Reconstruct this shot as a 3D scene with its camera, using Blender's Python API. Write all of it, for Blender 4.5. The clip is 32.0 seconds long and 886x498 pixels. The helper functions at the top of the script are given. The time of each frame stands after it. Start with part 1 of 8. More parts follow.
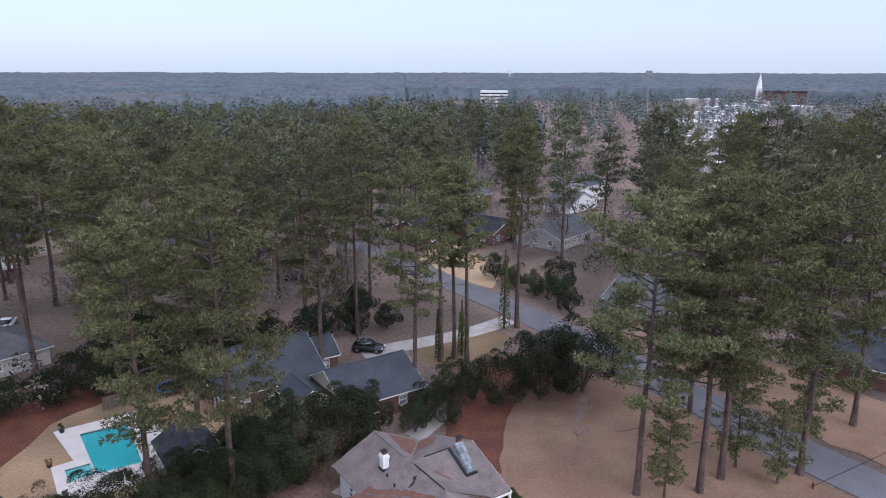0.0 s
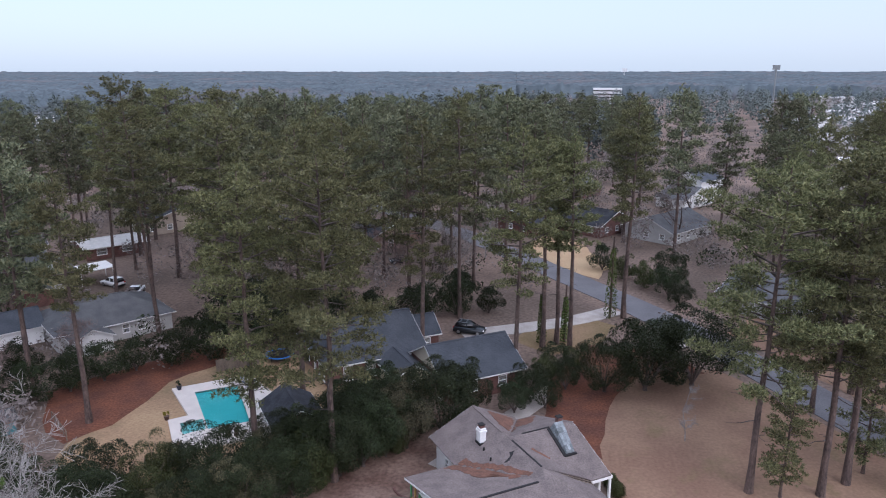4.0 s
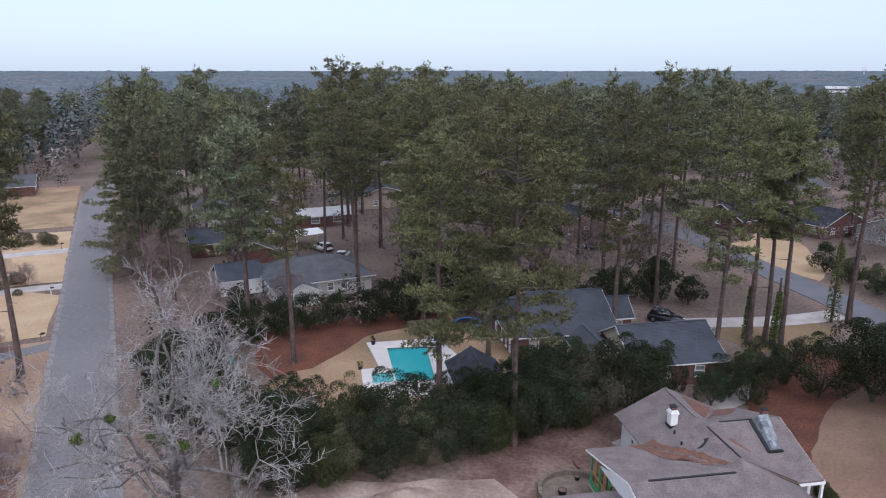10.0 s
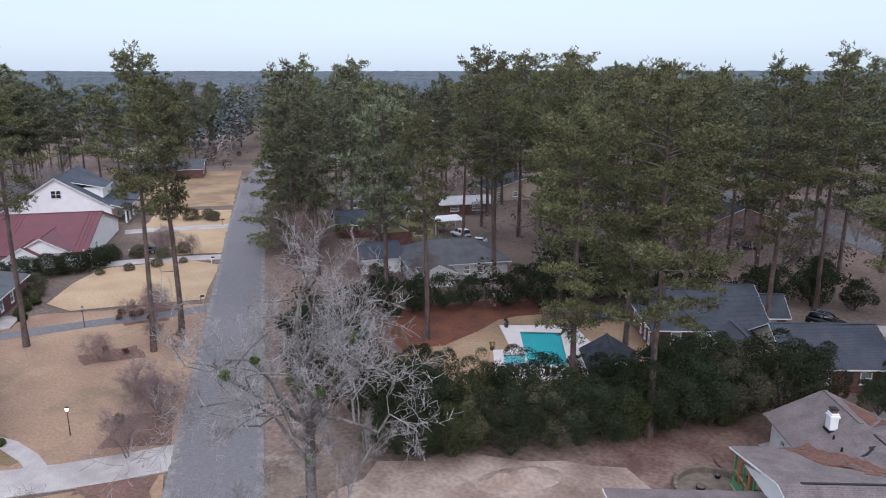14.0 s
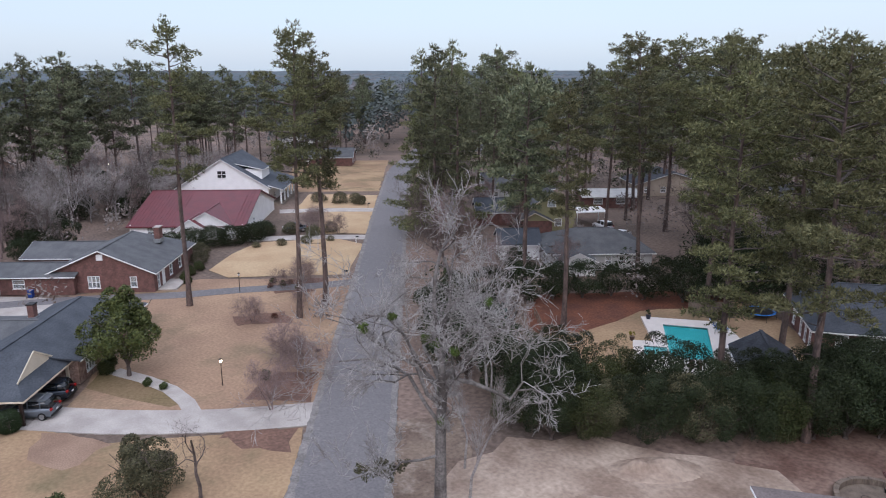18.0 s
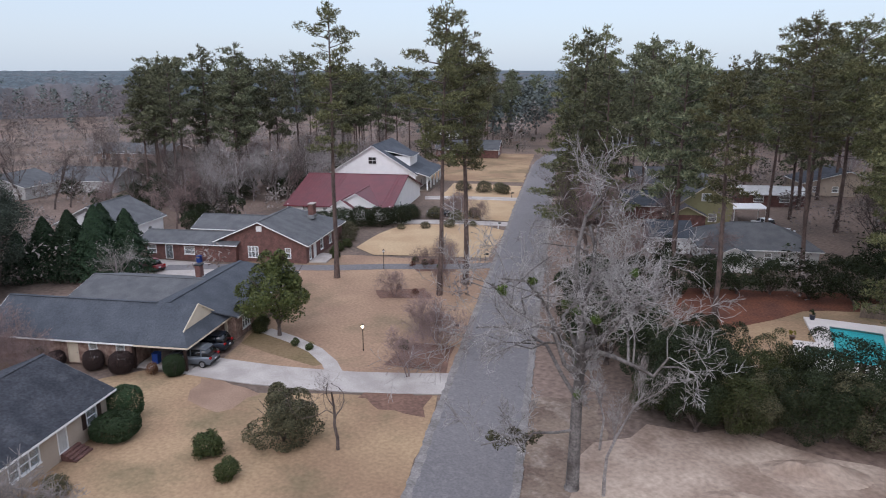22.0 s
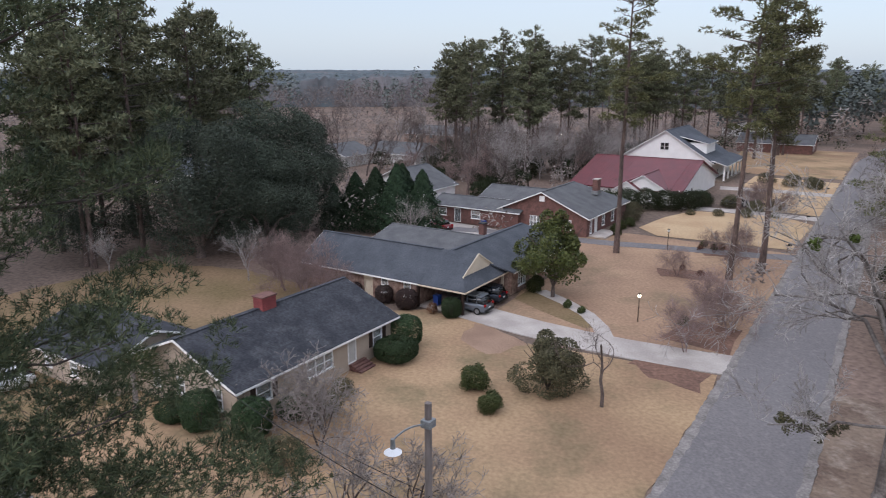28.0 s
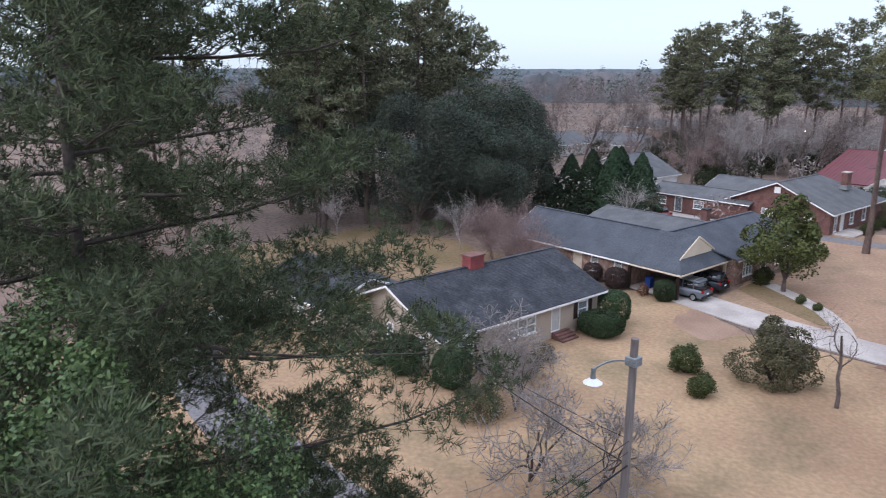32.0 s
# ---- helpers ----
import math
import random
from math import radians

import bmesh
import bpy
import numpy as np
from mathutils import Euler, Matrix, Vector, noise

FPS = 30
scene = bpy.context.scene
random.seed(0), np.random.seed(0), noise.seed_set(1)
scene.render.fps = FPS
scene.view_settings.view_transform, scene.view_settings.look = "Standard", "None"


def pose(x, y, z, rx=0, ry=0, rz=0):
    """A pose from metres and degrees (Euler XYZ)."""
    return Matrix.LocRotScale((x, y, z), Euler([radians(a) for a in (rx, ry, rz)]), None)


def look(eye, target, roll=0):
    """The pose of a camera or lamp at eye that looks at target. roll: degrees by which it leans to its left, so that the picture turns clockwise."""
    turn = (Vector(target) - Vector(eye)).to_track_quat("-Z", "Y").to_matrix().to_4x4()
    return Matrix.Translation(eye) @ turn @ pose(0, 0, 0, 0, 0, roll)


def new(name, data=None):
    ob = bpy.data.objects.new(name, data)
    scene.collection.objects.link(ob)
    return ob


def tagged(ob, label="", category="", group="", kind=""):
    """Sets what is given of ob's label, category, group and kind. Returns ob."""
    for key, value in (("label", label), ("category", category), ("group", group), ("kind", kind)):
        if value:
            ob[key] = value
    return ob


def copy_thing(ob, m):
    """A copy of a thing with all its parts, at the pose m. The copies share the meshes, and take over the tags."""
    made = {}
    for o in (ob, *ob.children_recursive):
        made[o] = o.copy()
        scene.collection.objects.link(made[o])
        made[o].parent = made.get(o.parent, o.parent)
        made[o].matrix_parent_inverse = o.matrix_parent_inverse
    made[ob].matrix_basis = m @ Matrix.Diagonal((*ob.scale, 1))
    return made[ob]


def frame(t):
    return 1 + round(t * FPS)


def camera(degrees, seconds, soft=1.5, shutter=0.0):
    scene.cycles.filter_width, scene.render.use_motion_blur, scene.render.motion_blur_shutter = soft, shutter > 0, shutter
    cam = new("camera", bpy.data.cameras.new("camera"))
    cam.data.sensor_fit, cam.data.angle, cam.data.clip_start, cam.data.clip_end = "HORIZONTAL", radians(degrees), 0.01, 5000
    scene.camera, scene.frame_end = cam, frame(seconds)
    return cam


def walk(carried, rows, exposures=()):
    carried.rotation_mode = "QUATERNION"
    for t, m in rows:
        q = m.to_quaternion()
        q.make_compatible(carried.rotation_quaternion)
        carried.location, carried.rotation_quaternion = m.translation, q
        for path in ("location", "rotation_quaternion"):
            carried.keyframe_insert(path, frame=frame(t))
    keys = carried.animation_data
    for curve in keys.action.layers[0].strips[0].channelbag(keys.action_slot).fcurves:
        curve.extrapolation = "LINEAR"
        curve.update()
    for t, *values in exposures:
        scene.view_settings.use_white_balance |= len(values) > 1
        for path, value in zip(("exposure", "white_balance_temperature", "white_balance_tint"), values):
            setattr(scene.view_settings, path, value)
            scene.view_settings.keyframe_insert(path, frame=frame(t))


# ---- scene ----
cam = camera(64.51, 32.0, soft=1.0, shutter=0.5)
PATH = [
    (0.0, -0.000, -0.000, 39.836, 75.92, -0.06, 0.00),
    (1.0, 0.019, 0.060, 39.175, 75.93, -0.02, 2.16),
    (2.0, 0.037, 0.125, 38.508, 75.93, 0.01, 4.30),
    (3.0, 0.054, 0.189, 37.838, 75.89, 0.04, 6.47),
    (3.5, 0.057, 0.221, 37.509, 75.88, 0.04, 7.60),
    (5.5, 0.023, 0.347, 36.229, 75.85, 0.02, 12.68),
    (6.0, 0.006, 0.378, 35.921, 75.85, 0.02, 13.98),
    (7.0, -0.038, 0.433, 35.312, 75.85, 0.02, 16.55),
    (8.0, -0.087, 0.478, 34.714, 75.84, 0.03, 19.23),
    (9.0, -0.132, 0.514, 34.125, 75.85, 0.01, 22.05),
    (10.0, -0.168, 0.548, 33.538, 75.88, -0.01, 24.93),
    (11.0, -0.198, 0.582, 32.945, 75.88, -0.03, 27.78),
    (12.0, -0.230, 0.616, 32.349, 75.90, -0.04, 30.67),
    (13.0, -0.267, 0.646, 31.755, 75.92, -0.02, 33.55),
    (14.0, -0.311, 0.669, 31.154, 75.91, -0.00, 36.40),
    (14.5, -0.335, 0.677, 30.852, 75.90, -0.01, 37.84),
    (16.5, -0.480, 0.716, 29.652, 75.91, 0.00, 43.57),
    (17.0, -0.521, 0.733, 29.358, 75.92, 0.01, 45.01),
    (18.0, -0.604, 0.770, 28.771, 75.92, 0.03, 47.96),
    (19.0, -0.677, 0.802, 28.179, 75.93, 0.03, 50.89),
    (20.0, -0.716, 0.814, 27.584, 75.95, 0.03, 53.83),
    (21.0, -0.730, 0.798, 26.998, 75.97, 0.04, 56.79),
    (22.0, -0.742, 0.767, 26.399, 75.95, 0.05, 59.77),
    (23.0, -0.796, 0.750, 25.776, 75.95, 0.04, 63.26),
    (24.0, -0.903, 0.766, 25.122, 75.95, 0.02, 66.87),
    (25.0, -1.036, 0.787, 24.447, 75.94, -0.00, 70.61),
    (25.5, -1.098, 0.792, 24.107, 75.95, -0.01, 72.52),
    (27.5, -1.276, 0.790, 22.735, 75.96, -0.01, 80.73),
    (28.0, -1.312, 0.789, 22.387, 75.96, -0.01, 82.88),
    (29.0, -1.377, 0.787, 21.686, 75.93, -0.02, 87.19),
    (30.0, -1.439, 0.783, 20.992, 75.92, -0.04, 91.54),
    (31.0, -1.504, 0.787, 20.304, 75.91, -0.07, 95.94),
    (32.0, -1.573, 0.797, 19.626, 75.92, -0.09, 100.43),
]
EXPOSURE, OVERCAST = 0.0, 0.67
walk(cam, [(t, pose(x, y, z, rx, ry, rz)) for t, x, y, z, rx, ry, rz in PATH], [(0.0, EXPOSURE + 0.04, 5800, 22), (14.0, EXPOSURE + 0.02, 5900, 20), (22.0, EXPOSURE - 0.15, 6060, 19), (28.0, EXPOSURE - 0.14, 6180, 19), (32.0, EXPOSURE + 0.24, 5900, 19)])

# ---- sky and light ----
world = bpy.data.worlds.new("sky")
scene.world = world
world.use_nodes = True
wn, wl = world.node_tree.nodes, world.node_tree.links
sky = wn.new("ShaderNodeTexSky")
sky.sky_type, sky.sun_disc = "NISHITA", False
sky.sun_elevation, sky.sun_rotation = radians(35), radians(139)
sky.air_density, sky.dust_density, sky.ozone_density = 1.0, 2.0, 2.0
coord = wn.new("ShaderNodeTexCoord")
split = wn.new("ShaderNodeSeparateXYZ")
wl.new(coord.outputs["Generated"], split.inputs[0])
ramp = wn.new("ShaderNodeValToRGB")
ramp.color_ramp.elements[0].position, ramp.color_ramp.elements[0].color = 0.0, (0.855, 1.0, 1.055, 1)
ramp.color_ramp.elements[1].position, ramp.color_ramp.elements[1].color = 0.55, (1.80, 1.94, 2.06, 1)
mid = ramp.color_ramp.elements.new(0.13)
mid.color = (0.86, 1.0, 1.06, 1)
wl.new(split.outputs["Z"], ramp.inputs[0])
cloud = wn.new("ShaderNodeTexNoise")
cloud.inputs["Scale"].default_value, cloud.inputs["Detail"].default_value = 2.2, 5
stretch = wn.new("ShaderNodeMapping")
stretch.inputs["Scale"].default_value = (1, 1, 5)
wl.new(coord.outputs["Generated"], stretch.inputs[0])
wl.new(stretch.outputs[0], cloud.inputs["Vector"])
veil = wn.new("ShaderNodeMix")
veil.data_type, veil.blend_type = "RGBA", "SOFT_LIGHT"
veil.inputs[0].default_value = 0.25
wl.new(ramp.outputs[0], veil.inputs[6])
wl.new(cloud.outputs["Fac"], veil.inputs[7])
thin, thick = wn["Background"], wn.new("ShaderNodeBackground")
thin.inputs["Strength"].default_value = 0.05
thick.inputs["Strength"].default_value = OVERCAST
wl.new(sky.outputs[0], thin.inputs["Color"])
wl.new(veil.outputs[2], thick.inputs["Color"])
both = wn.new("ShaderNodeAddShader")
wl.new(thin.outputs[0], both.inputs[0])
wl.new(thick.outputs[0], both.inputs[1])
wl.new(both.outputs[0], wn["World Output"].inputs[0])
sun = new("sun", bpy.data.lights.new("sun", "SUN"))
sun.data.energy, sun.data.angle, sun.data.color = 1.0, radians(40), (1.0, 0.95, 0.9)
sun.matrix_world = look((0, 0, 200), (-60, 70, 110))

# ---- materials ----
def material(name, base, rough=0.8, vary=0.25, scale=3.0, fine=40.0, bump=0.2, metal=0.0, other=None, each=0.0, stretch=(1, 1, 1), spec=0.3, space="Object", bands=None, patches=None):
    """A procedural surface: a base colour that wanders to another at two scales, with relief; each: how far whole pieces differ."""
    m = bpy.data.materials.new(name)
    m.use_nodes = True
    n, l = m.node_tree.nodes, m.node_tree.links
    b = n["Principled BSDF"]
    tc = n.new("ShaderNodeTexCoord")
    mp = n.new("ShaderNodeMapping")
    mp.inputs["Scale"].default_value = stretch
    l.new(tc.outputs[space], mp.inputs[0])
    big, small = n.new("ShaderNodeTexNoise"), n.new("ShaderNodeTexNoise")
    for tex, sc in ((big, scale), (small, fine)):
        tex.inputs["Scale"].default_value, tex.inputs["Detail"].default_value = sc, 7
        l.new(mp.outputs[0], tex.inputs["Vector"])
    mix = n.new("ShaderNodeMix")
    mix.data_type = "RGBA"
    dark = other or tuple(c * (1 - 1.4 * vary) for c in base)
    mix.inputs[6].default_value = (*dark, 1)
    mix.inputs[7].default_value = (*base, 1)
    step = n.new("ShaderNodeMapRange")
    step.inputs["From Min"].default_value, step.inputs["From Max"].default_value = 0.36, 0.64
    l.new(big.outputs["Fac"], step.inputs["Value"])
    l.new(step.outputs[0], mix.inputs[0])
    if patches:
        # worn or stained areas of another colour, with soft uneven edges
        colour, size, lo, hi = patches
        spot, cut, lay_on = n.new("ShaderNodeTexNoise"), n.new("ShaderNodeMapRange"), n.new("ShaderNodeMix")
        spot.inputs["Scale"].default_value, spot.inputs["Detail"].default_value = size, 6
        spot.inputs["Roughness"].default_value = 0.65
        l.new(mp.outputs[0], spot.inputs["Vector"])
        cut.inputs["From Min"].default_value, cut.inputs["From Max"].default_value = lo, hi
        l.new(spot.outputs["Fac"], cut.inputs["Value"])
        lay_on.data_type = "RGBA"
        lay_on.inputs[7].default_value = (*colour, 1)
        l.new(cut.outputs[0], lay_on.inputs[0])
        l.new(mix.outputs[2], lay_on.inputs[6])
        mix = lay_on
    grain = n.new("ShaderNodeHueSaturation")
    gain = n.new("ShaderNodeMapRange")
    gain.inputs["From Min"].default_value, gain.inputs["From Max"].default_value = 0.3, 0.7
    gain.inputs["To Min"].default_value, gain.inputs["To Max"].default_value = 1 - vary, 1 + vary
    l.new(small.outputs["Fac"], gain.inputs["Value"])
    l.new(gain.outputs[0], grain.inputs["Value"])
    l.new(mix.outputs[2], grain.inputs["Color"])
    out = grain
    if each:
        info, piece = n.new("ShaderNodeObjectInfo"), n.new("ShaderNodeHueSaturation")
        span = n.new("ShaderNodeMapRange")
        span.inputs["To Min"].default_value, span.inputs["To Max"].default_value = 1 - each, 1 + each
        l.new(info.outputs["Random"], span.inputs["Value"])
        l.new(span.outputs[0], piece.inputs["Value"])
        l.new(out.outputs[0], piece.inputs["Color"])
        out = piece
    if bands:
        axis, period, width, joint = bands
        brick = n.new("ShaderNodeTexBrick")
        brick.inputs["Scale"].default_value = 1.0
        brick.inputs["Brick Width"].default_value, brick.inputs["Row Height"].default_value = period
        brick.inputs["Mortar Size"].default_value = width
        brick.inputs["Color1"].default_value, brick.inputs["Color2"].default_value = (0.72, 0.72, 0.72, 1), (1.25, 1.25, 1.25, 1)
        brick.inputs["Mortar"].default_value = (*joint, 1)
        turn = n.new("ShaderNodeMapping")
        turn.inputs["Rotation"].default_value = axis
        l.new(tc.outputs[space], turn.inputs[0])
        l.new(turn.outputs[0], brick.inputs["Vector"])
        over = n.new("ShaderNodeMix")
        over.data_type, over.blend_type = "RGBA", "MULTIPLY"
        over.inputs[0].default_value = 1.0
        l.new(out.outputs[0], over.inputs[6])
        l.new(brick.outputs["Color"], over.inputs[7])
        l.new(over.outputs[2], b.inputs["Base Color"])
    else:
        l.new(out.outputs[0], b.inputs["Base Color"])
    if bump:
        bm_ = n.new("ShaderNodeBump")
        bm_.inputs["Strength"].default_value, bm_.inputs["Distance"].default_value = bump, 0.03
        l.new(small.outputs["Fac"], bm_.inputs["Height"])
        l.new(bm_.outputs[0], b.inputs["Normal"])
    b.inputs["Roughness"].default_value, b.inputs["Metallic"].default_value = rough, metal
    b.inputs["Specular IOR Level"].default_value = spec
    return m


def leafy(name, base, other, each=0.25, island=0.3, rough=0.6, spec=0.25):
    """Foliage: every clump and every plant a little different."""
    m = bpy.data.materials.new(name)
    m.use_nodes = True
    n, l = m.node_tree.nodes, m.node_tree.links
    b = n["Principled BSDF"]
    geo, info = n.new("ShaderNodeNewGeometry"), n.new("ShaderNodeObjectInfo")
    mix = n.new("ShaderNodeMix")
    mix.data_type = "RGBA"
    mix.inputs[6].default_value, mix.inputs[7].default_value = (*base, 1), (*other, 1)
    l.new(geo.outputs["Random Per Island"], mix.inputs[0])
    tint = n.new("ShaderNodeHueSaturation")
    hue, val = n.new("ShaderNodeMapRange"), n.new("ShaderNodeMapRange")
    hue.inputs["To Min"].default_value, hue.inputs["To Max"].default_value = 0.485, 0.515
    val.inputs["To Min"].default_value, val.inputs["To Max"].default_value = 1 - each, 1 + each
    l.new(info.outputs["Random"], hue.inputs["Value"])
    l.new(info.outputs["Random"], val.inputs["Value"])
    l.new(hue.outputs[0], tint.inputs["Hue"])
    l.new(val.outputs[0], tint.inputs["Value"])
    l.new(mix.outputs[2], tint.inputs["Color"])
    l.new(tint.outputs[0], b.inputs["Base Color"])
    b.inputs["Roughness"].default_value = rough
    b.inputs["Specular IOR Level"].default_value = spec * 0.4
    return m


def glass(name, base, rough=0.04):
    m = bpy.data.materials.new(name)
    m.use_nodes = True
    b = m.node_tree.nodes["Principled BSDF"]
    b.inputs["Base Color"].default_value = (*base, 1)
    b.inputs["Roughness"].default_value = rough
    b.inputs["Transmission Weight"].default_value = 0.85
    b.inputs["IOR"].default_value = 1.5
    return m


def glow(name, base, strength):
    m = bpy.data.materials.new(name)
    m.use_nodes = True
    b = m.node_tree.nodes["Principled BSDF"]
    b.inputs["Emission Color"].default_value, b.inputs["Emission Strength"].default_value = (*base, 1), strength
    return m


TAN = material("winter_grass", (0.372, 0.258, 0.155), 0.95, 0.16, 0.10, 3.2, 0.1, other=(0.268, 0.174, 0.110), spec=0.1, patches=((0.178, 0.140, 0.082), 0.13, 0.48, 0.70))
TAN_ROSE = material("rosy_winter_grass", (0.362, 0.244, 0.160), 0.95, 0.16, 0.10, 3.2, 0.1, other=(0.262, 0.170, 0.118), spec=0.1, patches=((0.190, 0.142, 0.092), 0.13, 0.50, 0.72))
TAN_PALE = material("pale_winter_grass", (0.46, 0.335, 0.205), 0.95, 0.13, 0.2, 3, 0.1, other=(0.40, 0.275, 0.165), spec=0.1)
TAN_GREEN = material("mixed_winter_grass", (0.24, 0.165, 0.10), 0.95, 0.18, 0.14, 3, 0.12, other=(0.165, 0.125, 0.066), spec=0.1)
TAN_EAST = material("reddish_winter_grass", (0.275, 0.180, 0.122), 0.95, 0.15, 0.12, 3.0, 0.12, other=(0.205, 0.125, 0.088), spec=0.1, patches=((0.185, 0.140, 0.075), 0.2, 0.55, 0.75))
VERGE = material("littered_verge", (0.235, 0.178, 0.135), 0.95, 0.25, 0.3, 3.0, 0.3, other=(0.150, 0.108, 0.084), spec=0.1, patches=((0.30, 0.245, 0.20), 0.5, 0.52, 0.7))
STRAW_OLD = material("faded_pine_straw", (0.185, 0.110, 0.082), 0.95, 0.25, 0.4, 3, 0.3, other=(0.135, 0.082, 0.064), spec=0.1)
MUD = material("trodden_mud", (0.24, 0.165, 0.13), 0.95, 0.3, 0.25, 2.5, 0.4, other=(0.135, 0.080, 0.062), spec=0.1)
STRAW = material("pine_straw", (0.165, 0.068, 0.042), 0.95, 0.3, 0.35, 4, 0.4, other=(0.11, 0.052, 0.038), spec=0.1)
EARTH = material("leaf_litter", (0.215, 0.155, 0.125), 0.95, 0.3, 0.05, 2, 0.3, other=(0.120, 0.092, 0.075), spec=0.1)
SAND = material("bare_sand", (0.42, 0.332, 0.262), 0.95, 0.2, 0.22, 2.6, 0.5, other=(0.25, 0.182, 0.140), spec=0.1, patches=((0.185, 0.128, 0.096), 0.16, 0.55, 0.72))
ASPHALT = material("asphalt", (0.172, 0.160, 0.160), 0.85, 0.17, 0.06, 5.0, 0.1, other=(0.140, 0.131, 0.133), spec=0.3, patches=((0.225, 0.208, 0.202), 1.6, 0.50, 0.80))
ASPHALT_SIDE = material("dark_asphalt", (0.165, 0.163, 0.172), 0.9, 0.16, 0.16, 6, 0.2, other=(0.13, 0.128, 0.136), spec=0.2)
CONCRETE = material("concrete", (0.44, 0.40, 0.365), 0.85, 0.14, 0.4, 10, 0.15, other=(0.33, 0.295, 0.268))
DECK = material("pool_deck", (0.66, 0.60, 0.55), 0.8, 0.07, 0.6, 15, 0.15)
SHINGLE_GREY = material("grey_brown_shingle", (0.205, 0.170, 0.160), 0.9, 0.22, 0.8, 7, 0.5, other=(0.155, 0.130, 0.124), spec=0.15)
SHINGLE_DARK = material("charcoal_shingle", (0.056, 0.059, 0.068), 0.9, 0.3, 0.7, 5, 0.5, other=(0.034, 0.037, 0.044), spec=0.2, patches=((0.088, 0.090, 0.098), 0.45, 0.53, 0.75), stretch=(1, 1, 1))
SHINGLE_BLUE = material("slate_grey_shingle", (0.078, 0.086, 0.099), 0.9, 0.22, 0.5, 7, 0.5, other=(0.058, 0.065, 0.077), spec=0.2)
SHINGLE_MID = material("mid_grey_shingle", (0.12, 0.122, 0.126), 0.9, 0.16, 0.7, 9, 0.4, other=(0.09, 0.092, 0.097), spec=0.2)
RED_METAL = material("red_metal_roof", (0.125, 0.020, 0.025), 0.5, 0.12, 0.6, 4, 0.1, other=(0.10, 0.017, 0.022), spec=0.4)
WHITE = material("white_paint", (0.82, 0.81, 0.79), 0.6, 0.05, 0.8, 12, 0.05)
CREAM = material("cream_paint", (0.66, 0.57, 0.44), 0.7, 0.06, 0.8, 12, 0.05)
BEIGE = material("beige_siding", (0.42, 0.345, 0.275), 0.7, 0.08, 0.8, 10, 0.1)
OLIVE = material("olive_siding", (0.27, 0.25, 0.135), 0.7, 0.08, 0.8, 10, 0.1)
GREY_SIDING = material("pale_grey_siding", (0.48, 0.47, 0.45), 0.7, 0.08, 0.8, 10, 0.1)
BRICK = material("red_brick", (0.185, 0.096, 0.080), 0.9, 0.25, 1.5, 12, 0.3, other=(0.125, 0.066, 0.058))
RED_PAINT = material("painted_red_brick", (0.26, 0.066, 0.064), 0.85, 0.2, 1.5, 12, 0.3, other=(0.19, 0.05, 0.05))
BRICK_PALE = material("mixed_old_brick", (0.36, 0.255, 0.205), 0.9, 0.3, 2.2, 10, 0.4, other=(0.19, 0.115, 0.09))
DARK = material("dark_paint", (0.02, 0.019, 0.02), 0.6, 0.2, 2, 15, 0.1)
BROWN = material("brown_paint", (0.045, 0.027, 0.021), 0.6, 0.2, 2, 15, 0.1)
WOOD = material("weathered_wood", (0.21, 0.165, 0.13), 0.9, 0.25, 1.5, 14, 0.3, stretch=(1, 1, 0.15))
WOOD_NEW = material("new_cedar_boards", (0.52, 0.30, 0.11), 0.8, 0.15, 1.5, 14, 0.2, each=0.15)
GREENPAINT = material("green_paint", (0.10, 0.33, 0.14), 0.6, 0.1, 1.5, 14, 0.1)
STEEL = material("galvanised_steel", (0.26, 0.275, 0.28), 0.6, 0.2, 2, 20, 0.1, metal=0.3)
RUBBER = material("rubber", (0.018, 0.018, 0.019), 0.8, 0.15, 5, 40, 0.1)
BARK_PINE = material("pine_bark", (0.145, 0.102, 0.085), 0.95, 0.35, 2.0, 9, 0.9, other=(0.075, 0.055, 0.05), stretch=(1, 1, 0.3))
BARK_LIMB = material("grey_pine_limbs", (0.15, 0.125, 0.112), 0.95, 0.3, 2.0, 9, 0.6, other=(0.075, 0.060, 0.055))
BARK_GREY = material("grey_bark", (0.37, 0.34, 0.32), 0.95, 0.3, 1.5, 9, 0.6, other=(0.20, 0.175, 0.165), each=0.15)
BARK_BROWN = material("brown_bark", (0.135, 0.105, 0.092), 0.95, 0.3, 1.5, 9, 0.6, other=(0.08, 0.062, 0.055), each=0.2)
BARK_ROSE = material("rosy_twigs", (0.27, 0.195, 0.18), 0.95, 0.25, 1.5, 9, 0.4, each=0.15)
NEEDLES = leafy("pine_needles", (0.050, 0.058, 0.028), (0.208, 0.202, 0.096))
NEEDLES_DARK = leafy("dark_pine_needles", (0.050, 0.062, 0.038), (0.198, 0.202, 0.116))
LEAF_DARK = leafy("dark_evergreen_leaves", (0.012, 0.018, 0.009), (0.042, 0.052, 0.023), rough=0.5)
LEAF_OAK = leafy("live_oak_leaves", (0.028, 0.037, 0.028), (0.066, 0.078, 0.056), rough=0.55)
LEAF_MAG = leafy("magnolia_leaves", (0.040, 0.058, 0.018), (0.115, 0.128, 0.040), rough=0.4, spec=0.4)
LEAF_BUSH = leafy("shrub_leaves", (0.026, 0.038, 0.014), (0.080, 0.088, 0.034), rough=0.5)
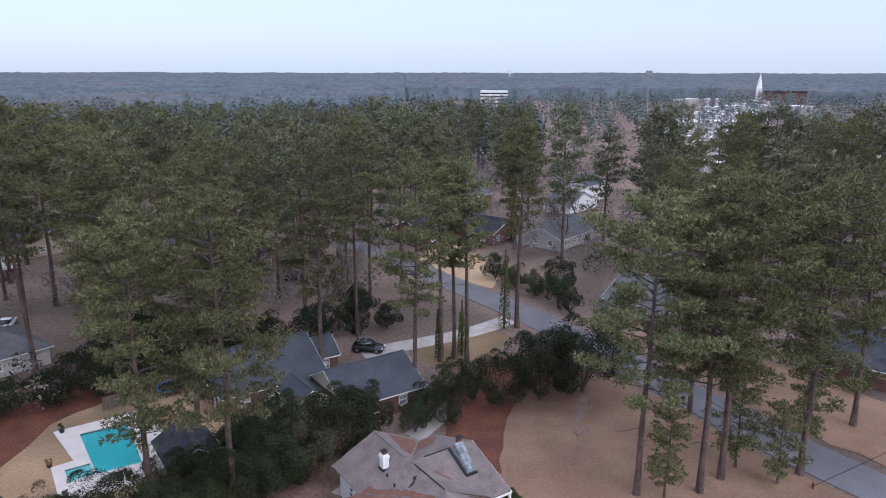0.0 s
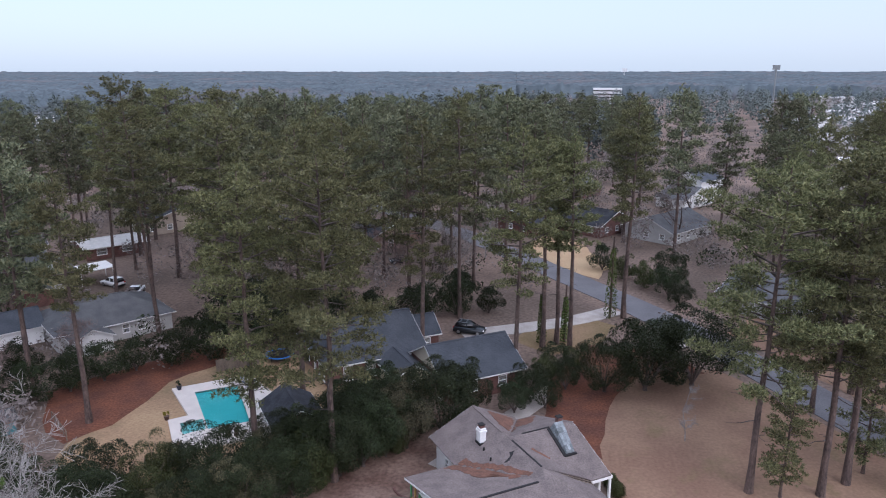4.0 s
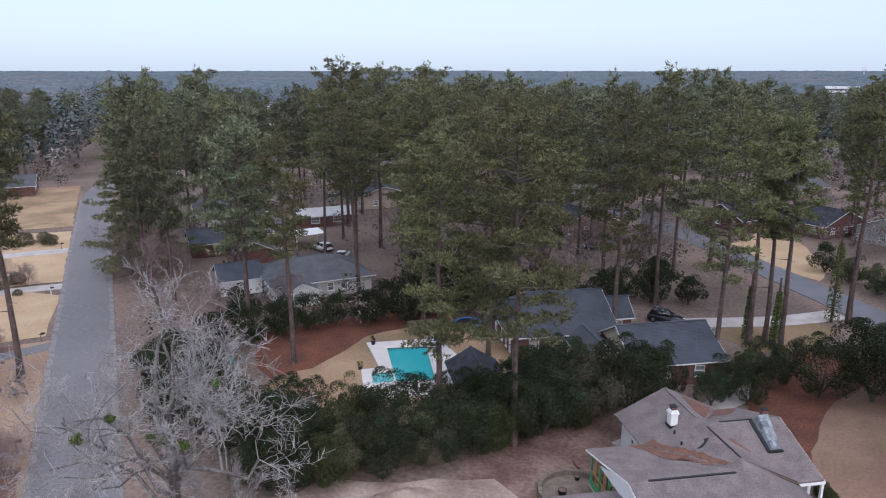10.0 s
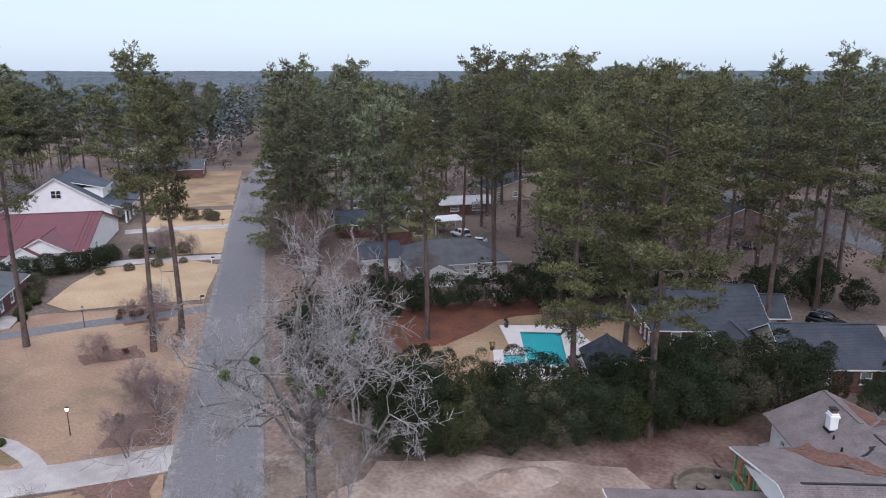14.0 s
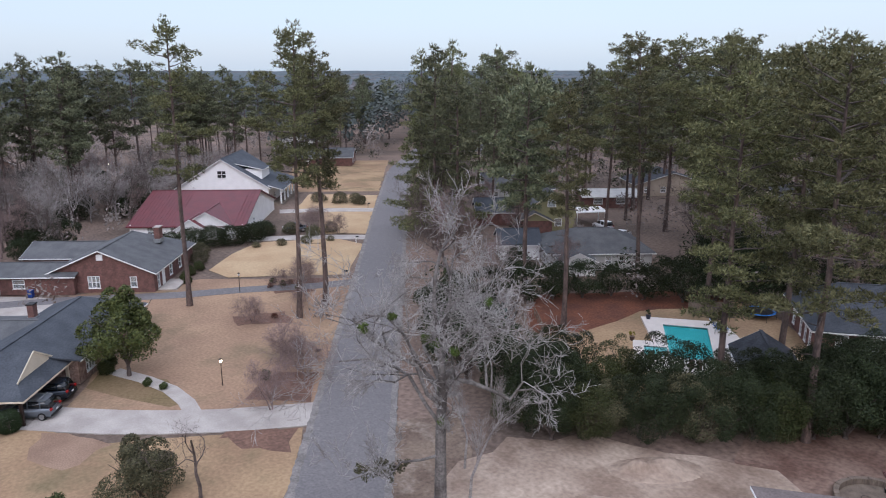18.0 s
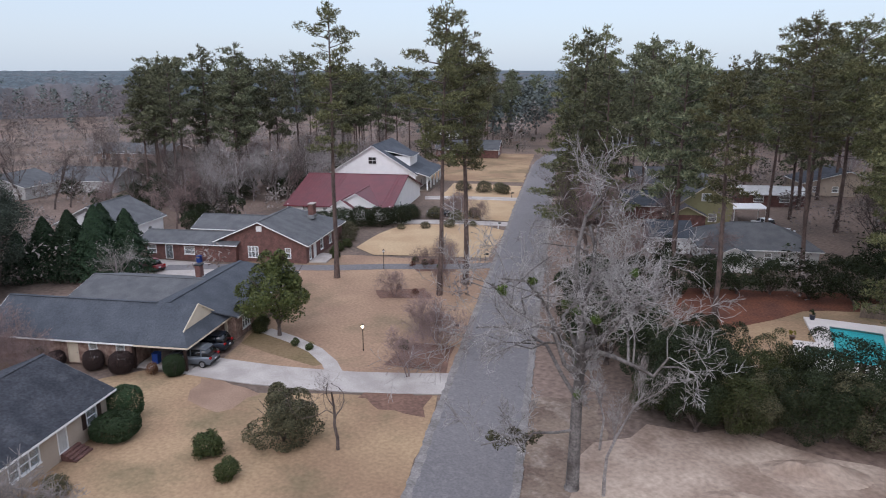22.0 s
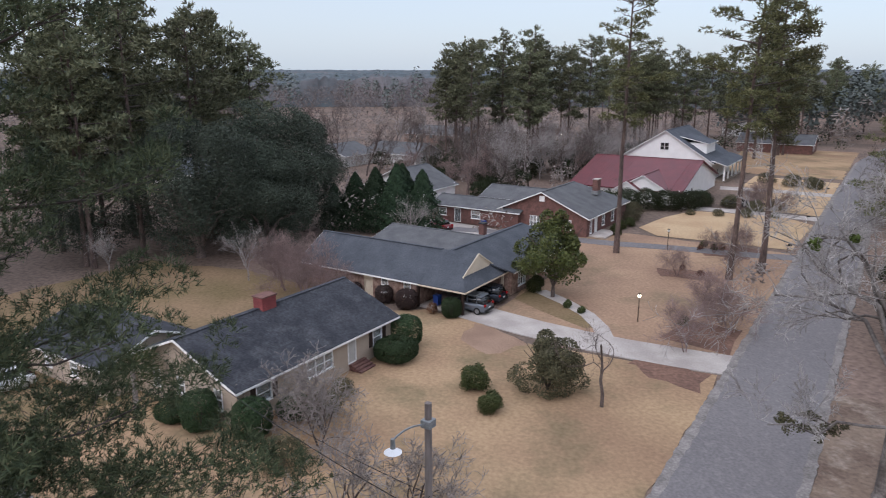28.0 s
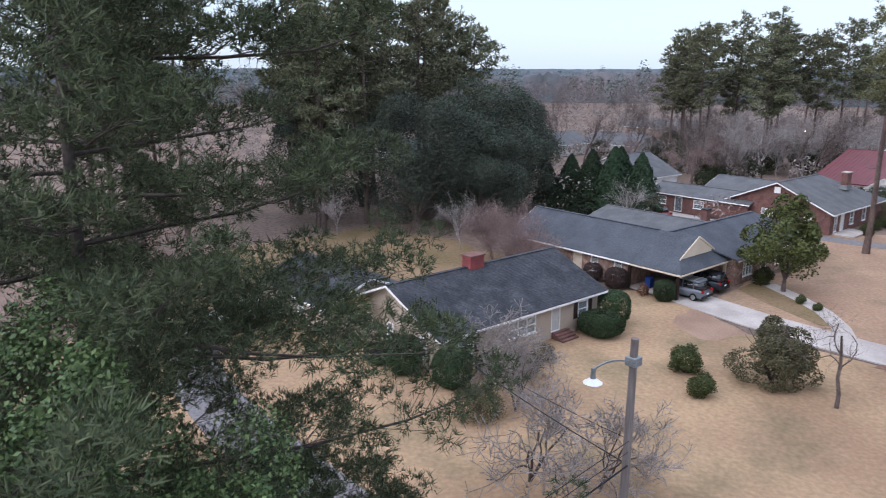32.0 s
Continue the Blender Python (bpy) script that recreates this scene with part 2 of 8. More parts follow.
LEAF_OLIVE = leafy("winter_shrub_leaves", (0.042, 0.042, 0.024), (0.130, 0.118, 0.068), rough=0.6)
LEAF_RED = leafy("brown_red_leaves", (0.085, 0.038, 0.024), (0.16, 0.075, 0.042), rough=0.7)
LEAF_CLIP = leafy("clipped_hedge_leaves", (0.022, 0.040, 0.020), (0.046, 0.070, 0.030), rough=0.5)
LEAF_CEDAR = leafy("cedar_scale_leaves", (0.017, 0.032, 0.018), (0.040, 0.064, 0.033), rough=0.6)
# far needles: aerial haze is put into this pale greyed green
FAR_HAZE_LEAF = leafy("hazed_far_needles", (0.100, 0.120, 0.112), (0.138, 0.156, 0.146), rough=0.8, spec=0.1)
NEAR_NEEDLES = leafy("fresh_pine_needles", (0.028, 0.041, 0.023), (0.098, 0.112, 0.058))
LEAF_LAUREL = leafy("laurel_leaves", (0.032, 0.056, 0.022), (0.112, 0.146, 0.055), rough=0.4, spec=0.4)
LEAF_MAROON = leafy("maroon_shrub_leaves", (0.036, 0.026, 0.024), (0.075, 0.052, 0.046), rough=0.6)
# needles of the mid-distance woods, greyed in the colour for slight haze
WOOD_HAZE_NEEDLES = leafy("hazed_woodland_needles", (0.054, 0.064, 0.040), (0.205, 0.206, 0.120))
IVY = leafy("ivy_leaves", (0.05, 0.075, 0.018), (0.10, 0.13, 0.035), rough=0.5)
TWIGGY = leafy("grey_brown_twigs", (0.155, 0.130, 0.120), (0.26, 0.225, 0.21), rough=0.9, spec=0.1)
PANE = glass("window_glass", (0.75, 0.8, 0.82))
INSIDE = material("dark_room", (0.03, 0.028, 0.027), 0.9, 0.2, 1, 5, 0)

# ---- building helpers ----
TURN = radians(140.2)
CA, SA = math.cos(TURN), math.sin(TURN)


def xy(s, w):
    """Street coordinates to world: s runs along the street away from the start, w to its right-hand side."""
    return CA * s + SA * w, SA * s - CA * w


def street(s, w, z=0.0, turn=0.0, size=1.0):
    x, y = xy(s, w)
    return Matrix.LocRotScale((x, y, z), Euler((0, 0, TURN + radians(turn))), (size, size, size))


def link(name, me, mats, parent=None, label=""):
    ob = new(name, me)
    for m in (mats if isinstance(mats, (list, tuple)) else [mats]):
        if m.name not in me.materials:
            me.materials.append(m)
    if parent:
        ob.parent = parent
    if label:
        ob["label"] = label
    return ob


def part(name, bm, mat, parent=None, label="", smooth=False):
    bmesh.ops.recalc_face_normals(bm, faces=bm.faces)
    me = bpy.data.meshes.new(name)
    bm.to_mesh(me)
    bm.free()
    if smooth:
        me.polygons.foreach_set("use_smooth", [True] * len(me.polygons))
    return link(name, me, mat, parent, label)


def thing(name, s, w, label, category, z=0.0, turn=0.0, group="", kind=""):
    ob = new(name)
    ob.matrix_world = street(s, w, z, turn)
    ob.empty_display_size = 0.3
    return tagged(ob, label, category, group, kind)


def box(bm, x0, x1, y0, y1, z0, z1, bevel=0.0, m=None):
    r = bmesh.ops.create_cube(bm, size=1.0)
    vs = r["verts"]
    for v in vs:
        v.co = Vector(((x0 + x1) / 2 + v.co.x * (x1 - x0), (y0 + y1) / 2 + v.co.y * (y1 - y0), (z0 + z1) / 2 + v.co.z * (z1 - z0)))
    if bevel:
        es = list({e for v in vs for e in v.link_edges})
        vs = list({v for f in bmesh.ops.bevel(bm, geom=es, offset=bevel, segments=1, affect="EDGES")["faces"] for v in f.verts} | {v for v in vs if v.is_valid})
    if m:
        bmesh.ops.transform(bm, matrix=m, verts=vs)
    return bm


def prism(bm, pts, vec):
    a = [bm.verts.new(p) for p in pts]
    b = [bm.verts.new(Vector(p) + Vector(vec)) for p in pts]
    bm.faces.new(a)
    bm.faces.new(b[::-1])
    for i in range(len(a)):
        j = (i + 1) % len(a)
        bm.faces.new((a[i], a[j], b[j], b[i]))
    return bm


def cyl(bm, x, y, z0, z1, r0, r1=None, n=12):
    bmesh.ops.create_cone(bm, cap_ends=True, segments=n, radius1=r0, radius2=r0 if r1 is None else r1, depth=z1 - z0, matrix=Matrix.Translation((x, y, (z0 + z1) / 2)))
    return bm


def bar(bm, a, b, width, height, up=(0, 0, 1)):
    """A square bar from a to b."""
    a, b = Vector(a), Vector(b)
    d = (b - a).normalized()
    side = d.cross(Vector(up)).normalized() * (width / 2)
    top = side.normalized().cross(d).normalized() * (height / 2)
    return prism(bm, [a + side + top, a - side + top, a - side - top, a + side - top], b - a)


def soup(name, verts, tris, mat, parent=None, label="", smooth=False):
    """A mesh straight from arrays of corners and triangles."""
    me = bpy.data.meshes.new(name)
    me.vertices.add(len(verts))
    me.vertices.foreach_set("co", np.asarray(verts, dtype=np.float32).ravel())
    tris = np.asarray(tris, dtype=np.int32)
    me.loops.add(tris.size)
    me.loops.foreach_set("vertex_index", tris.ravel())
    me.polygons.add(len(tris))
    me.polygons.foreach_set("loop_start", np.arange(0, tris.size, 3, dtype=np.int32))
    if smooth:
        me.polygons.foreach_set("use_smooth", np.ones(len(tris), dtype=bool))
    me.update(calc_edges=True)
    return link(name, me, mat, parent, label)


# ---- plants ----
def unit(v):
    return v / np.maximum(np.linalg.norm(v, axis=-1, keepdims=True), 1e-9)


def tubes(paths, sides=4, joined=False):
    """Tapered tubes along paths of (points, radii); joined: every later one grows out of the end of the first."""
    vs, fs, base = [], [], 0
    ang = np.arange(sides) * 2 * np.pi / sides
    for pts, rad in paths:
        pts, rad = np.asarray(pts, float), np.asarray(rad, float)
        d = unit(np.gradient(pts, axis=0))
        ref = np.where(np.abs(d[:, 2:3]) > 0.9, np.array([[1.0, 0, 0]]), np.array([[0, 0, 1.0]]))
        a = unit(np.cross(d, ref))
        b = np.cross(d, a)
        ring = pts[:, None] + rad[:, None, None] * (np.cos(ang)[None, :, None] * a[:, None] + np.sin(ang)[None, :, None] * b[:, None])
        n = len(pts)
        vs.append(ring.reshape(-1, 3))
        i = np.arange(n - 1)[:, None] * sides + base
        k = np.arange(sides)[None]
        k2 = (k + 1) % sides
        q = np.stack([i + k, i + k2, i + sides + k2, i + sides + k], -1).reshape(-1, 4)
        fs += [q[:, [0, 1, 2]], q[:, [0, 2, 3]]]
        if joined and base:
            fs.append(np.array([[len(paths[0][0]) * sides - 1, base, base + 1]]))
        base += n * sides
    return np.concatenate(vs), np.concatenate(fs)


def sprays(rng, at, out, count, length, width, spread=0.9, scatter=0.3):
    """Bunches of slim pointed blades round each place, leaning along out."""
    n = len(at)
    d = unit(out[:, None] + rng.normal(0, spread, (n, count, 3)))
    l = length * rng.uniform(0.6, 1.25, (n, count, 1))
    side = unit(np.cross(d, rng.normal(0, 1, (n, count, 3)))) * width * 0.5
    o = at[:, None] + rng.normal(0, length * scatter, (n, count, 3))
    v = np.stack([o - side, o + d * l, o + side], 2).reshape(-1, 3)
    return v, np.arange(n * count * 3).reshape(-1, 3)


def blades(rng, at, out, size, tilt=0.7, ratio=0.55):
    """Single leaves: rhombs that face roughly along out."""
    n = len(at)
    nrm = unit(out + rng.normal(0, tilt, (n, 3)))
    a = unit(np.cross(nrm, rng.normal(0, 1, (n, 3))))
    b = np.cross(nrm, a)
    sz = size * rng.uniform(0.6, 1.3, (n, 1))
    v = np.stack([at - a * sz, at - b * sz * ratio, at + a * sz, at + b * sz * ratio], 1).reshape(-1, 3)
    i = np.arange(n)[:, None] * 4
    return v, np.concatenate([i + np.array([[0, 1, 2]]), i + np.array([[0, 2, 3]])], 1).reshape(-1, 3)


def pine(seed, height, bare, spread, limbs=54, tufts=42, count=4, blade=(0.36, 0.115), mat=None, trunk=0.30, droop=0.0, pad=1.0, low=0, flat=0.44, cone=False, lean=0.014, each=1.0, bark=None, name="pine_tree", label="tall loblolly pine with tiers of dark green needles"):
    """A tall pine: a bare trunk up to the share bare of its height, then uneven limbs that end in flattened cushions of needle tufts;
    low: how many short dead limbs stand below the crown; each: how many cushions sit on a limb, against the usual."""
    rng = np.random.default_rng(seed)
    root = tagged(new(name), label, "tree")
    zs = np.linspace(0, height, 12)
    tip = rng.normal(0, lean, 2)
    wig = np.cumsum(rng.normal(0, 0.10, (12, 2)), 0)
    axis = np.stack([tip[0] * zs + wig[:, 0] * 0.5, tip[1] * zs + wig[:, 1] * 0.5, zs], 1)
    axis[:, :2] -= axis[0, :2]
    rad = trunk * (1 - 0.88 * (zs / height) ** 1.2) + 0.02
    rad[0] *= 1.35
    v, f = tubes([(axis, rad)], 9)
    soup("trunk", v, f, bark or BARK_PINE, root, smooth=True)
    paths, at, out = [], [], []
    inner = 0.08 if cone else 0.30
    side_gap = rng.uniform(0, 2 * np.pi, 3)
    for i in range(limbs + low):
        if i < limbs:
            u = ((i + rng.uniform(0, 1)) / limbs) ** (1.35 if cone else 1.0)
            z = height * (bare + (0.97 - bare) * u)
            prof = spread * min(1.0, 0.60 + 1.6 * u) * (1.0 if u < 0.45 else math.sqrt(max(0.05, 1 - ((u - 0.45) / 0.58) ** 2)))
            if cone:
                prof = spread * (1 - 0.74 * u)
            prof *= rng.uniform(0.55, 1.12)
        else:
            u, z = 0.0, height * bare * rng.uniform(0.45, 0.98)
            prof = spread * rng.uniform(0.2, 0.55)
        p0 = np.array([np.interp(z, zs, axis[:, k]) for k in range(3)])
        a = i * 2.4 + rng.uniform(-0.7, 0.7)
        if min(abs((a - g + np.pi) % (2 * np.pi) - np.pi) for g in side_gap) < 0.35:
            prof *= 0.6
        up = -0.06 + 0.62 * u + rng.normal(0, 0.09) - droop
        dirn = np.array([math.cos(a), math.sin(a), 0])
        perp = np.array([-dirn[1], dirn[0], 0])
        q = np.linspace(0, 1, 5)[:, None]
        pts = p0 + dirn * prof * q + np.array([0, 0, 1.0]) * prof * (up * q - 0.22 * q * q + 0.26 * q ** 3) + rng.normal(0, 0.12, (5, 3)) * q
        r0 = (0.030 + 0.017 * prof) * (0.5 if cone else 1.0)
        paths.append((pts, r0 * (1 - 0.82 * q[:, 0])))
        if i >= limbs:
            continue
        n = max(2, int(round((1.0 + 0.85 * prof) * each)))
        for j in range(n):
            k = inner + (1 - inner) * (j + rng.uniform(0.3, 1)) / n
            b0 = np.array([np.interp(k, q[:, 0], pts[:, m]) for m in range(3)])
            sd = unit(dirn * rng.uniform(0.1, 0.9) + perp * rng.choice([-1, 1]) * rng.uniform(0.2, 1.2) + np.array([0, 0, rng.uniform(0.1, 0.5)]))
            c = b0 + sd * rng.uniform(0.25, 0.85) * (0.4 + 0.22 * prof)
            paths.append((np.stack([b0, c]), np.array([0.024, 0.010]) * (0.5 if cone else 1.0)))
            pr = pad * rng.uniform(0.6, 1.15) * (0.72 + 0.07 * prof)
            m = max(6, int(tufts * (pr / pad) ** 2 * rng.uniform(0.8, 1.15)))
            e = unit(rng.normal(0, 1, (m, 3)) + [0, 0, 0.35])
            at.append(c + e * np.array([pr, pr, pr * flat]) * rng.uniform(0.55, 1.0, (m, 1)) + [0, 0, 0.1])
            out.append(e * np.array([0.8, 0.8, 0.5]) + np.array([0, 0, 0.45]))
    top = rng.normal(0, 1, (tufts, 3)) * [0.35, 0.35, 0.45]
    at.append(axis[-1] + top)
    out.append(top + [0, 0, 1.0])
    v, f = tubes(paths, 3)
    tagged(soup("branchwork", v, f, bark or BARK_LIMB, root), kind="stuff")
    v, f = sprays(rng, np.concatenate(at), np.concatenate(out), count, blade[0], blade[1], 0.75, 0.16)
    soup("crown", v, f, mat or NEEDLES, root)
    return root


def branch_tree(rng, height, trunk_r, levels, spread, kids=(4, 7), upward=0.35, first=0.25, stems=1, wiggle=0.16, ratio=(0.5, 0.75), min_r=0.006, thin=(0.45, 0.7), limbs=()):
    """Paths of a leafless tree, and the ends of its twigs."""
    paths, ends = [], []

    def grow(p, d, ln, r, level):
        n = 5 if level < 2 else 3 if level < 4 else 2
        pts = [p]
        dd = d
        for _ in range(n):
            dd = unit(dd + rng.normal(0, wiggle, 3) + np.array([0, 0, upward * 0.12]))
            pts.append(pts[-1] + dd * ln / n)
        pts = np.array(pts)
        rr = np.linspace(r, max(min_r, r * 0.45), len(pts))
        paths.append((pts, rr))
        if level >= levels:
            ends.append(pts[-1])
            return
        for _ in range(rng.integers(*kids)):
            k = rng.uniform(first if level == 0 else 0.25, 1.0)
            i = min(int(k * n), n - 1)
            q = pts[i] + (pts[i + 1] - pts[i]) * (k * n - i)
            side = unit(np.cross(dd, rng.normal(0, 1, 3)))
            nd = unit(dd * rng.uniform(0.35, 0.9) + side * spread * rng.uniform(0.6, 1.3) + np.array([0, 0, upward * rng.uniform(0, 1)]))
            grow(q, nd, ln * rng.uniform(*ratio), max(min_r, np.interp(k, [0, 1], [r, r * 0.45]) * rng.uniform(*thin)), level + 1)

    for h0, way, ln, r in limbs:
        grow(np.array([0.02 * h0, 0, h0]), unit(np.array(way, float)), ln, r, 1)
    if limbs:
        zz = np.array([-0.1, 0.3, 3.0, 6.0, 8.5, 10.6])
        paths.append((np.stack([0.02 * zz, 0.1 * np.sin(zz), zz], 1), trunk_r * np.array([1.35, 1.1, 0.95, 0.85, 0.75, 0.5])))
        return paths, np.array(ends)
    for k in range(stems):
        a = rng.uniform(0, 6.28)
        tilt = 0.05 if stems == 1 else 0.35
        grow(np.array([0.15 * math.cos(a), 0.15 * math.sin(a), -0.1]) if stems > 1 else np.array([0, 0, -0.1]), unit(np.array([tilt * math.cos(a), tilt * math.sin(a), 1.0])), height * 0.5, trunk_r, 0)
    return paths, np.array(ends)


def bare_tree(seed, height, trunk_r, levels, spread, mat, label, name="bare_tree", big=6, fuzz=7, hair=(0.55, 0.028), twigs=None, **kw):
    """A leafless tree: trunk and limbs, and round their ends a haze of slim twigs."""
    rng = np.random.default_rng(seed)
    paths, ends = branch_tree(rng, height, trunk_r, levels, spread, **kw)
    top = np.percentile(np.concatenate([p[0][:, 2] for p in paths]), 99.3) if kw.get("limbs") else max(p[0][:, 2].max() for p in paths)
    k = height / top
    root = tagged(new(name), label, "tree")
    v, f = tubes([(p * k, r) for p, r in paths if r[0] > 0.05], big)
    trunk = soup("trunk", v, f, mat, root, smooth=True)
    if kw.get("stems", 1) > 1:
        tagged(trunk, kind="stuff")
    fine = [(p * k, r) for p, r in paths if r[0] <= 0.05]
    v, f = tubes(fine, 3)
    if fuzz:
        at = np.concatenate([p[1:] for p, r in fine])
        out = np.concatenate([np.gradient(p, axis=0)[1:] for p, r in fine])
        v2, f2 = sprays(rng, at, unit(out) * 0.9 + [0, 0, 0.3], fuzz, hair[0], hair[1], 0.55)
        v, f = np.concatenate([v, v2]), np.concatenate([f, f2 + len(v)])
    tagged(soup("twig_crown", v, f, twigs or mat, root), kind="stuff")
    return root, ends * k


def crown_points(rng, n, rx, ry, rz, lumps, reach=(0.3, 0.86), ball=(0.20, 0.42)):
    """Places and outward ways on a lumpy closed crown; its middle is at the origin."""
    c = unit(rng.normal(0, 1, (lumps, 3)) + [0, 0, 0.15]) * rng.uniform(*reach, (lumps, 1)) ** 0.8
    r = rng.uniform(*ball, lumps)
    k = rng.integers(0, lumps, n)
    d = unit(rng.normal(0, 1, (n, 3)) + c[k] * 1.3 + np.array([0, 0, 0.25]))
    p = c[k] + d * (r[k] * rng.uniform(0.72, 1.05, n))[:, None]
    return p * np.array([rx, ry, rz]), d


def leaf_tree(seed, height, width, trunk_r, mat, leaves, size, lumps, label, name="evergreen_tree", base=0.12, bark=None, category="tree", crown="crown", reach=(0.3, 0.86), ball=(0.20, 0.42), taper=0.0):
    """A broad evergreen: a forked trunk and a lumpy crown of single leaves."""
    rng = np.random.default_rng(seed)
    root = tagged(new(name), label, category)
    h0 = height * base
    rz = (height - h0) / 2
    paths = []
    fork = np.array([0, 0, max(0.15, h0 * 1.2)])
    paths.append((np.array([[0, 0, -0.1], fork * 0.5, fork]), np.array([trunk_r * 1.25, trunk_r, trunk_r * 0.85])))
    for i in range(8):
        a = i * 0.785 + rng.uniform(-0.3, 0.3)
        e = np.array([math.cos(a) * width * 0.34, math.sin(a) * width * 0.34, h0 + rz * rng.uniform(0.6, 1.5)])
        m = (fork + e) / 2 + [0, 0, 0.1 * height]
        paths.append((np.array([fork, m, e]), trunk_r * np.array([0.6, 0.35, 0.12])))
    v, f = tubes(paths, 6, True)
    soup("trunk", v, f, bark or BARK_BROWN, root, smooth=True)
    p, d = crown_points(rng, leaves, width / 2, width / 2, rz, lumps, reach, ball)
    p[:, :2] *= (1 + taper * 0.45 - taper * (p[:, 2:] / rz + 1) / 2)
    p[:, 2] += h0 + rz
    p[:, 2] = np.maximum(p[:, 2], h0 * 0.6)
    v, f = blades(rng, p, d, size)
    soup(crown, v, f, mat, root)
    return root


def shrub(seed, height, width, mat, leaves, size, label, lumps=9, clipped=False, name="shrub"):
    """A bush: short stems under a shell of leaves, clipped smooth or loose."""
    rng = np.random.default_rng(seed)
    root = tagged(new(name), label, "shrub")
    paths = [(np.array([[0, 0, -0.05], [rng.normal(0, 0.12) * width, rng.normal(0, 0.12) * width, height * 0.5]]), np.array([0.05, 0.02])) for _ in range(6)]
    v, f = tubes(paths, 4)
    soup("stem", v, f, BARK_BROWN, root)
    if clipped:
        d = unit(rng.normal(0, 1, (leaves, 3)))
        q = np.sign(d) * np.abs(d) ** 0.72
        p = q * np.array([width / 2, width / 2, height / 2]) * rng.uniform(0.86, 1.02, (leaves, 1))
    else:
        d = unit(rng.normal(0, 1, (leaves, 3)))
        q = np.sign(d) * np.abs(d) ** 0.85
        way = unit(rng.normal(0, 1, (lumps, 3)))
        near = np.max(d @ way.T, axis=1)
        q *= (0.60 + 0.48 * np.clip((near - 0.6) / 0.36, 0, 1) + rng.normal(0, 0.07, leaves))[:, None] * rng.uniform(0.72, 1.0, (leaves, 1))
        q[:, :2] *= (1.0 - 0.22 * np.clip(q[:, 2:], -1, 1))
        p = q * np.array([width / 2, width / 2, height / 2])
    p[:, 2] = np.maximum(p[:, 2] + height / 2, 0.05)
    v, f = blades(rng, p, d, size)
    soup("foliage", v, f, mat, root)
    return root


def cone_tree(seed, height, width, mat, leaves, size, label):
    """A dense conical cedar."""
    rng = np.random.default_rng(seed)
    root = tagged(new("cedar_tree"), label, "tree")
    v, f = tubes([(np.array([[0, 0, -0.1], [0, 0, height * 0.5], [0, 0, height * 0.95]]), np.array([0.18, 0.1, 0.02]))], 6)
    soup("trunk", v, f, BARK_BROWN, root)
    u = rng.uniform(0, 1, leaves) ** 0.8
    a = rng.uniform(0, 2 * np.pi, leaves)
    lump = 1 + 0.22 * np.sin(a * 5 + u * 17 + rng.uniform(0, 6)) * np.sin(u * 23)
    r = width / 2 * np.minimum(1.0, 0.03 + 1.12 * (1 - u) ** 0.8) * lump * rng.uniform(0.75, 1.06, leaves)
    p = np.stack([r * np.cos(a), r * np.sin(a), 0.2 + u * height], 1)
    d = np.stack([np.cos(a), np.sin(a), np.full(leaves, 0.6)], 1)
    v, f = blades(rng, p, unit(d), size, 0.5, 0.4)
    soup("crown", v, f, mat, root)
    return root


def put(ob, x, y, turn=0.0, size=1.0, first=[], z=0.0):
    """The first call for a plant moves it into place, the later ones copy it there."""
    k = size / ob.scale.x if ob in first else size
    m = Matrix.LocRotScale((x, y, z), Euler((0, 0, radians(turn))), (k, k, k))
    if ob in first:
        return copy_thing(ob, m)
    first.append(ob)
    ob.matrix_basis = m
    return ob

# ---- ground ----
def sheet(name, pts, z, mat, label, category="ground", thick=0.0, ragged=0.0, kind="structure", seed=1, step=2.5):
    """A flat area of ground from its outline in street coordinates, with a ragged edge."""
    rng = random.Random(seed)
    out = []
    n = len(pts)
    for i in range(n):
        a, b = Vector(pts[i]), Vector(pts[(i + 1) % n])
        k = max(1, int((b - a).length / step)) if ragged else 1
        for j in range(k):
            p = a.lerp(b, j / k)
            if ragged:
                p = p + Vector((rng.uniform(-ragged, ragged), rng.uniform(-ragged, ragged)))
            out.append(p)
    bm = bmesh.new()
    vs = [bm.verts.new((*xy(p.x, p.y), z)) for p in out]
    face = bm.faces.new(vs)
    if thick:
        r = bmesh.ops.extrude_face_region(bm, geom=[face])
        for v in r["geom"]:
            if isinstance(v, bmesh.types.BMVert):
                v.co.z -= thick
    bmesh.ops.triangulate(bm, faces=bm.faces[:])
    return tagged(part(name, bm, mat), label, category, kind=kind)


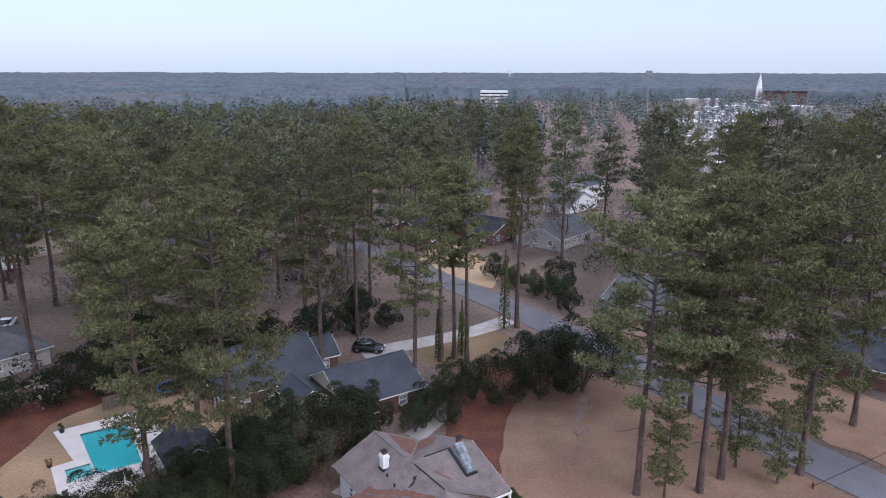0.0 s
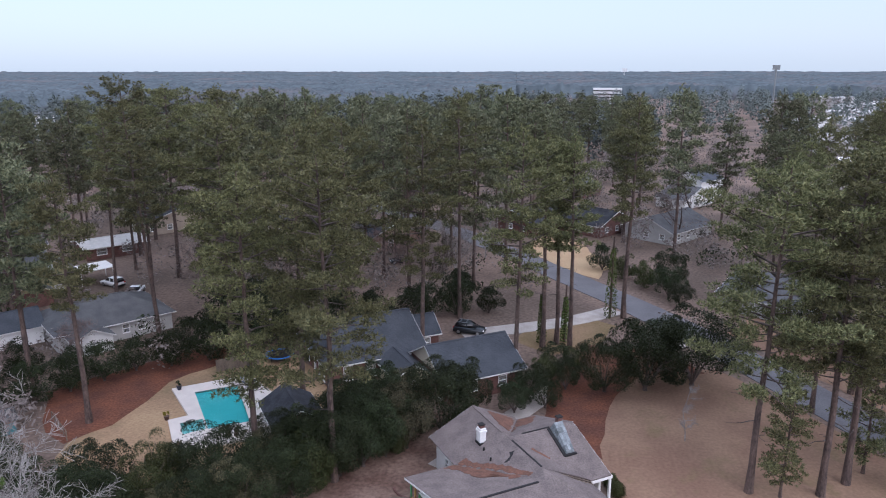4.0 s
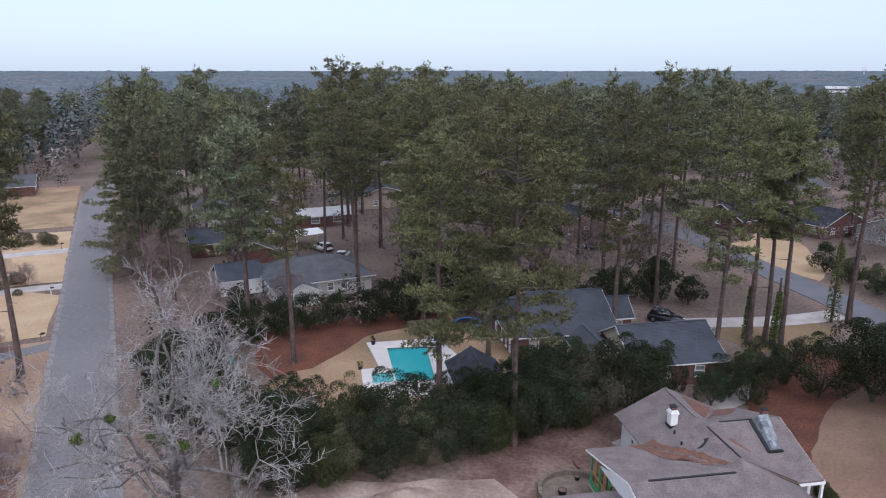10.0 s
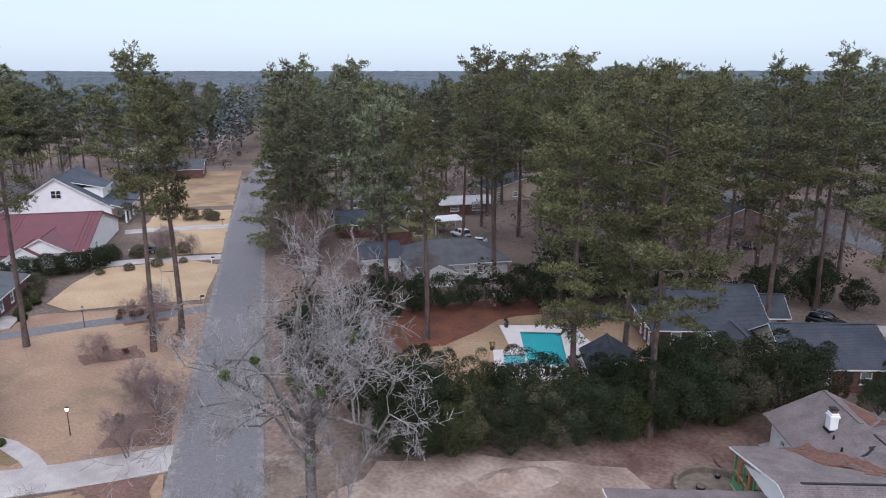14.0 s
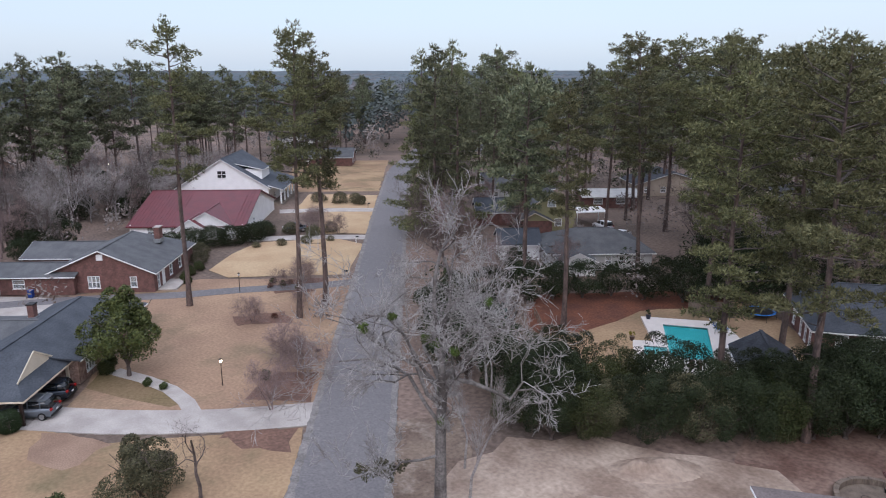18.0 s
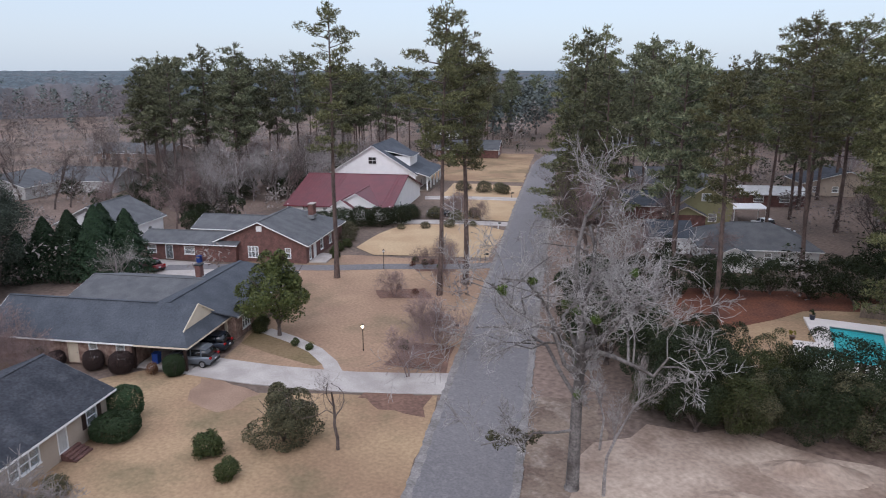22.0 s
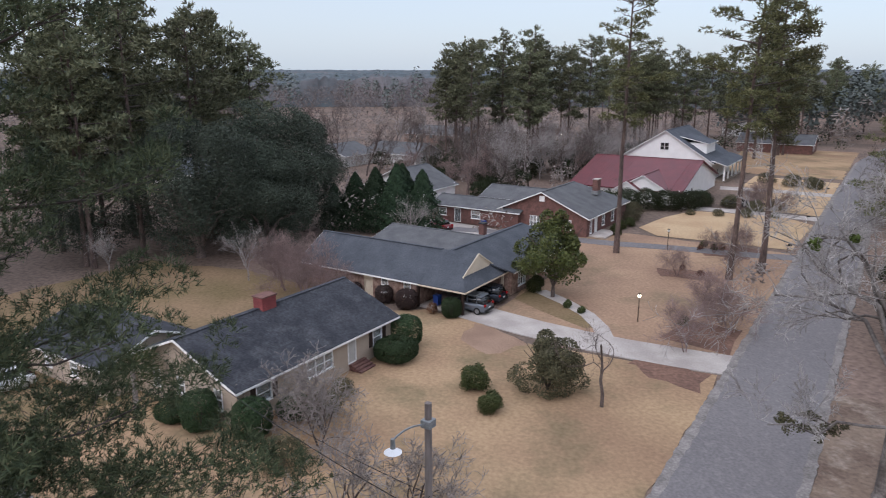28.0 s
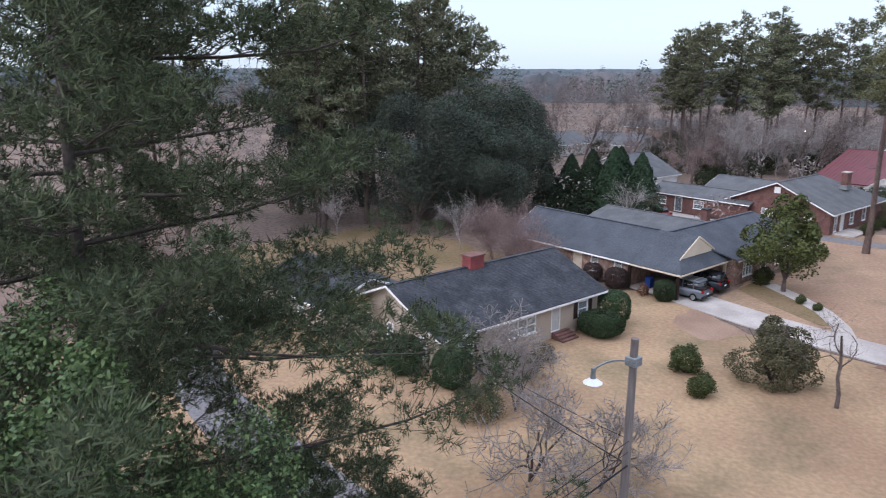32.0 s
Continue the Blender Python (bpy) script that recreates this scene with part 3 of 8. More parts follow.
def ribbon(name, line, width, z, mat, label, category="road", ragged=0.0, seed=3, step=3.0):
    """A road or path along a line of (s, w), with its own width."""
    rng = random.Random(seed)
    pts = []
    for i in range(len(line) - 1):
        a, b = Vector(line[i]), Vector(line[i + 1])
        k = max(1, int((b - a).length / step))
        pts += [a.lerp(b, j / k) for j in range(k)]
    pts.append(Vector(line[-1]))
    for _ in range(6 if len(line) > 2 else 0):
        pts = [pts[0]] + [(pts[i - 1] + 2 * pts[i] + pts[i + 1]) / 4 for i in range(1, len(pts) - 1)] + [pts[-1]]
    bm = bmesh.new()
    rows = []
    for i, p in enumerate(pts):
        d = (pts[min(i + 1, len(pts) - 1)] - pts[max(i - 1, 0)]).normalized()
        nrm = Vector((-d.y, d.x))
        r = [rng.uniform(-ragged, ragged) for _ in range(2)]
        a, b = p + nrm * (width / 2 + r[0]), p - nrm * (width / 2 + r[1])
        rows.append([bm.verts.new((*xy(*a), -0.2)), bm.verts.new((*xy(*a), z)), bm.verts.new((*xy(*b), z)), bm.verts.new((*xy(*b), -0.2))])
    for r, q in zip(rows, rows[1:]):
        for k in range(3):
            bm.faces.new((r[k], r[k + 1], q[k + 1], q[k]))
    return tagged(part(name, bm, mat), label, category, kind="structure")


bm = bmesh.new()
bmesh.ops.create_grid(bm, x_segments=60, y_segments=60, size=4800)
for v in bm.verts:
    v.co.z = -0.06 + 0.009 * max(0.0, v.co.xy.length - 1500)
tagged(part("ground", bm, EARTH), "brown leaf litter and bare winter woodland ground", "ground", kind="structure")

sheet("lawn_west", [(-60, -9.0), (54.5, -9.2), (53.6, -16), (52.9, -25), (55.2, -31), (55.4, -37), (48, -45.5), (22, -45.5), (22, -56), (-60, -60)], 0.0, TAN, "tan dormant lawn with thin worn patches", "lawn", ragged=0.25)
sheet("backyard_west", [(22, -44), (48, -44), (55, -46), (56, -60), (52, -76), (30, -76), (20, -62)], 0.005, TAN_GREEN, "dull green and tan back lawn", "lawn", ragged=0.8)
sheet("lawn_mid", [(59, -9.0), (99, -9), (99, -31), (92, -46), (82, -46), (80, -31), (66, -31.5), (58, -31), (57, -20)], 0.0015, TAN_ROSE, "tan dormant front lawn", "lawn", ragged=0.3)
sheet("lawn_round", [(101, -10), (120, -9), (124, -14), (122, -27), (114, -30), (104, -31), (100, -27)], 0.012, TAN_PALE, "smooth pale straw-coloured lawn with a curved edge", "lawn", ragged=0.2, step=4)
sheet("lawn_far", [(128, -9), (170, -9), (172, -26), (150, -26), (146, -20), (128, -18)], 0.006, TAN_PALE, "pale dormant lawn by the white house", "lawn", ragged=0.3)
sheet("lawn_farther", [(176, -9), (240, -9), (240, -40), (176, -34)], 0.006, TAN, "pale dormant lawn far along the street", "lawn", ragged=0.4)
sheet("lawn_east", [(-10, 50), (10, 50), (30, 47.5), (38, 54.5), (44, 58), (46, 74), (40, 82), (31, 80.0), (14, 73), (0, 69), (-10, 65)], 0.0, TAN_EAST, "wide reddish-tan dormant lawn beside the house", "lawn", ragged=0.4)
sheet("lawn_across", [(-10, 74), (14, 82.5), (31, 89.5), (45, 95.5), (46, 106), (22, 101), (-10, 92)], 0.004, TAN_EAST, "reddish-tan lawn across the side street", "lawn", ragged=0.5)
sheet("pine_straw_bed", [(36.6, 53), (44, 53), (52, 64), (56, 77), (48, 83), (40, 80), (45, 74), (44, 66), (41, 60)], 0.012, STRAW, "red-brown pine straw bed with a curved edge", "ground", ragged=0.3)
sheet("island_lawn", [(57, 70), (64, 70), (67, 78), (64, 86), (58, 86), (55, 78)], 0.008, TAN_GREEN, "tan and green front lawn by the drive", "lawn", ragged=0.3)
sheet("pool_lawn", [(56, 16), (70, 12), (88, 20), (86, 44), (66, 43), (60, 32), (57, 24)], 0.0045, TAN, "tan dormant back lawn round the pool", "lawn", ragged=0.4)
sheet("pool_straw", [(79, 13), (90, 16), (91, 41), (84, 41), (83, 28), (79, 24), (76, 19), (75, 14)], 0.014, STRAW, "red-brown pine straw under the trees", "ground", ragged=0.3)
sheet("far_yard", [(75, 104), (84, 105.5), (100, 112), (105, 124), (104, 130), (92, 123), (78, 112)], 0.006, TAN_PALE, "pale sandy yard by the side street", "lawn", ragged=0.5)
sheet("sand_lot", [(30, 2), (40, 1.5), (49, 3), (52, 8), (52.5, 14), (50, 20), (47, 27), (40, 29), (33, 25), (28, 12)], 0.0085, SAND, "bare sandy lot scraped open", "ground", ragged=0.6)
sheet("dirt_yard", [(40, 24), (48, 24), (55, 30), (58, 44), (52, 52), (46, 48), (44, 40), (40, 32)], 0.0025, MUD, "muddy brown yard behind the house", "ground", ragged=0.5)
sheet("straw_by_drive", [(59.5, -9.6), (66, -9.6), (66, -14), (60, -15.5)], 0.010, STRAW_OLD, "red-brown pine straw bed by the street", "ground", ragged=0.25)
sheet("straw_corner", [(51, -10), (54.6, -10), (55, -14.5), (53.5, -16), (51.8, -13.5)], 0.011, STRAW_OLD, "red-brown pine straw bed by the drive", "ground", ragged=0.4, step=0.9)
sheet("straw_tree_bed", [(60, -20.8), (64.8, -24), (66.5, -31), (63, -31), (61, -27), (59, -22)], 0.009, TAN_GREEN, "green and brown bed inside the curved walk", "ground", ragged=0.2)
sheet("straw_island", [(79.7, -21), (80.5, -14.3), (84.6, -16.4), (82.6, -22.2)], 0.0095, STRAW_OLD, "island bed of red-brown pine straw", "ground", ragged=0.3, step=1.5)
sheet("straw_round", [(92, -19), (92.6, -13.8), (99, -12.5), (99.3, -17.3), (95, -20)], 0.0105, STRAW_OLD, "pine straw bed round two pines", "ground", ragged=0.3, step=1.5)
sheet("worn_drive_edge", [(52.8, -24.5), (55.0, -30.5), (50.5, -30), (48.5, -26)], 0.0075, material("worn_turf", (0.30, 0.205, 0.148), 0.95, 0.2, 0.3, 8, 0.4, other=(0.235, 0.155, 0.112), spec=0.1), "worn reddish turf by the drive", "ground", ragged=0.4, step=1.5)
sheet("roadside_east", [(-40, -1.6), (56, -1.8), (56, 4), (34, 4), (20, 10), (-40, 16)], -0.01, VERGE, "thin grass and leaf litter on the roadside", "ground", ragged=0.5)

ribbon("road_main", [(-60, -5.4), (60, -5.4), (150, -5.3), (215, -4.6), (300, 6), (380, 30)], 7.3, 0.03, ASPHALT, "worn grey asphalt street with pale cracked edges", ragged=0.12)
EDGE = material("crumbled_road_edge", (0.245, 0.225, 0.21), 0.95, 0.25, 0.9, 6, 0.3, other=(0.165, 0.15, 0.14))
for k_, w_ in ((1, -8.85), (2, -1.95)):
    ribbon("road_edge", [(-60, w_), (60, w_), (150, w_ + 0.1), (212, w_ + 0.7)], 0.62, 0.036, EDGE, "pale crumbled edge of the street", "road", ragged=0.09, seed=k_, step=0.5)
ribbon("road_side", [(-30, 62), (0, 73), (13.7, 77), (31, 84.3), (45, 90.5), (58, 95), (73, 99.4), (120, 112), (200, 120)], 6.4, 0.03, ASPHALT_SIDE, "dark grey asphalt side street that curves", ragged=0.1)
ribbon("driveway_carport", [(57.5, -34), (57, -29), (55.2, -22), (56, -14), (57.3, -8.5)], 4.2, 0.025, CONCRETE, "pale concrete drive that flares to the street", "driveway", ragged=0.05)
ribbon("front_walk", [(57, -19), (60, -18.5), (63.5, -20.5), (66, -25), (67, -30)], 1.5, 0.022, CONCRETE, "curved pale concrete garden walk", "path")
ribbon("driveway_brick", [(88, -54), (92, -40), (90, -32), (95, -24), (94, -14), (97, -8.5)], 2.8, 0.025, ASPHALT, "narrow grey drive of the brick house", "driveway")
sheet("parking_court", [(83, -61), (92.5, -61), (91.5, -50), (90, -44), (82, -46)], 0.02, CONCRETE, "pale concrete parking court", "driveway")
ribbon("driveway_white", [(150, -29), (152, -20), (151, -8.5)], 4.0, 0.025, CONCRETE, "pale concrete drive of the white house", "driveway")
ribbon("driveway_red", [(124, -30), (126, -20), (125, -8.5)], 3.4, 0.025, CONCRETE, "pale drive by the red-roofed house", "driveway")
ribbon("driveway_east", [(70.5, 66), (67.5, 74), (63, 81), (62.3, 92)], 3.8, 0.025, CONCRETE, "curved pale concrete drive", "driveway")
ribbon("driveway_lot", [(46, 40), (50, 62), (52, 76), (47, 88)], 2.6, 0.01, CONCRETE, "narrow pale path behind the shrubs", "path")
ribbon("driveway_ranch", [(16.5, -8.5), (16.3, -28), (15.8, -40), (18, -52), (24, -55)], 3.6, 0.02, ASPHALT, "pale grey drive beside the ranch house", "driveway", ragged=0.05)

def heap(s_, w_, rs, rw, high, seed, label):
    """A low uneven heap of loose sand."""
    rng = np.random.default_rng(seed)
    n = 26
    ax = np.linspace(-1, 1, n)
    gx, gy = np.meshgrid(ax, ax)
    rr = np.sqrt(gx ** 2 + gy ** 2)
    lump = sum(rng.uniform(0.15, 0.5) * np.exp(-((gx - rng.uniform(-0.6, 0.6)) ** 2 + (gy - rng.uniform(-0.6, 0.6)) ** 2) / rng.uniform(0.01, 0.08)) for _ in range(14))
    z = high * np.clip(1.0 - rr ** 1.6, 0, 1) * (0.45 + lump) + rng.normal(0, 0.03, gx.shape) * (rr < 0.9)
    z[rr > 0.98] = -0.1
    v = np.stack([gx * rs, gy * rw, z], -1).reshape(-1, 3)
    i = (np.arange(n - 1)[:, None] * n + np.arange(n - 1)[None]).ravel()
    f = np.concatenate([np.stack([i, i + 1, i + n + 1], 1), np.stack([i, i + n + 1, i + n], 1)])
    ob = tagged(soup("sand_pile", v, f, SAND), label, "sand pile")
    ob.matrix_world = street(s_, w_, 0.0)


heap(47.1, 17.9, 1.9, 3.8, 0.7, 4, "low lumpy heap of pale scraped sand")
heap(42.6, 11.9, 1.6, 2.6, 0.5, 6, "small lumpy heap of pale sand")

# ---- houses ----
class House:
    """A house in street coordinates; its parts hang on one Empty at its base."""

    def __init__(self, s, w, label, name="house", category="house", turn=0.0):
        self.s, self.w = s, w
        self.ob = thing(name, s, w, label, category, turn=turn)

    def at(self, s, w, z):
        return Vector((s - self.s, self.w - w, z))

    def slab(self, pts, mat, name="roof_slope", thick=0.14, trim=(), trim_mat=None, label="", courses=0.0):
        """A roof plane from its outline, with fascia boards along the edges named in trim."""
        q = [self.at(*p) for p in pts]
        nrm = (q[1] - q[0]).cross(q[2] - q[0]).normalized()
        if nrm.z < 0:
            nrm = -nrm
        ob = part(name, prism(bmesh.new(), q, -nrm * thick), mat, self.ob, label)
        mid = sum(q, Vector()) / len(q)
        for i in trim:
            a, b = q[i], q[(i + 1) % len(q)]
            out = ((a + b) / 2 - mid)
            d = (b - a).normalized()
            out = (out - d * out.dot(d)).normalized() * 0.022
            low = Vector((0, 0, -0.10))
            part("fascia", bar(bmesh.new(), a + low + out, b + low + out, 0.04, 0.15), trim_mat or WHITE, self.ob)
        if courses:
            # shingle courses: thin laps across the slope, eave (edge 0) to ridge
            e0, e1 = q[0], q[1]
            d = (e1 - e0).normalized()
            up = nrm.cross(d)
            if up.z < 0:
                up = -up
            run = max((p - e0).dot(up) for p in q)
            n = int(run / courses)
            for k in range(n):
                lo = self.cut(q, e0, up, (k + 0.02) * courses)
                hi = self.cut(q, e0, up, min((k + 1.0) * courses, run - 0.01))
                if not lo or not hi:
                    continue
                lift = 0.026
                pts4 = [lo[0] + nrm * lift, lo[1] + nrm * lift, hi[1] + nrm * 0.006, hi[0] + nrm * 0.006]
                bm = bmesh.new()
                prism(bm, pts4, -nrm * 0.012)
                part("shingle_course", bm, mat, ob)
        return ob

    def cut(self, q, e0, up, h):
        """Where the level line at h up the slope meets the outline."""
        hits = []
        n = len(q)
        for i in range(n):
            a, b = q[i], q[(i + 1) % n]
            ha, hb = (a - e0).dot(up), (b - e0).dot(up)
            if (ha - h) * (hb - h) <= 0 and abs(ha - hb) > 1e-6:
                hits.append(a.lerp(b, (h - ha) / (hb - ha)))
        if len(hits) < 2:
            return None
        d = (q[1] - q[0]).normalized()
        hits.sort(key=lambda p: (p - e0).dot(d))
        return hits[0], hits[-1]

    def wall(self, a, b, z0, z1, mat, inward, openings=(), thick=0.25, label=""):
        """A wall from a to b (street coordinates), its outer face on that line; openings: (start, end, bottom, top, kind)."""
        pa, pb = self.at(*a, 0), self.at(*b, 0)
        d = (pb - pa).normalized()
        ln = (pb - pa).length
        nin = self.at(*inward, 0) - pa
        nin = (nin - d * nin.dot(d)).normalized()
        xs = sorted({0.0, ln, *[o[0] for o in openings], *[o[1] for o in openings]})
        zs = sorted({z0, z1, *[o[2] for o in openings], *[o[3] for o in openings]})
        bm = bmesh.new()
        for x0, x1 in zip(xs, xs[1:]):
            for y0, y1 in zip(zs, zs[1:]):
                if any(o[0] <= (x0 + x1) / 2 <= o[1] and o[2] <= (y0 + y1) / 2 <= o[3] for o in openings):
                    continue
                p = pa + d * x0
                prism(bm, [p + Vector((0, 0, y0)), p + d * (x1 - x0) + Vector((0, 0, y0)), p + d * (x1 - x0) + Vector((0, 0, y1)), p + Vector((0, 0, y1))], nin * thick)
        bmesh.ops.remove_doubles(bm, verts=bm.verts, dist=0.0005)
        ob = part("wall", bm, mat, self.ob, label)
        for o in openings:
            self.fill(pa, d, nin, o)
        return ob

    def fill(self, pa, d, nin, o):
        x0, x1, z0, z1, kind = o[:5]
        P = lambda x, y, z: pa + d * x + nin * y + Vector((0, 0, z))
        f = 0.07
        trim = o[5] if len(o) > 5 else WHITE
        bm = bmesh.new()
        for a, b, c, e in ((x0, x1, z0, z0 + f), (x0, x1, z1 - f, z1), (x0, x0 + f, z0 + f, z1 - f), (x1 - f, x1, z0 + f, z1 - f)):
            prism(bm, [P(a, -0.03, c), P(b, -0.03, c), P(b, -0.03, e), P(a, -0.03, e)], nin * 0.16)
        if kind in ("window", "shuttered", "triple"):
            zm = (z0 + z1) / 2
            bmesh.ops.remove_doubles(bm, verts=bm.verts, dist=0.0005)
            win = part("window", bm, trim, self.ob)
            bm = bmesh.new()
            prism(bm, [P(x0 + f, -0.01, zm - 0.025), P(x1 - f, -0.01, zm - 0.025), P(x1 - f, -0.01, zm + 0.025), P(x0 + f, -0.01, zm + 0.025)], nin * 0.08)
            part("glazing_bar", bm, trim, win)
            cols = 3 if kind == "triple" else 1
            for k in range(1, cols):
                xm = x0 + (x1 - x0) * k / cols
                part("mullion", prism(bmesh.new(), [P(xm - 0.05, -0.015, z0 + f), P(xm + 0.05, -0.015, z0 + f), P(xm + 0.05, -0.015, z1 - f), P(xm - 0.05, -0.015, z1 - f)], nin * 0.09), trim, win)
            part("pane", prism(bmesh.new(), [P(x0 + f, 0.06, z0 + f), P(x1 - f, 0.06, z0 + f), P(x1 - f, 0.06, z1 - f), P(x0 + f, 0.06, z1 - f)], nin * 0.012), PANE, win).visible_shadow = False
            part("sill", prism(bmesh.new(), [P(x0 - 0.06, -0.09, z0 - 0.06), P(x1 + 0.06, -0.09, z0 - 0.06), P(x1 + 0.06, -0.09, z0 - 0.003), P(x0 - 0.06, -0.09, z0 - 0.003)], nin * 0.087), trim, win)
            part("blind", prism(bmesh.new(), [P(x0, 0.2, zm - 0.1), P(x1, 0.2, zm - 0.1), P(x1, 0.2, z1), P(x0, 0.2, z1)], nin * 0.02), BEIGE, win)
            if kind == "shuttered":
                for a, b in ((x0 - 0.5, x0 - 0.06), (x1 + 0.06, x1 + 0.5)):
                    sb = bmesh.new()
                    prism(sb, [P(a, -0.04, z0), P(b, -0.04, z0), P(b, -0.04, z1), P(a, -0.04, z1)], nin * 0.037)
                    for k in range(6):
                        zz = z0 + 0.12 + (z1 - z0 - 0.24) * k / 5
                        prism(sb, [P(a + 0.05, -0.055, zz - 0.04), P(b - 0.05, -0.055, zz - 0.04), P(b - 0.05, -0.055, zz + 0.03), P(a + 0.05, -0.055, zz + 0.03)], nin * 0.014)
                    part("shutter", sb, BROWN, win, "dark brown louvred shutter")
        else:
            door = part("door", bm, trim, self.ob)
            leaf = o[6] if len(o) > 6 else trim
            db = bmesh.new()
            prism(db, [P(x0 + f, 0.05, z0 + 0.02), P(x1 - f, 0.05, z0 + 0.02), P(x1 - f, 0.05, z1 - f), P(x0 + f, 0.05, z1 - f)], nin * 0.05)
            for r0, r1 in ((0.08, 0.45), (0.52, 0.92)):
                za, zb = z0 + (z1 - z0) * r0, z0 + (z1 - z0) * r1
                for c0, c1 in ((0.14, 0.46), (0.54, 0.86)):
                    xa, xb = x0 + (x1 - x0) * c0, x0 + (x1 - x0) * c1
                    prism(db, [P(xa, 0.035, za), P(xb, 0.035, za), P(xb, 0.035, zb), P(xa, 0.035, zb)], nin * 0.014)
            part("door_leaf", db, leaf, door)
            hb = bmesh.new()
            bmesh.ops.create_uvsphere(hb, u_segments=8, v_segments=6, radius=0.04, matrix=Matrix.Translation(P(x1 - 0.16, 0.0, z0 + 1.0)))
            part("door_handle", hb, STEEL, door, "small metal door knob")

    def gable(self, a, b, peak, mat, inward, thick=0.2, label=""):
        """The triangle of wall under a roof."""
        q = [self.at(*a), self.at(*b), self.at(*peak)]
        d = (q[1] - q[0]).normalized()
        nin = self.at(*inward, q[0].z) - q[0]
        nin = (nin - d * nin.dot(d)).normalized()
        return part("gable", prism(bmesh.new(), q, nin * thick), mat, self.ob, label)

    def solid(self, name, s0, s1, w0, w1, z0, z1, mat, label="", bevel=0.0):
        a, b = self.at(s0, w0, z0), self.at(s1, w1, z1)
        return part(name, box(bmesh.new(), min(a.x, b.x), max(a.x, b.x), min(a.y, b.y), max(a.y, b.y), z0, z1, bevel), mat, self.ob, label)

    def chimney(self, s, w, z0, z1, sx, wx, mat, label="brick chimney", cap=None):
        c = self.at(s, w, 0)
        ob = part("chimney", box(bmesh.new(), c.x - sx / 2, c.x + sx / 2, c.y - wx / 2, c.y + wx / 2, z0, z1, 0.02), mat, self.ob, label)
        part("chimney_cap", box(bmesh.new(), c.x - sx / 2 - 0.08, c.x + sx / 2 + 0.08, c.y - wx / 2 - 0.08, c.y + wx / 2 + 0.08, z1 + 0.002, z1 + 0.12, 0.02), cap or CONCRETE, ob)
        part("chimney_flashing", box(bmesh.new(), c.x - sx / 2 - 0.12, c.x + sx / 2 + 0.12, c.y - wx / 2 - 0.12, c.y + wx / 2 + 0.12, z0 - 0.02, z0 + (z1 - z0) * 0.25, 0.01), STEEL, ob)
        return ob

    def ridge(self, a, b, mat, width=0.34):
        q = [self.at(*a), self.at(*b)]
        return part("ridge_cap", bar(bmesh.new(), q[0] + Vector((0, 0, 0.01)), q[1] + Vector((0, 0, 0.01)), width, 0.05), mat, self.ob)

    def block(self, s0, s1, w0, w1, eave, rise, axis, wall, roof, over=0.45, base=0.0, win=(), gable=None, ends=(True, True), sides="SNWE", trim=None, courses=0.0, hip=(0.0, 0.0), ridge_mat=None):
        """A block with a gabled (or hipped) roof. axis: the way its ridge runs. win: {side: openings}; sides are
        S (low s), N (high s), W (low w), E (high w), openings counted from low to high."""
        win = dict(win)
        c = ((s0 + s1) / 2, (w0 + w1) / 2)
        lines = {"S": ((s0, w0), (s0, w1)), "N": ((s1, w0), (s1, w1)), "W": ((s0, w0), (s1, w0)), "E": ((s0, w1), (s1, w1))}
        t = 0.25
        for side in sides:
            a, b = lines[side]
            if side in "WE":
                a, b = (a[0] + t + 0.003, a[1]), (b[0] - t - 0.003, b[1])
            ops = win.get(side, ())
            if side in "WE":
                ops = [(o[0] - t, o[1] - t, *o[2:]) for o in ops]
            self.wall(a, b, base, eave, wall, c, ops)
        trim = trim or WHITE
        zr = eave + rise
        if axis == "s":
            half = (w1 - w0) / 2
            drop = over * rise / half
            r0, r1 = s0 + hip[0], s1 - hip[1]
            e0, e1 = s0 - over, s1 + over
            ra, rb = (e0 if not hip[0] else r0), (e1 if not hip[1] else r1)
            wm = c[1]
            A = [(e0, w0 - over, eave - drop), (e1, w0 - over, eave - drop), (rb, wm, zr), (ra, wm, zr)]
            B = [(e0, w1 + over, eave - drop), (e1, w1 + over, eave - drop), (rb, wm, zr), (ra, wm, zr)]
            self.slab(A, roof, trim=[0] + ([1] if ends[1] and not hip[1] else []) + ([3] if ends[0] and not hip[0] else []), trim_mat=trim, courses=courses)
            self.slab(B, roof, trim=[0] + ([1] if ends[1] and not hip[1] else []) + ([3] if ends[0] and not hip[0] else []), trim_mat=trim, courses=courses)
            for k, (e, r) in enumerate(((e0, r0), (e1, r1))):
                if hip[k]:
                    self.slab([(e, w0 - over, eave - drop), (e, w1 + over, eave - drop), (r, wm, zr)], roof, trim=[0], trim_mat=trim, courses=courses)
                elif ends[k]:
                    sx = s0 if k == 0 else s1
                    self.gable((sx, w0, eave + 0.002), (sx, w1, eave + 0.002), (sx, wm, zr - 0.12), gable or wall, (c[0], wm))
            self.ridge((ra, wm, zr), (rb, wm, zr), ridge_mat or roof)
        else:
            half = (s1 - s0) / 2
            drop = over * rise / half
            e0, e1 = w0 - over, w1 + over
            ra, rb = (e0 if not hip[0] else w0 + hip[0]), (e1 if not hip[1] else w1 - hip[1])
            sm = c[0]
            A = [(s0 - over, e0, eave - drop), (s0 - over, e1, eave - drop), (sm, rb, zr), (sm, ra, zr)]
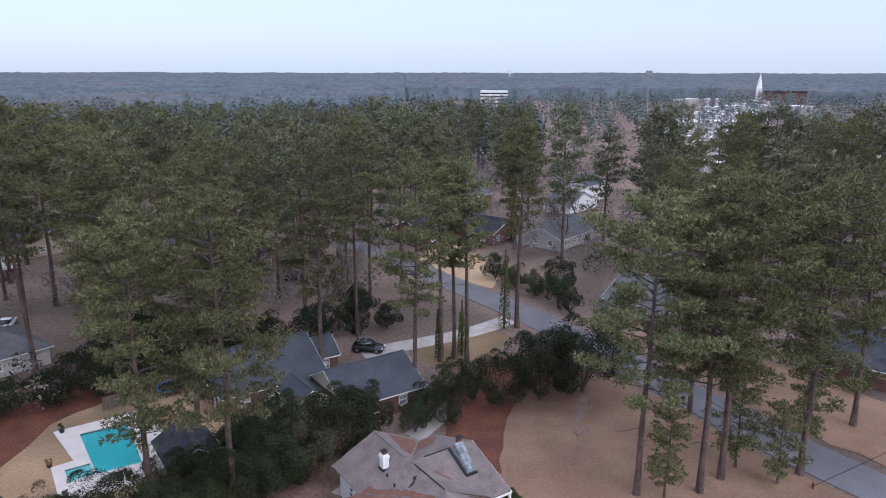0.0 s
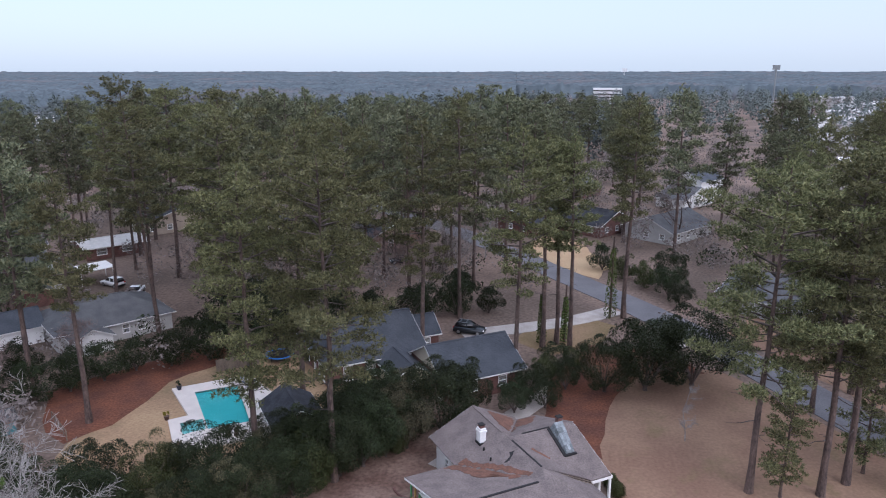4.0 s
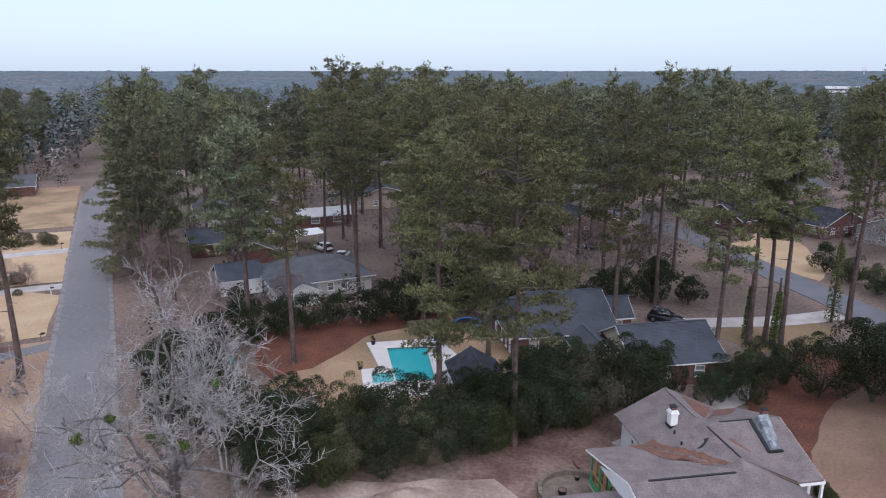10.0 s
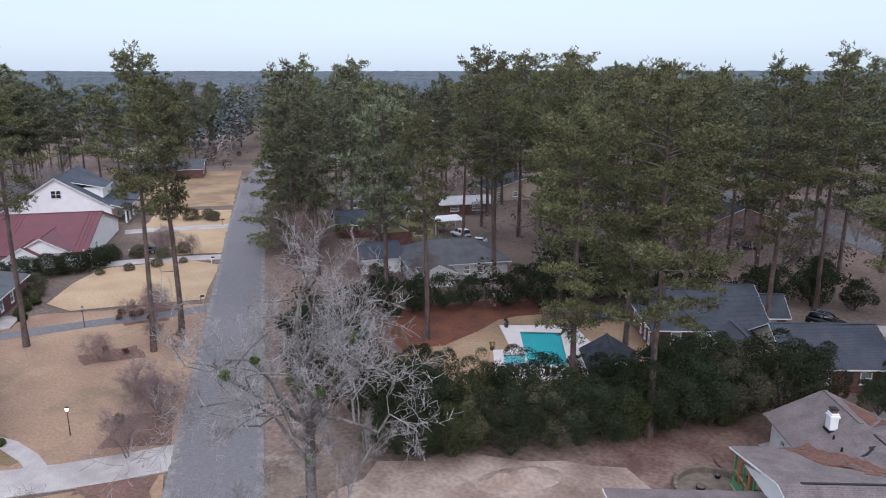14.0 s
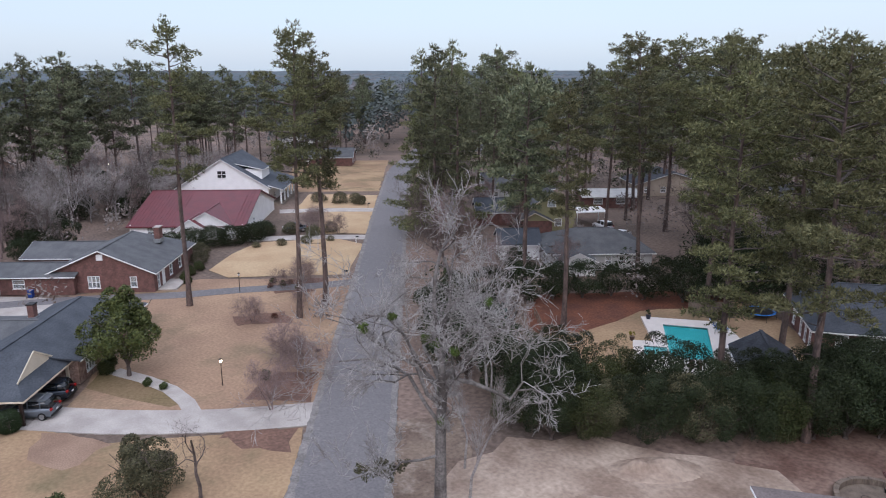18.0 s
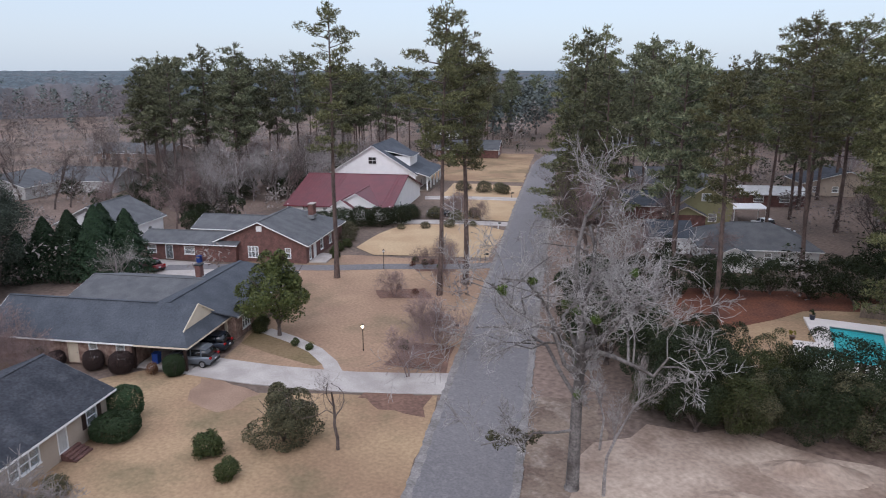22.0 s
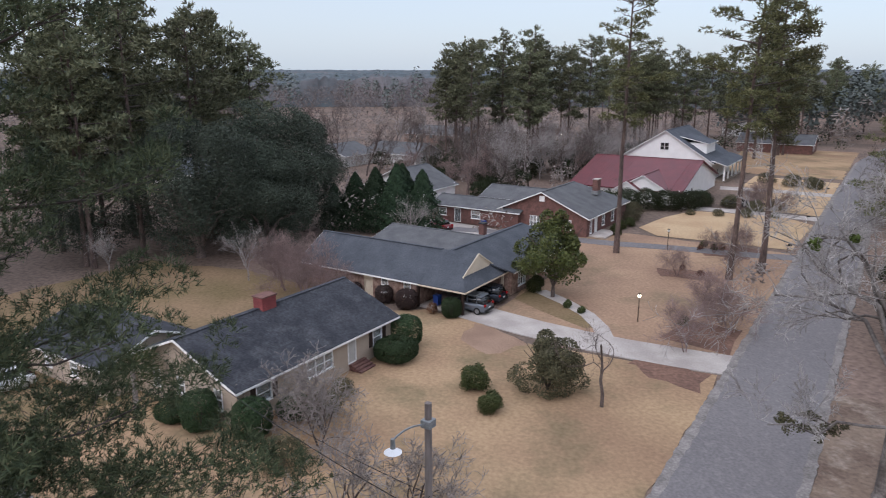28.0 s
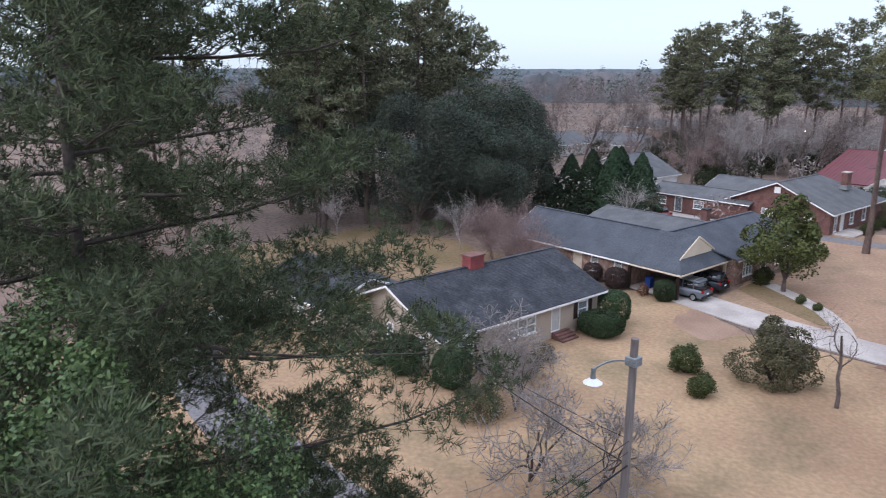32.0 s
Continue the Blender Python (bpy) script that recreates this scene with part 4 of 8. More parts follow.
            B = [(s1 + over, e0, eave - drop), (s1 + over, e1, eave - drop), (sm, rb, zr), (sm, ra, zr)]
            for q in (A, B):
                self.slab(q, roof, trim=[0] + ([1] if ends[1] and not hip[1] else []) + ([3] if ends[0] and not hip[0] else []), trim_mat=trim, courses=courses)
            for k, (e, r) in enumerate(((e0, ra), (e1, rb))):
                if hip[k]:
                    self.slab([(s0 - over, e, eave - drop), (s1 + over, e, eave - drop), (sm, r, zr)], roof, trim=[0], trim_mat=trim, courses=courses)
                elif ends[k]:
                    wx = w0 if k == 0 else w1
                    self.gable((s0, wx, eave + 0.002), (s1, wx, eave + 0.002), (sm, wx, zr - 0.12), gable or wall, (sm, c[1]))
            self.ridge((sm, ra, zr), (sm, rb, zr), ridge_mat or roof)


def W_(a, b, z0=0.9, z1=2.2, kind="window", *more):
    return (a, b, z0, z1, kind, *more)


# the beige ranch house by the lamp pole
d = House(37, -39, "long low beige ranch house with a weathered charcoal shingle roof")
d.block(29.2, 45.6, -44.3, -33.7, 3.05, 2.2, "s", BEIGE, SHINGLE_DARK, over=0.55, courses=0.16,
        win={"E": [W_(1.6, 3.0, 1.0, 2.3, "shuttered"), W_(6.4, 9.2, 1.0, 2.3, "triple"), (10.9, 11.9, 0.5, 2.55, "door", WHITE, GREY_SIDING), W_(14.0, 15.2, 1.0, 2.3, "shuttered")],
             "S": [W_(2.0, 2.8, 1.0, 2.3), W_(4.6, 5.4, 1.0, 2.3), W_(8.4, 9.2, 0.8, 2.3)]})
d.chimney(36.9, -39.0, 4.6, 6.05, 1.4, 1.0, RED_PAINT, "painted red brick chimney", BRICK)
for k in range(4):
    d.solid("step", 40.2, 42.0, -33.68 + 0.30 * k, -33.4 + 0.30 * k, 0, 0.5 - 0.125 * k, BRICK, "red brick front step")
d.block(27.0, 35.0, -55, -44.7, 2.6, 1.5, "w", BEIGE, SHINGLE_DARK, over=0.4, ends=(True, True), win={"S": [W_(2.5, 3.5), W_(6, 7)]})

# the brick ranch house with the carport
c = House(66, -42, "low mixed-brick ranch house with a slate-grey roof and carport")
c.block(55.9, 63.6, -53.0, -38.2, 2.9, 2.2, "w", BRICK_PALE, SHINGLE_BLUE, over=0.6, ends=(True, False), courses=0.0,
        win={"S": [(8.2, 9.3, 0.1, 2.2, "door", CREAM, CREAM), W_(10.4, 11.3, 0.7, 2.3), W_(13.2, 14.1, 0.7, 2.3)]})
c.slab([(55.3, -37.6, 2.53), (55.3, -32.3, 2.53), (56.9, -33.5, 3.45), (59.75, -33.5, 5.1), (59.75, -37.6, 5.1)], SHINGLE_BLUE, trim=[0], trim_mat=CREAM)
c.slab([(64.2, -37.6, 2.53), (64.2, -32.3, 2.53), (62.6, -33.5, 3.45), (59.75, -33.5, 5.1), (59.75, -37.6, 5.1)], SHINGLE_BLUE)
c.slab([(55.3, -32.3, 2.53), (64.2, -32.3, 2.53), (62.6, -33.5, 3.45), (56.9, -33.5, 3.45)], SHINGLE_BLUE, trim=[0], trim_mat=CREAM)
c.gable((56.9, -33.47, 3.42), (62.6, -33.47, 3.42), (59.75, -33.47, 5.06), CREAM, (59.75, -36), label="cream painted gable")
for a, b in (((56.75, -33.4, 3.42), (59.75, -33.4, 5.14)), ((62.75, -33.4, 3.42), (59.75, -33.4, 5.14))):
    part("rake_board", bar(bmesh.new(), c.at(*a), c.at(*b), 0.08, 0.14), CREAM, c.ob)
for s_, w_ in ((55.9, -32.9), (63.9, -32.9), (55.9, -38.0)):
    c.solid("carport_post", s_ - 0.12, s_ + 0.12, w_ - 0.12, w_ + 0.12, 0, 2.6, CREAM if s_ > 60 else BROWN)
c.wall((63.7, -38.2), (63.7, -33.2), 0, 2.7, BRICK_PALE, (64, -38))
c.solid("carport_slab", 55.9, 63.6, -38.1, -32.6, -0.1, 0.05, CONCRETE)
c.solid("carport_ceiling", 55.6, 64.0, -38.1, -32.6, 2.42, 2.5, CREAM)
c.block(64.0, 80, -41.6, -31.9, 2.9, 2.1, "s", BRICK_PALE, SHINGLE_BLUE, over=0.55, hip=(0.0, 4.0), ends=(False, False),
        win={"E": [W_(1.5, 3.3, 0.6, 2.3, "triple"), (5.0, 6.1, 0.1, 2.2, "door", WHITE, BROWN), W_(8, 9.4, 0.7, 2.3), W_(12, 13.4, 0.7, 2.3)]})
c.slab([(59.9, -42.15, 2.66), (63.5, -42.15, 2.66), (63.5, -36.75, 5.0), (59.9, -36.75, 5.0)], SHINGLE_BLUE)
c.slab([(63.5, -31.35, 2.66), (63.5, -36.75, 5.0), (60.0, -36.75, 5.0)], SHINGLE_BLUE)
c.ridge((60.2, -36.75, 5.0), (63.5, -36.75, 5.0), SHINGLE_BLUE)
c.block(66, 76, -52, -38.7, 2.8, 1.3, "w", BRICK_PALE, SHINGLE_MID, over=0.4, ends=(True, False), sides="SNW")
c.chimney(74.0, -41.0, 3.0, 4.8, 0.85, 0.65, BRICK, "stubby brick chimney with a dark cap", DARK)

# the red brick house with white trim
e = House(100, -42, "red brick ranch house with white trim and a grey shingle roof")
e.block(93.3, 110, -49.0, -35.2, 2.95, 3.0, "s", BRICK, SHINGLE_MID, over=0.5, hip=(0, 5.0), ends=(True, False),
        win={"S": [W_(1.6, 2.5, 0.8, 2.2), W_(5.0, 6.6, 0.6, 2.3, "triple"), W_(10.6, 11.5, 0.7, 2.2)],
             "E": [W_(1.2, 2.0, 0.3, 2.3), (3.0, 4.1, 0.1, 2.3, "door", WHITE, WHITE), W_(6, 7.2, 0.6, 2.3), W_(10, 11.2, 0.6, 2.3)]})
e.solid("gable_vent", 93.12, 93.29, -42.5, -41.7, 4.5, 5.3, WHITE, "white louvred gable vent")
e.solid("porch_slab", 94, 99, -35.1, -32.6, -0.1, 0.18, CONCRETE, "pale porch slab")
e.block(92.5, 99, -60.5, -45.5, 2.7, 1.0, "w", BRICK, SHINGLE_MID, over=0.4, ends=(True, False),
        win={"S": [W_(1.2, 2.6, 0.9, 2.1), (4.0, 5.2, 0.1, 2.2, "door", WHITE, PANE), W_(7.0, 8.6, 0.9, 2.1)]})
e.block(102, 110, -57, -44, 2.8, 1.4, "w", BRICK, SHINGLE_MID, over=0.4, ends=(True, False), sides="SNW")
e.chimney(104.5, -38.2, 4.4, 6.6, 1.4, 0.8, BRICK, "grey-brown brick chimney")

# white house with the red metal roof in front of it
r = House(131, -40, "white garage house with a dark red standing-seam metal roof")
r.block(124.5, 152.5, -50.5, -30.6, 2.6, 4.0, "w", WHITE, RED_METAL, over=0.5, win={"S": [W_(3, 4.4), W_(7, 8.4)], "E": [W_(3, 4.4), W_(8, 9.4)]}, trim=RED_METAL)
r.block(124.0, 138, -41.4, -32.4, 2.6, 2.5, "s", WHITE, RED_METAL, over=0.4, win={"S": [W_(1.0, 2.6, 0.7, 2.0), W_(6.2, 7.8, 0.7, 2.0)]}, sides="S", ends=(True, False))
r.block(122.9, 130, -42.0, -36.9, 2.3, 1.7, "s", WHITE, RED_METAL, over=0.3, win={"S": [W_(1.3, 3.6, 0.5, 2.0)]}, sides="SWE", ends=(True, False))
for k in range(33):
    w_ = -50.8 + 0.62 * k
    if not -42.4 < w_ < -32.2:
        part("standing_seam", bar(bmesh.new(), r.at(124.0, w_, 2.48), r.at(138.4, w_, 6.61), 0.04, 0.05), RED_METAL, r.ob)
h = House(165, -42, "large white house with a slate roof and broad gable")
h.block(157, 176, -52.5, -32.5, 4.3, 6.2, "s", WHITE, SHINGLE_BLUE, over=0.6, gable=WHITE, win={"E": [W_(2, 3.4), W_(6, 7.4), W_(12, 13.4)]})
h.solid("attic_window", 156.9, 156.99, -43.6, -41.6, 6.2, 7.9, WHITE, "white-framed attic window")
for k in range(2):
    for m_ in range(2):
        h.solid("attic_pane", 156.85, 156.89, -43.45 + 0.93 * k, -42.65 + 0.93 * k, 6.33 + 0.77 * m_, 7.0 + 0.77 * m_, INSIDE)
h.solid("dormer", 160, 168, -38.2, -34.4, 5.6, 7.8, WHITE, "long white shed dormer")
h.slab([(159.6, -33.9, 7.8), (168.4, -33.9, 7.8), (168.4, -40.5, 9.2), (159.6, -40.5, 9.2)], SHINGLE_BLUE, "dormer_roof", trim=[0, 1, 3])
for k in range(5):
    h.solid("porch_column", 158.2 + 4.2 * k - 0.15, 158.2 + 4.2 * k + 0.15, -30.2, -29.9, 0.3, 3.6, WHITE)
h.solid("porch_floor", 157.5, 176, -32.4, -29.6, -0.1, 0.3, WOOD)
h.slab([(157, -29.3, 3.6), (176.5, -29.3, 3.6), (176.5, -32.6, 4.6), (157, -32.6, 4.6)], SHINGLE_BLUE, "porch_roof", trim=[0, 1, 3])

# white outbuilding behind the cedars, and houses beyond
g = House(103, -72, "white two-storey outbuilding with a mid-grey gabled roof", "outbuilding", "building")
g.block(98, 108, -78.5, -66, 3.4, 3.0, "s", WHITE, SHINGLE_MID, over=0.5, win={"E": [W_(2, 3.2), W_(5.5, 6.7)], "S": [W_(8, 9.4, 1.0, 2.4)]})
for s_, w_, ls, lw, ax, mt, rf in ((150, -108, 11, 16, "w", GREY_SIDING, SHINGLE_MID), (139, -120, 12, 14, "s", GREY_SIDING, SHINGLE_MID), (284, -47, 12, 16, "s", WHITE, SHINGLE_MID),
                                   (232, -30, 13, 20, "w", BRICK, SHINGLE_MID), (98, -120, 13, 20, "w", GREY_SIDING, SHINGLE_BLUE),
                                   (205, -130, 14, 24, "w", BRICK_PALE, SHINGLE_MID), (250, 26, 13, 18, "w", BEIGE, SHINGLE_MID)):
    q = House(s_, w_, "distant single-storey house among bare trees")
    q.block(s_ - ls / 2, s_ + ls / 2, w_ - lw / 2, w_ + lw / 2, 2.9, 2.3, ax, mt, rf, win={"S": [W_(2, 3.3), W_(5, 6.3)], "E": [W_(2, 3.3), W_(6, 7.3)]})

# dark-roofed brick house by the pool
b = House(58, 55, "red brick house with slate-grey roofs and white trim", turn=-15.6)
b.block(54.15, 64.1, 50.3, 60.7, 2.9, 2.65, "w", BRICK, SHINGLE_BLUE, over=0.4, courses=0.2, win={"W": [(0.8, 1.9, 0.1, 2.2, "door", WHITE, WHITE), W_(5, 6.2)], "S": [W_(3, 4.2), W_(7, 8.2)]}, gable=CREAM)
b.block(64.3, 76.6, 39.4, 52.3, 3.05, 3.3, "w", BRICK, SHINGLE_BLUE, over=0.45, hip=(3.2, 0), ends=(False, True), courses=0.2, win={"W": [W_(1.2, 2.0, 0.3, 2.5), W_(3, 3.8, 0.3, 2.5), W_(5, 5.8, 0.3, 2.5), W_(8, 9, 0.5, 2.4)], "S": [W_(2, 3.2, 0.5, 2.4), W_(5, 6.2, 0.5, 2.4)]})
b.block(58.4, 64.1, 46.0, 50.1, 2.6, 1.3, "s", CREAM, SHINGLE_BLUE, over=0.35, ends=(True, False), sides="SW", win={"S": [(1.4, 2.5, 0.1, 2.1, "door", WHITE, WHITE)]})
b.block(69.2, 74.0, 50.0, 56.6, 2.9, 1.9, "w", BRICK, SHINGLE_BLUE, over=0.35, ends=(False, True), sides="SNE", win={"S": [W_(4.4, 5.4, 0.7, 2.2)]})
p = House(62, 33.3, "small open pool house with a dark shingle roof", "pool_house", "pool house", turn=-15.6)
p.block(58.8, 65.2, 30.9, 35.9, 2.45, 1.5, "s", BRICK, SHINGLE_DARK, over=0.45, sides="SE")
for s_, w_ in ((65.1, 31.0), (62.2, 31.0), (65.1, 33.6)):
    p.solid("post", s_ - 0.1, s_ + 0.1, w_ - 0.1, w_ + 0.1, 0, 2.4, WHITE)

# the nearest house, under repair; its own axes stand askew to the street
a = House(38, 42, "grey-brown shingled house under repair with bare roof patches", turn=-16)
A_ = lambda u, v, z: (38 + u, 42 + v, z)
E1, R1 = 3.15, 5.45
KN, KF, KM, KW = 0.383, 0.365, 0.484, 0.244
ZM = lambda u, v: R1 - KM * abs(v)
ZN = lambda u, v: R1 - (1 - u) * KN
ZF = lambda u, v: R1 - (u - 1) * KF
ZW = lambda u, v: 3.15 + (2.4 - u) * KW
a.slab([A_(7.9, -4.75, E1), A_(2.4, -4.75, E1), A_(-4.6, -1.22, 4.86), A_(-4.6, 0, R1), A_(7.9, 0, R1)], SHINGLE_GREY, trim=[4], courses=0.19)
a.slab([A_(7.9, 4.75, E1), A_(7.2, 4.68, 3.19), A_(1.0, 0, R1), A_(7.9, 0, R1)], SHINGLE_GREY, trim=[3])
a.slab([A_(-4.6, 4.43, 3.31), A_(1.0, 0, R1), A_(-4.6, 0, R1)], SHINGLE_GREY)
a.slab([A_(-4.95, 4.7, 3.17), A_(-4.95, 6.9, 3.17), A_(1.0, 6.9, R1), A_(1.0, 0, R1)], SHINGLE_GREY, trim=[1], courses=0.19)
a.slab([A_(7.2, 6.9, 3.19), A_(7.2, 4.68, 3.19), A_(1.0, 0, R1), A_(1.0, 6.9, R1)], SHINGLE_GREY, trim=[3])
a.slab([A_(2.4, -9.5, 3.15), A_(2.4, -4.75, 3.15), A_(-4.6, -1.22, 4.86), A_(-4.6, 0.4, 4.86), A_(-5.8, 0.5, 5.15), A_(-5.8, -9.5, 5.15)], SHINGLE_GREY, trim=[5], courses=0.19)
a.slab([A_(-14.0, -9.5, 3.0), A_(-14.0, 4.5, 3.0), A_(-5.8, 0.5, 5.15), A_(-5.8, -9.5, 5.15)], SHINGLE_GREY, trim=[0, 3], courses=0.19)
a.slab([A_(-14.0, 4.5, 3.0), A_(-5.0, 4.6, 3.1), A_(-5.8, 0.5, 5.15)], SHINGLE_GREY)
a.slab([A_(-5.0, 4.6, 3.1), A_(-4.6, 0, R1 - 0.01), A_(-5.8, 0.5, 5.15)], SHINGLE_GREY)
a.slab([A_(-4.6, -1.22, 4.87), A_(-4.6, 0, R1), A_(-5.8, -0.6, 5.16)], SHINGLE_GREY, thick=0.05)
a.slab([A_(-4.6, 0, R1), A_(-5.8, 0.5, 5.16), A_(-5.8, -0.6, 5.16)], SHINGLE_GREY, thick=0.05)
for k in range(4):
    part("bare_board", bar(bmesh.new(), a.at(*A_(-4.62 - 0.14 * k, 0.7 + 0.2 * k, 5.0 - 0.1 * k)), a.at(*A_(-5.0 - 0.14 * k, 4.6, 3.28 - 0.05 * k)), 0.11, 0.05), WOOD if k % 2 else BROWN, a.ob, "bare brown roof board")
a.ridge(A_(7.8, 0, R1), A_(2.0, 0, R1), SHINGLE_GREY, 0.3)
a.ridge(A_(0.4, 0, R1), A_(-4.4, 0, R1), DARK, 0.14)
a.ridge(A_(1.0, 1.4, R1), A_(1.0, 4.3, R1), DARK, 0.14)
a.ridge(A_(-5.8, -8.0, 5.17), A_(-5.8, -1.2, 5.17), DARK, 0.20)
a.wall(A_(7.3, -4.2, 0)[:2], A_(7.3, 4.2, 0)[:2], 0, E1 + 0.05, WHITE, A_(0, 0, 0)[:2], [W_(1.0, 2.0, 1.0, 2.2), W_(5.0, 6.2, 1.0, 2.2)])
a.gable(A_(7.3, -4.2, E1 + 0.06), A_(7.3, 4.2, E1 + 0.06), A_(7.3, 0, R1 - 0.15), WHITE, A_(0, 0, 0)[:2])
a.wall(A_(7.04, -4.2, 0)[:2], A_(2.5, -4.2, 0)[:2], 0, E1, WHITE, A_(0, 0, 0)[:2], [W_(1.6, 2.4, 1.0, 2.2)])
a.wall(A_(-4.0, 6.6, 0)[:2], A_(7.0, 6.6, 0)[:2], 0, E1, WHITE, A_(0, 0, 0)[:2], [W_(3, 4.2), W_(7, 8.2)])
a.gable(A_(-4.3, 6.6, E1 + 0.01), A_(6.6, 6.6, E1 + 0.01), A_(1.0, 6.6, R1 - 0.2), WHITE, A_(0, 0, 0)[:2])
a.wall(A_(-3.0, 1.2, 0)[:2], A_(-3.0, 6.3, 0)[:2], 0, E1, WHITE, A_(0, 0, 0)[:2], [(1.5, 2.5, 0.1, 2.2, "door", WHITE, BROWN)])
for v_ in (2.0, 4.4, 6.9):
    a.solid("porch_post", 38 - 4.9, 38 - 4.7, 42 + v_ - 0.1, 42 + v_ + 0.1, 0, E1 - 0.1, WHITE)
a.solid("porch_beam", 38 - 4.92, 38 - 4.68, 42 + 1.6, 42 + 7.1, E1 - 0.38, E1 - 0.12, WHITE)
a.solid("porch_slab", 38 - 5.0, 38 - 3.1, 42 + 1.3, 42 + 7.0, -0.1, 0.12, CONCRETE)
a.gable(A_(0.4, -9.1, 2.75), A_(-13.4, -9.1, 2.75), A_(-5.8, -9.1, 4.98), WHITE, A_(-5, 0, 0)[:2], label="white gable sheathing")
a.wall(A_(-13.5, -7.6, 0)[:2], A_(-2.5, -7.6, 0)[:2], 0, 2.75, WHITE, A_(-5, 0, 0)[:2], [W_(3, 4.4), W_(7, 8)])
a.wall(A_(1.7, -7.6, 0)[:2], A_(1.7, -4.3, 0)[:2], 0, 3.0, WHITE, A_(-5, -2, 0)[:2])
for k in range(6):
    u_ = 2.0 - 0.9 * k
    a.solid("green_stud", 38 + u_ - 0.06, 38 + u_ + 0.06, 42 - 9.15, 42 - 9.0, 0.1, 2.72, GREENPAINT if k % 2 == 0 else WOOD_NEW, "green-painted porch stud" if k % 2 == 0 else "bare new wood stud")
a.solid("green_rail", 38 - 2.6, 38 + 2.1, 42 - 9.2, 42 - 9.16, 0.1, 0.75, GREENPAINT, "green-painted panel")
a.solid("mid_rail", 38 - 2.6, 38 + 2.1, 42 - 9.14, 42 - 9.02, 1.3, 1.42, WOOD_NEW)
a.solid("porch_floor", 38 - 2.6, 38 + 2.1, 42 - 9.3, 42 - 7.7, -0.1, 0.1, CONCRETE)
# bare underlayment patches on its roof
FELT = material("brown_roof_felt", (0.185, 0.092, 0.064), 0.9, 0.25, 1.2, 6, 0.2, other=(0.135, 0.072, 0.053))


def lay(zf, outline, mat, name, label, seed, lift=0.05, ragged=0.22):
    """A ragged patch that lies on the slope zf, from its corners in the house's own axes."""
    rng = random.Random(seed)
    pts = []
    n = len(outline)
    for i in range(n):
        p0, p1 = Vector(outline[i]), Vector(outline[(i + 1) % n])
        k = max(2, int((p1 - p0).length / 0.28))
        for j in range(k):
            q = p0.lerp(p1, j / k) + Vector((rng.uniform(-ragged, ragged), rng.uniform(-ragged, ragged))) * (0.35 if j == 0 else 1)
            pts.append(a.at(*A_(q.x, q.y, zf(q.x, q.y) + lift)))
    bm = bmesh.new()
    prism(bm, pts, (0, 0, -0.02))
    bmesh.ops.triangulate(bm, faces=bm.faces[:])
    return part(name, bm, mat, a.ob, label)


lay(ZW, [(2.15, -5.9), (2.25, -4.85), (-0.9, -3.2), (-4.3, -1.5), (-3.9, -2.5), (-2.0, -3.1), (-2.0, -4.3), (-0.9, -4.9), (0.8, -5.1)], FELT, "felt_patch", "ragged patch of brown roofing felt", 3)
lay(ZM, [(2.2, -4.5), (2.2, -3.8), (0.55, -3.3), (-0.66, -2.4), (-4.4, -0.75), (-4.35, -1.2), (-0.9, -2.95)], FELT, "felt_patch", "ragged patch of brown roofing felt", 4, 0.05, 0.12)
lay(ZM, [(7.3, 1.3), (7.2, 4.3), (4.7, 2.6), (2.7, 1.1), (4.2, 0.8)], FELT, "felt_patch", "broad patch of brown roofing felt by the valley", 5, 0.035, 0.12)
lay(ZF, [(6.7, 6.5), (6.9, 4.7), (2.6, 1.3), (4.0, 2.7), (4.2, 4.5)], FELT, "felt_patch", "broad patch of brown roofing felt by the valley", 6, 0.035, 0.15)
lay(ZM, [(-0.9, -0.5), (-0.7, -0.9), (-1.1, -1.1), (-1.3, -1.8), (-1.5, -1.4), (-1.2, -0.8)], DARK, "torn_shingles", "dark torn patch of shingles", 7, 0.04, 0.08)
lay(ZN, [(-0.6, 1.5), (-2.0, 2.5), (-2.1, 2.25), (-0.7, 1.3)], FELT, "felt_patch", "thin strip of bare brown felt", 8, 0.04, 0.06)
cc = a.at(*A_(2.8, -1.8, 0))
ch1 = part("chimney", box(bmesh.new(), cc.x - 0.36, cc.x + 0.36, cc.y - 0.32, cc.y + 0.32, 4.1, 5.95, 0.03), WHITE, a.ob, "white painted brick chimney")
part("flashing", box(bmesh.new(), cc.x - 0.5, cc.x + 0.42, cc.y - 0.4, cc.y + 0.4, 4.2, 4.62, 0.02), DARK, ch1)
part("shoulder", box(bmesh.new(), cc.x - 0.42, cc.x + 0.42, cc.y - 0.38, cc.y + 0.38, 5.6, 5.78, 0.02), WHITE, ch1)
part("flue", box(bmesh.new(), cc.x - 0.24, cc.x + 0.24, cc.y - 0.22, cc.y + 0.22, 5.954, 6.2, 0.02), BRICK, ch1, "red brick flue")
part("flue_cap", box(bmesh.new(), cc.x - 0.3, cc.x + 0.3, cc.y - 0.28, cc.y + 0.28, 6.24, 6.32, 0.02), DARK, ch1)
PLATE = material("patched_grey_sheet", (0.25, 0.275, 0.285), 0.55, 0.25, 3, 20, 0.1, metal=0.2, each=0.35)
low = [a.at(*A_(u, v, ZN(u, v) - 0.1)) for u, v in ((0.85, 4.25), (-2.05, 4.1), (-2.08, 5.1), (0.85, 5.75))]
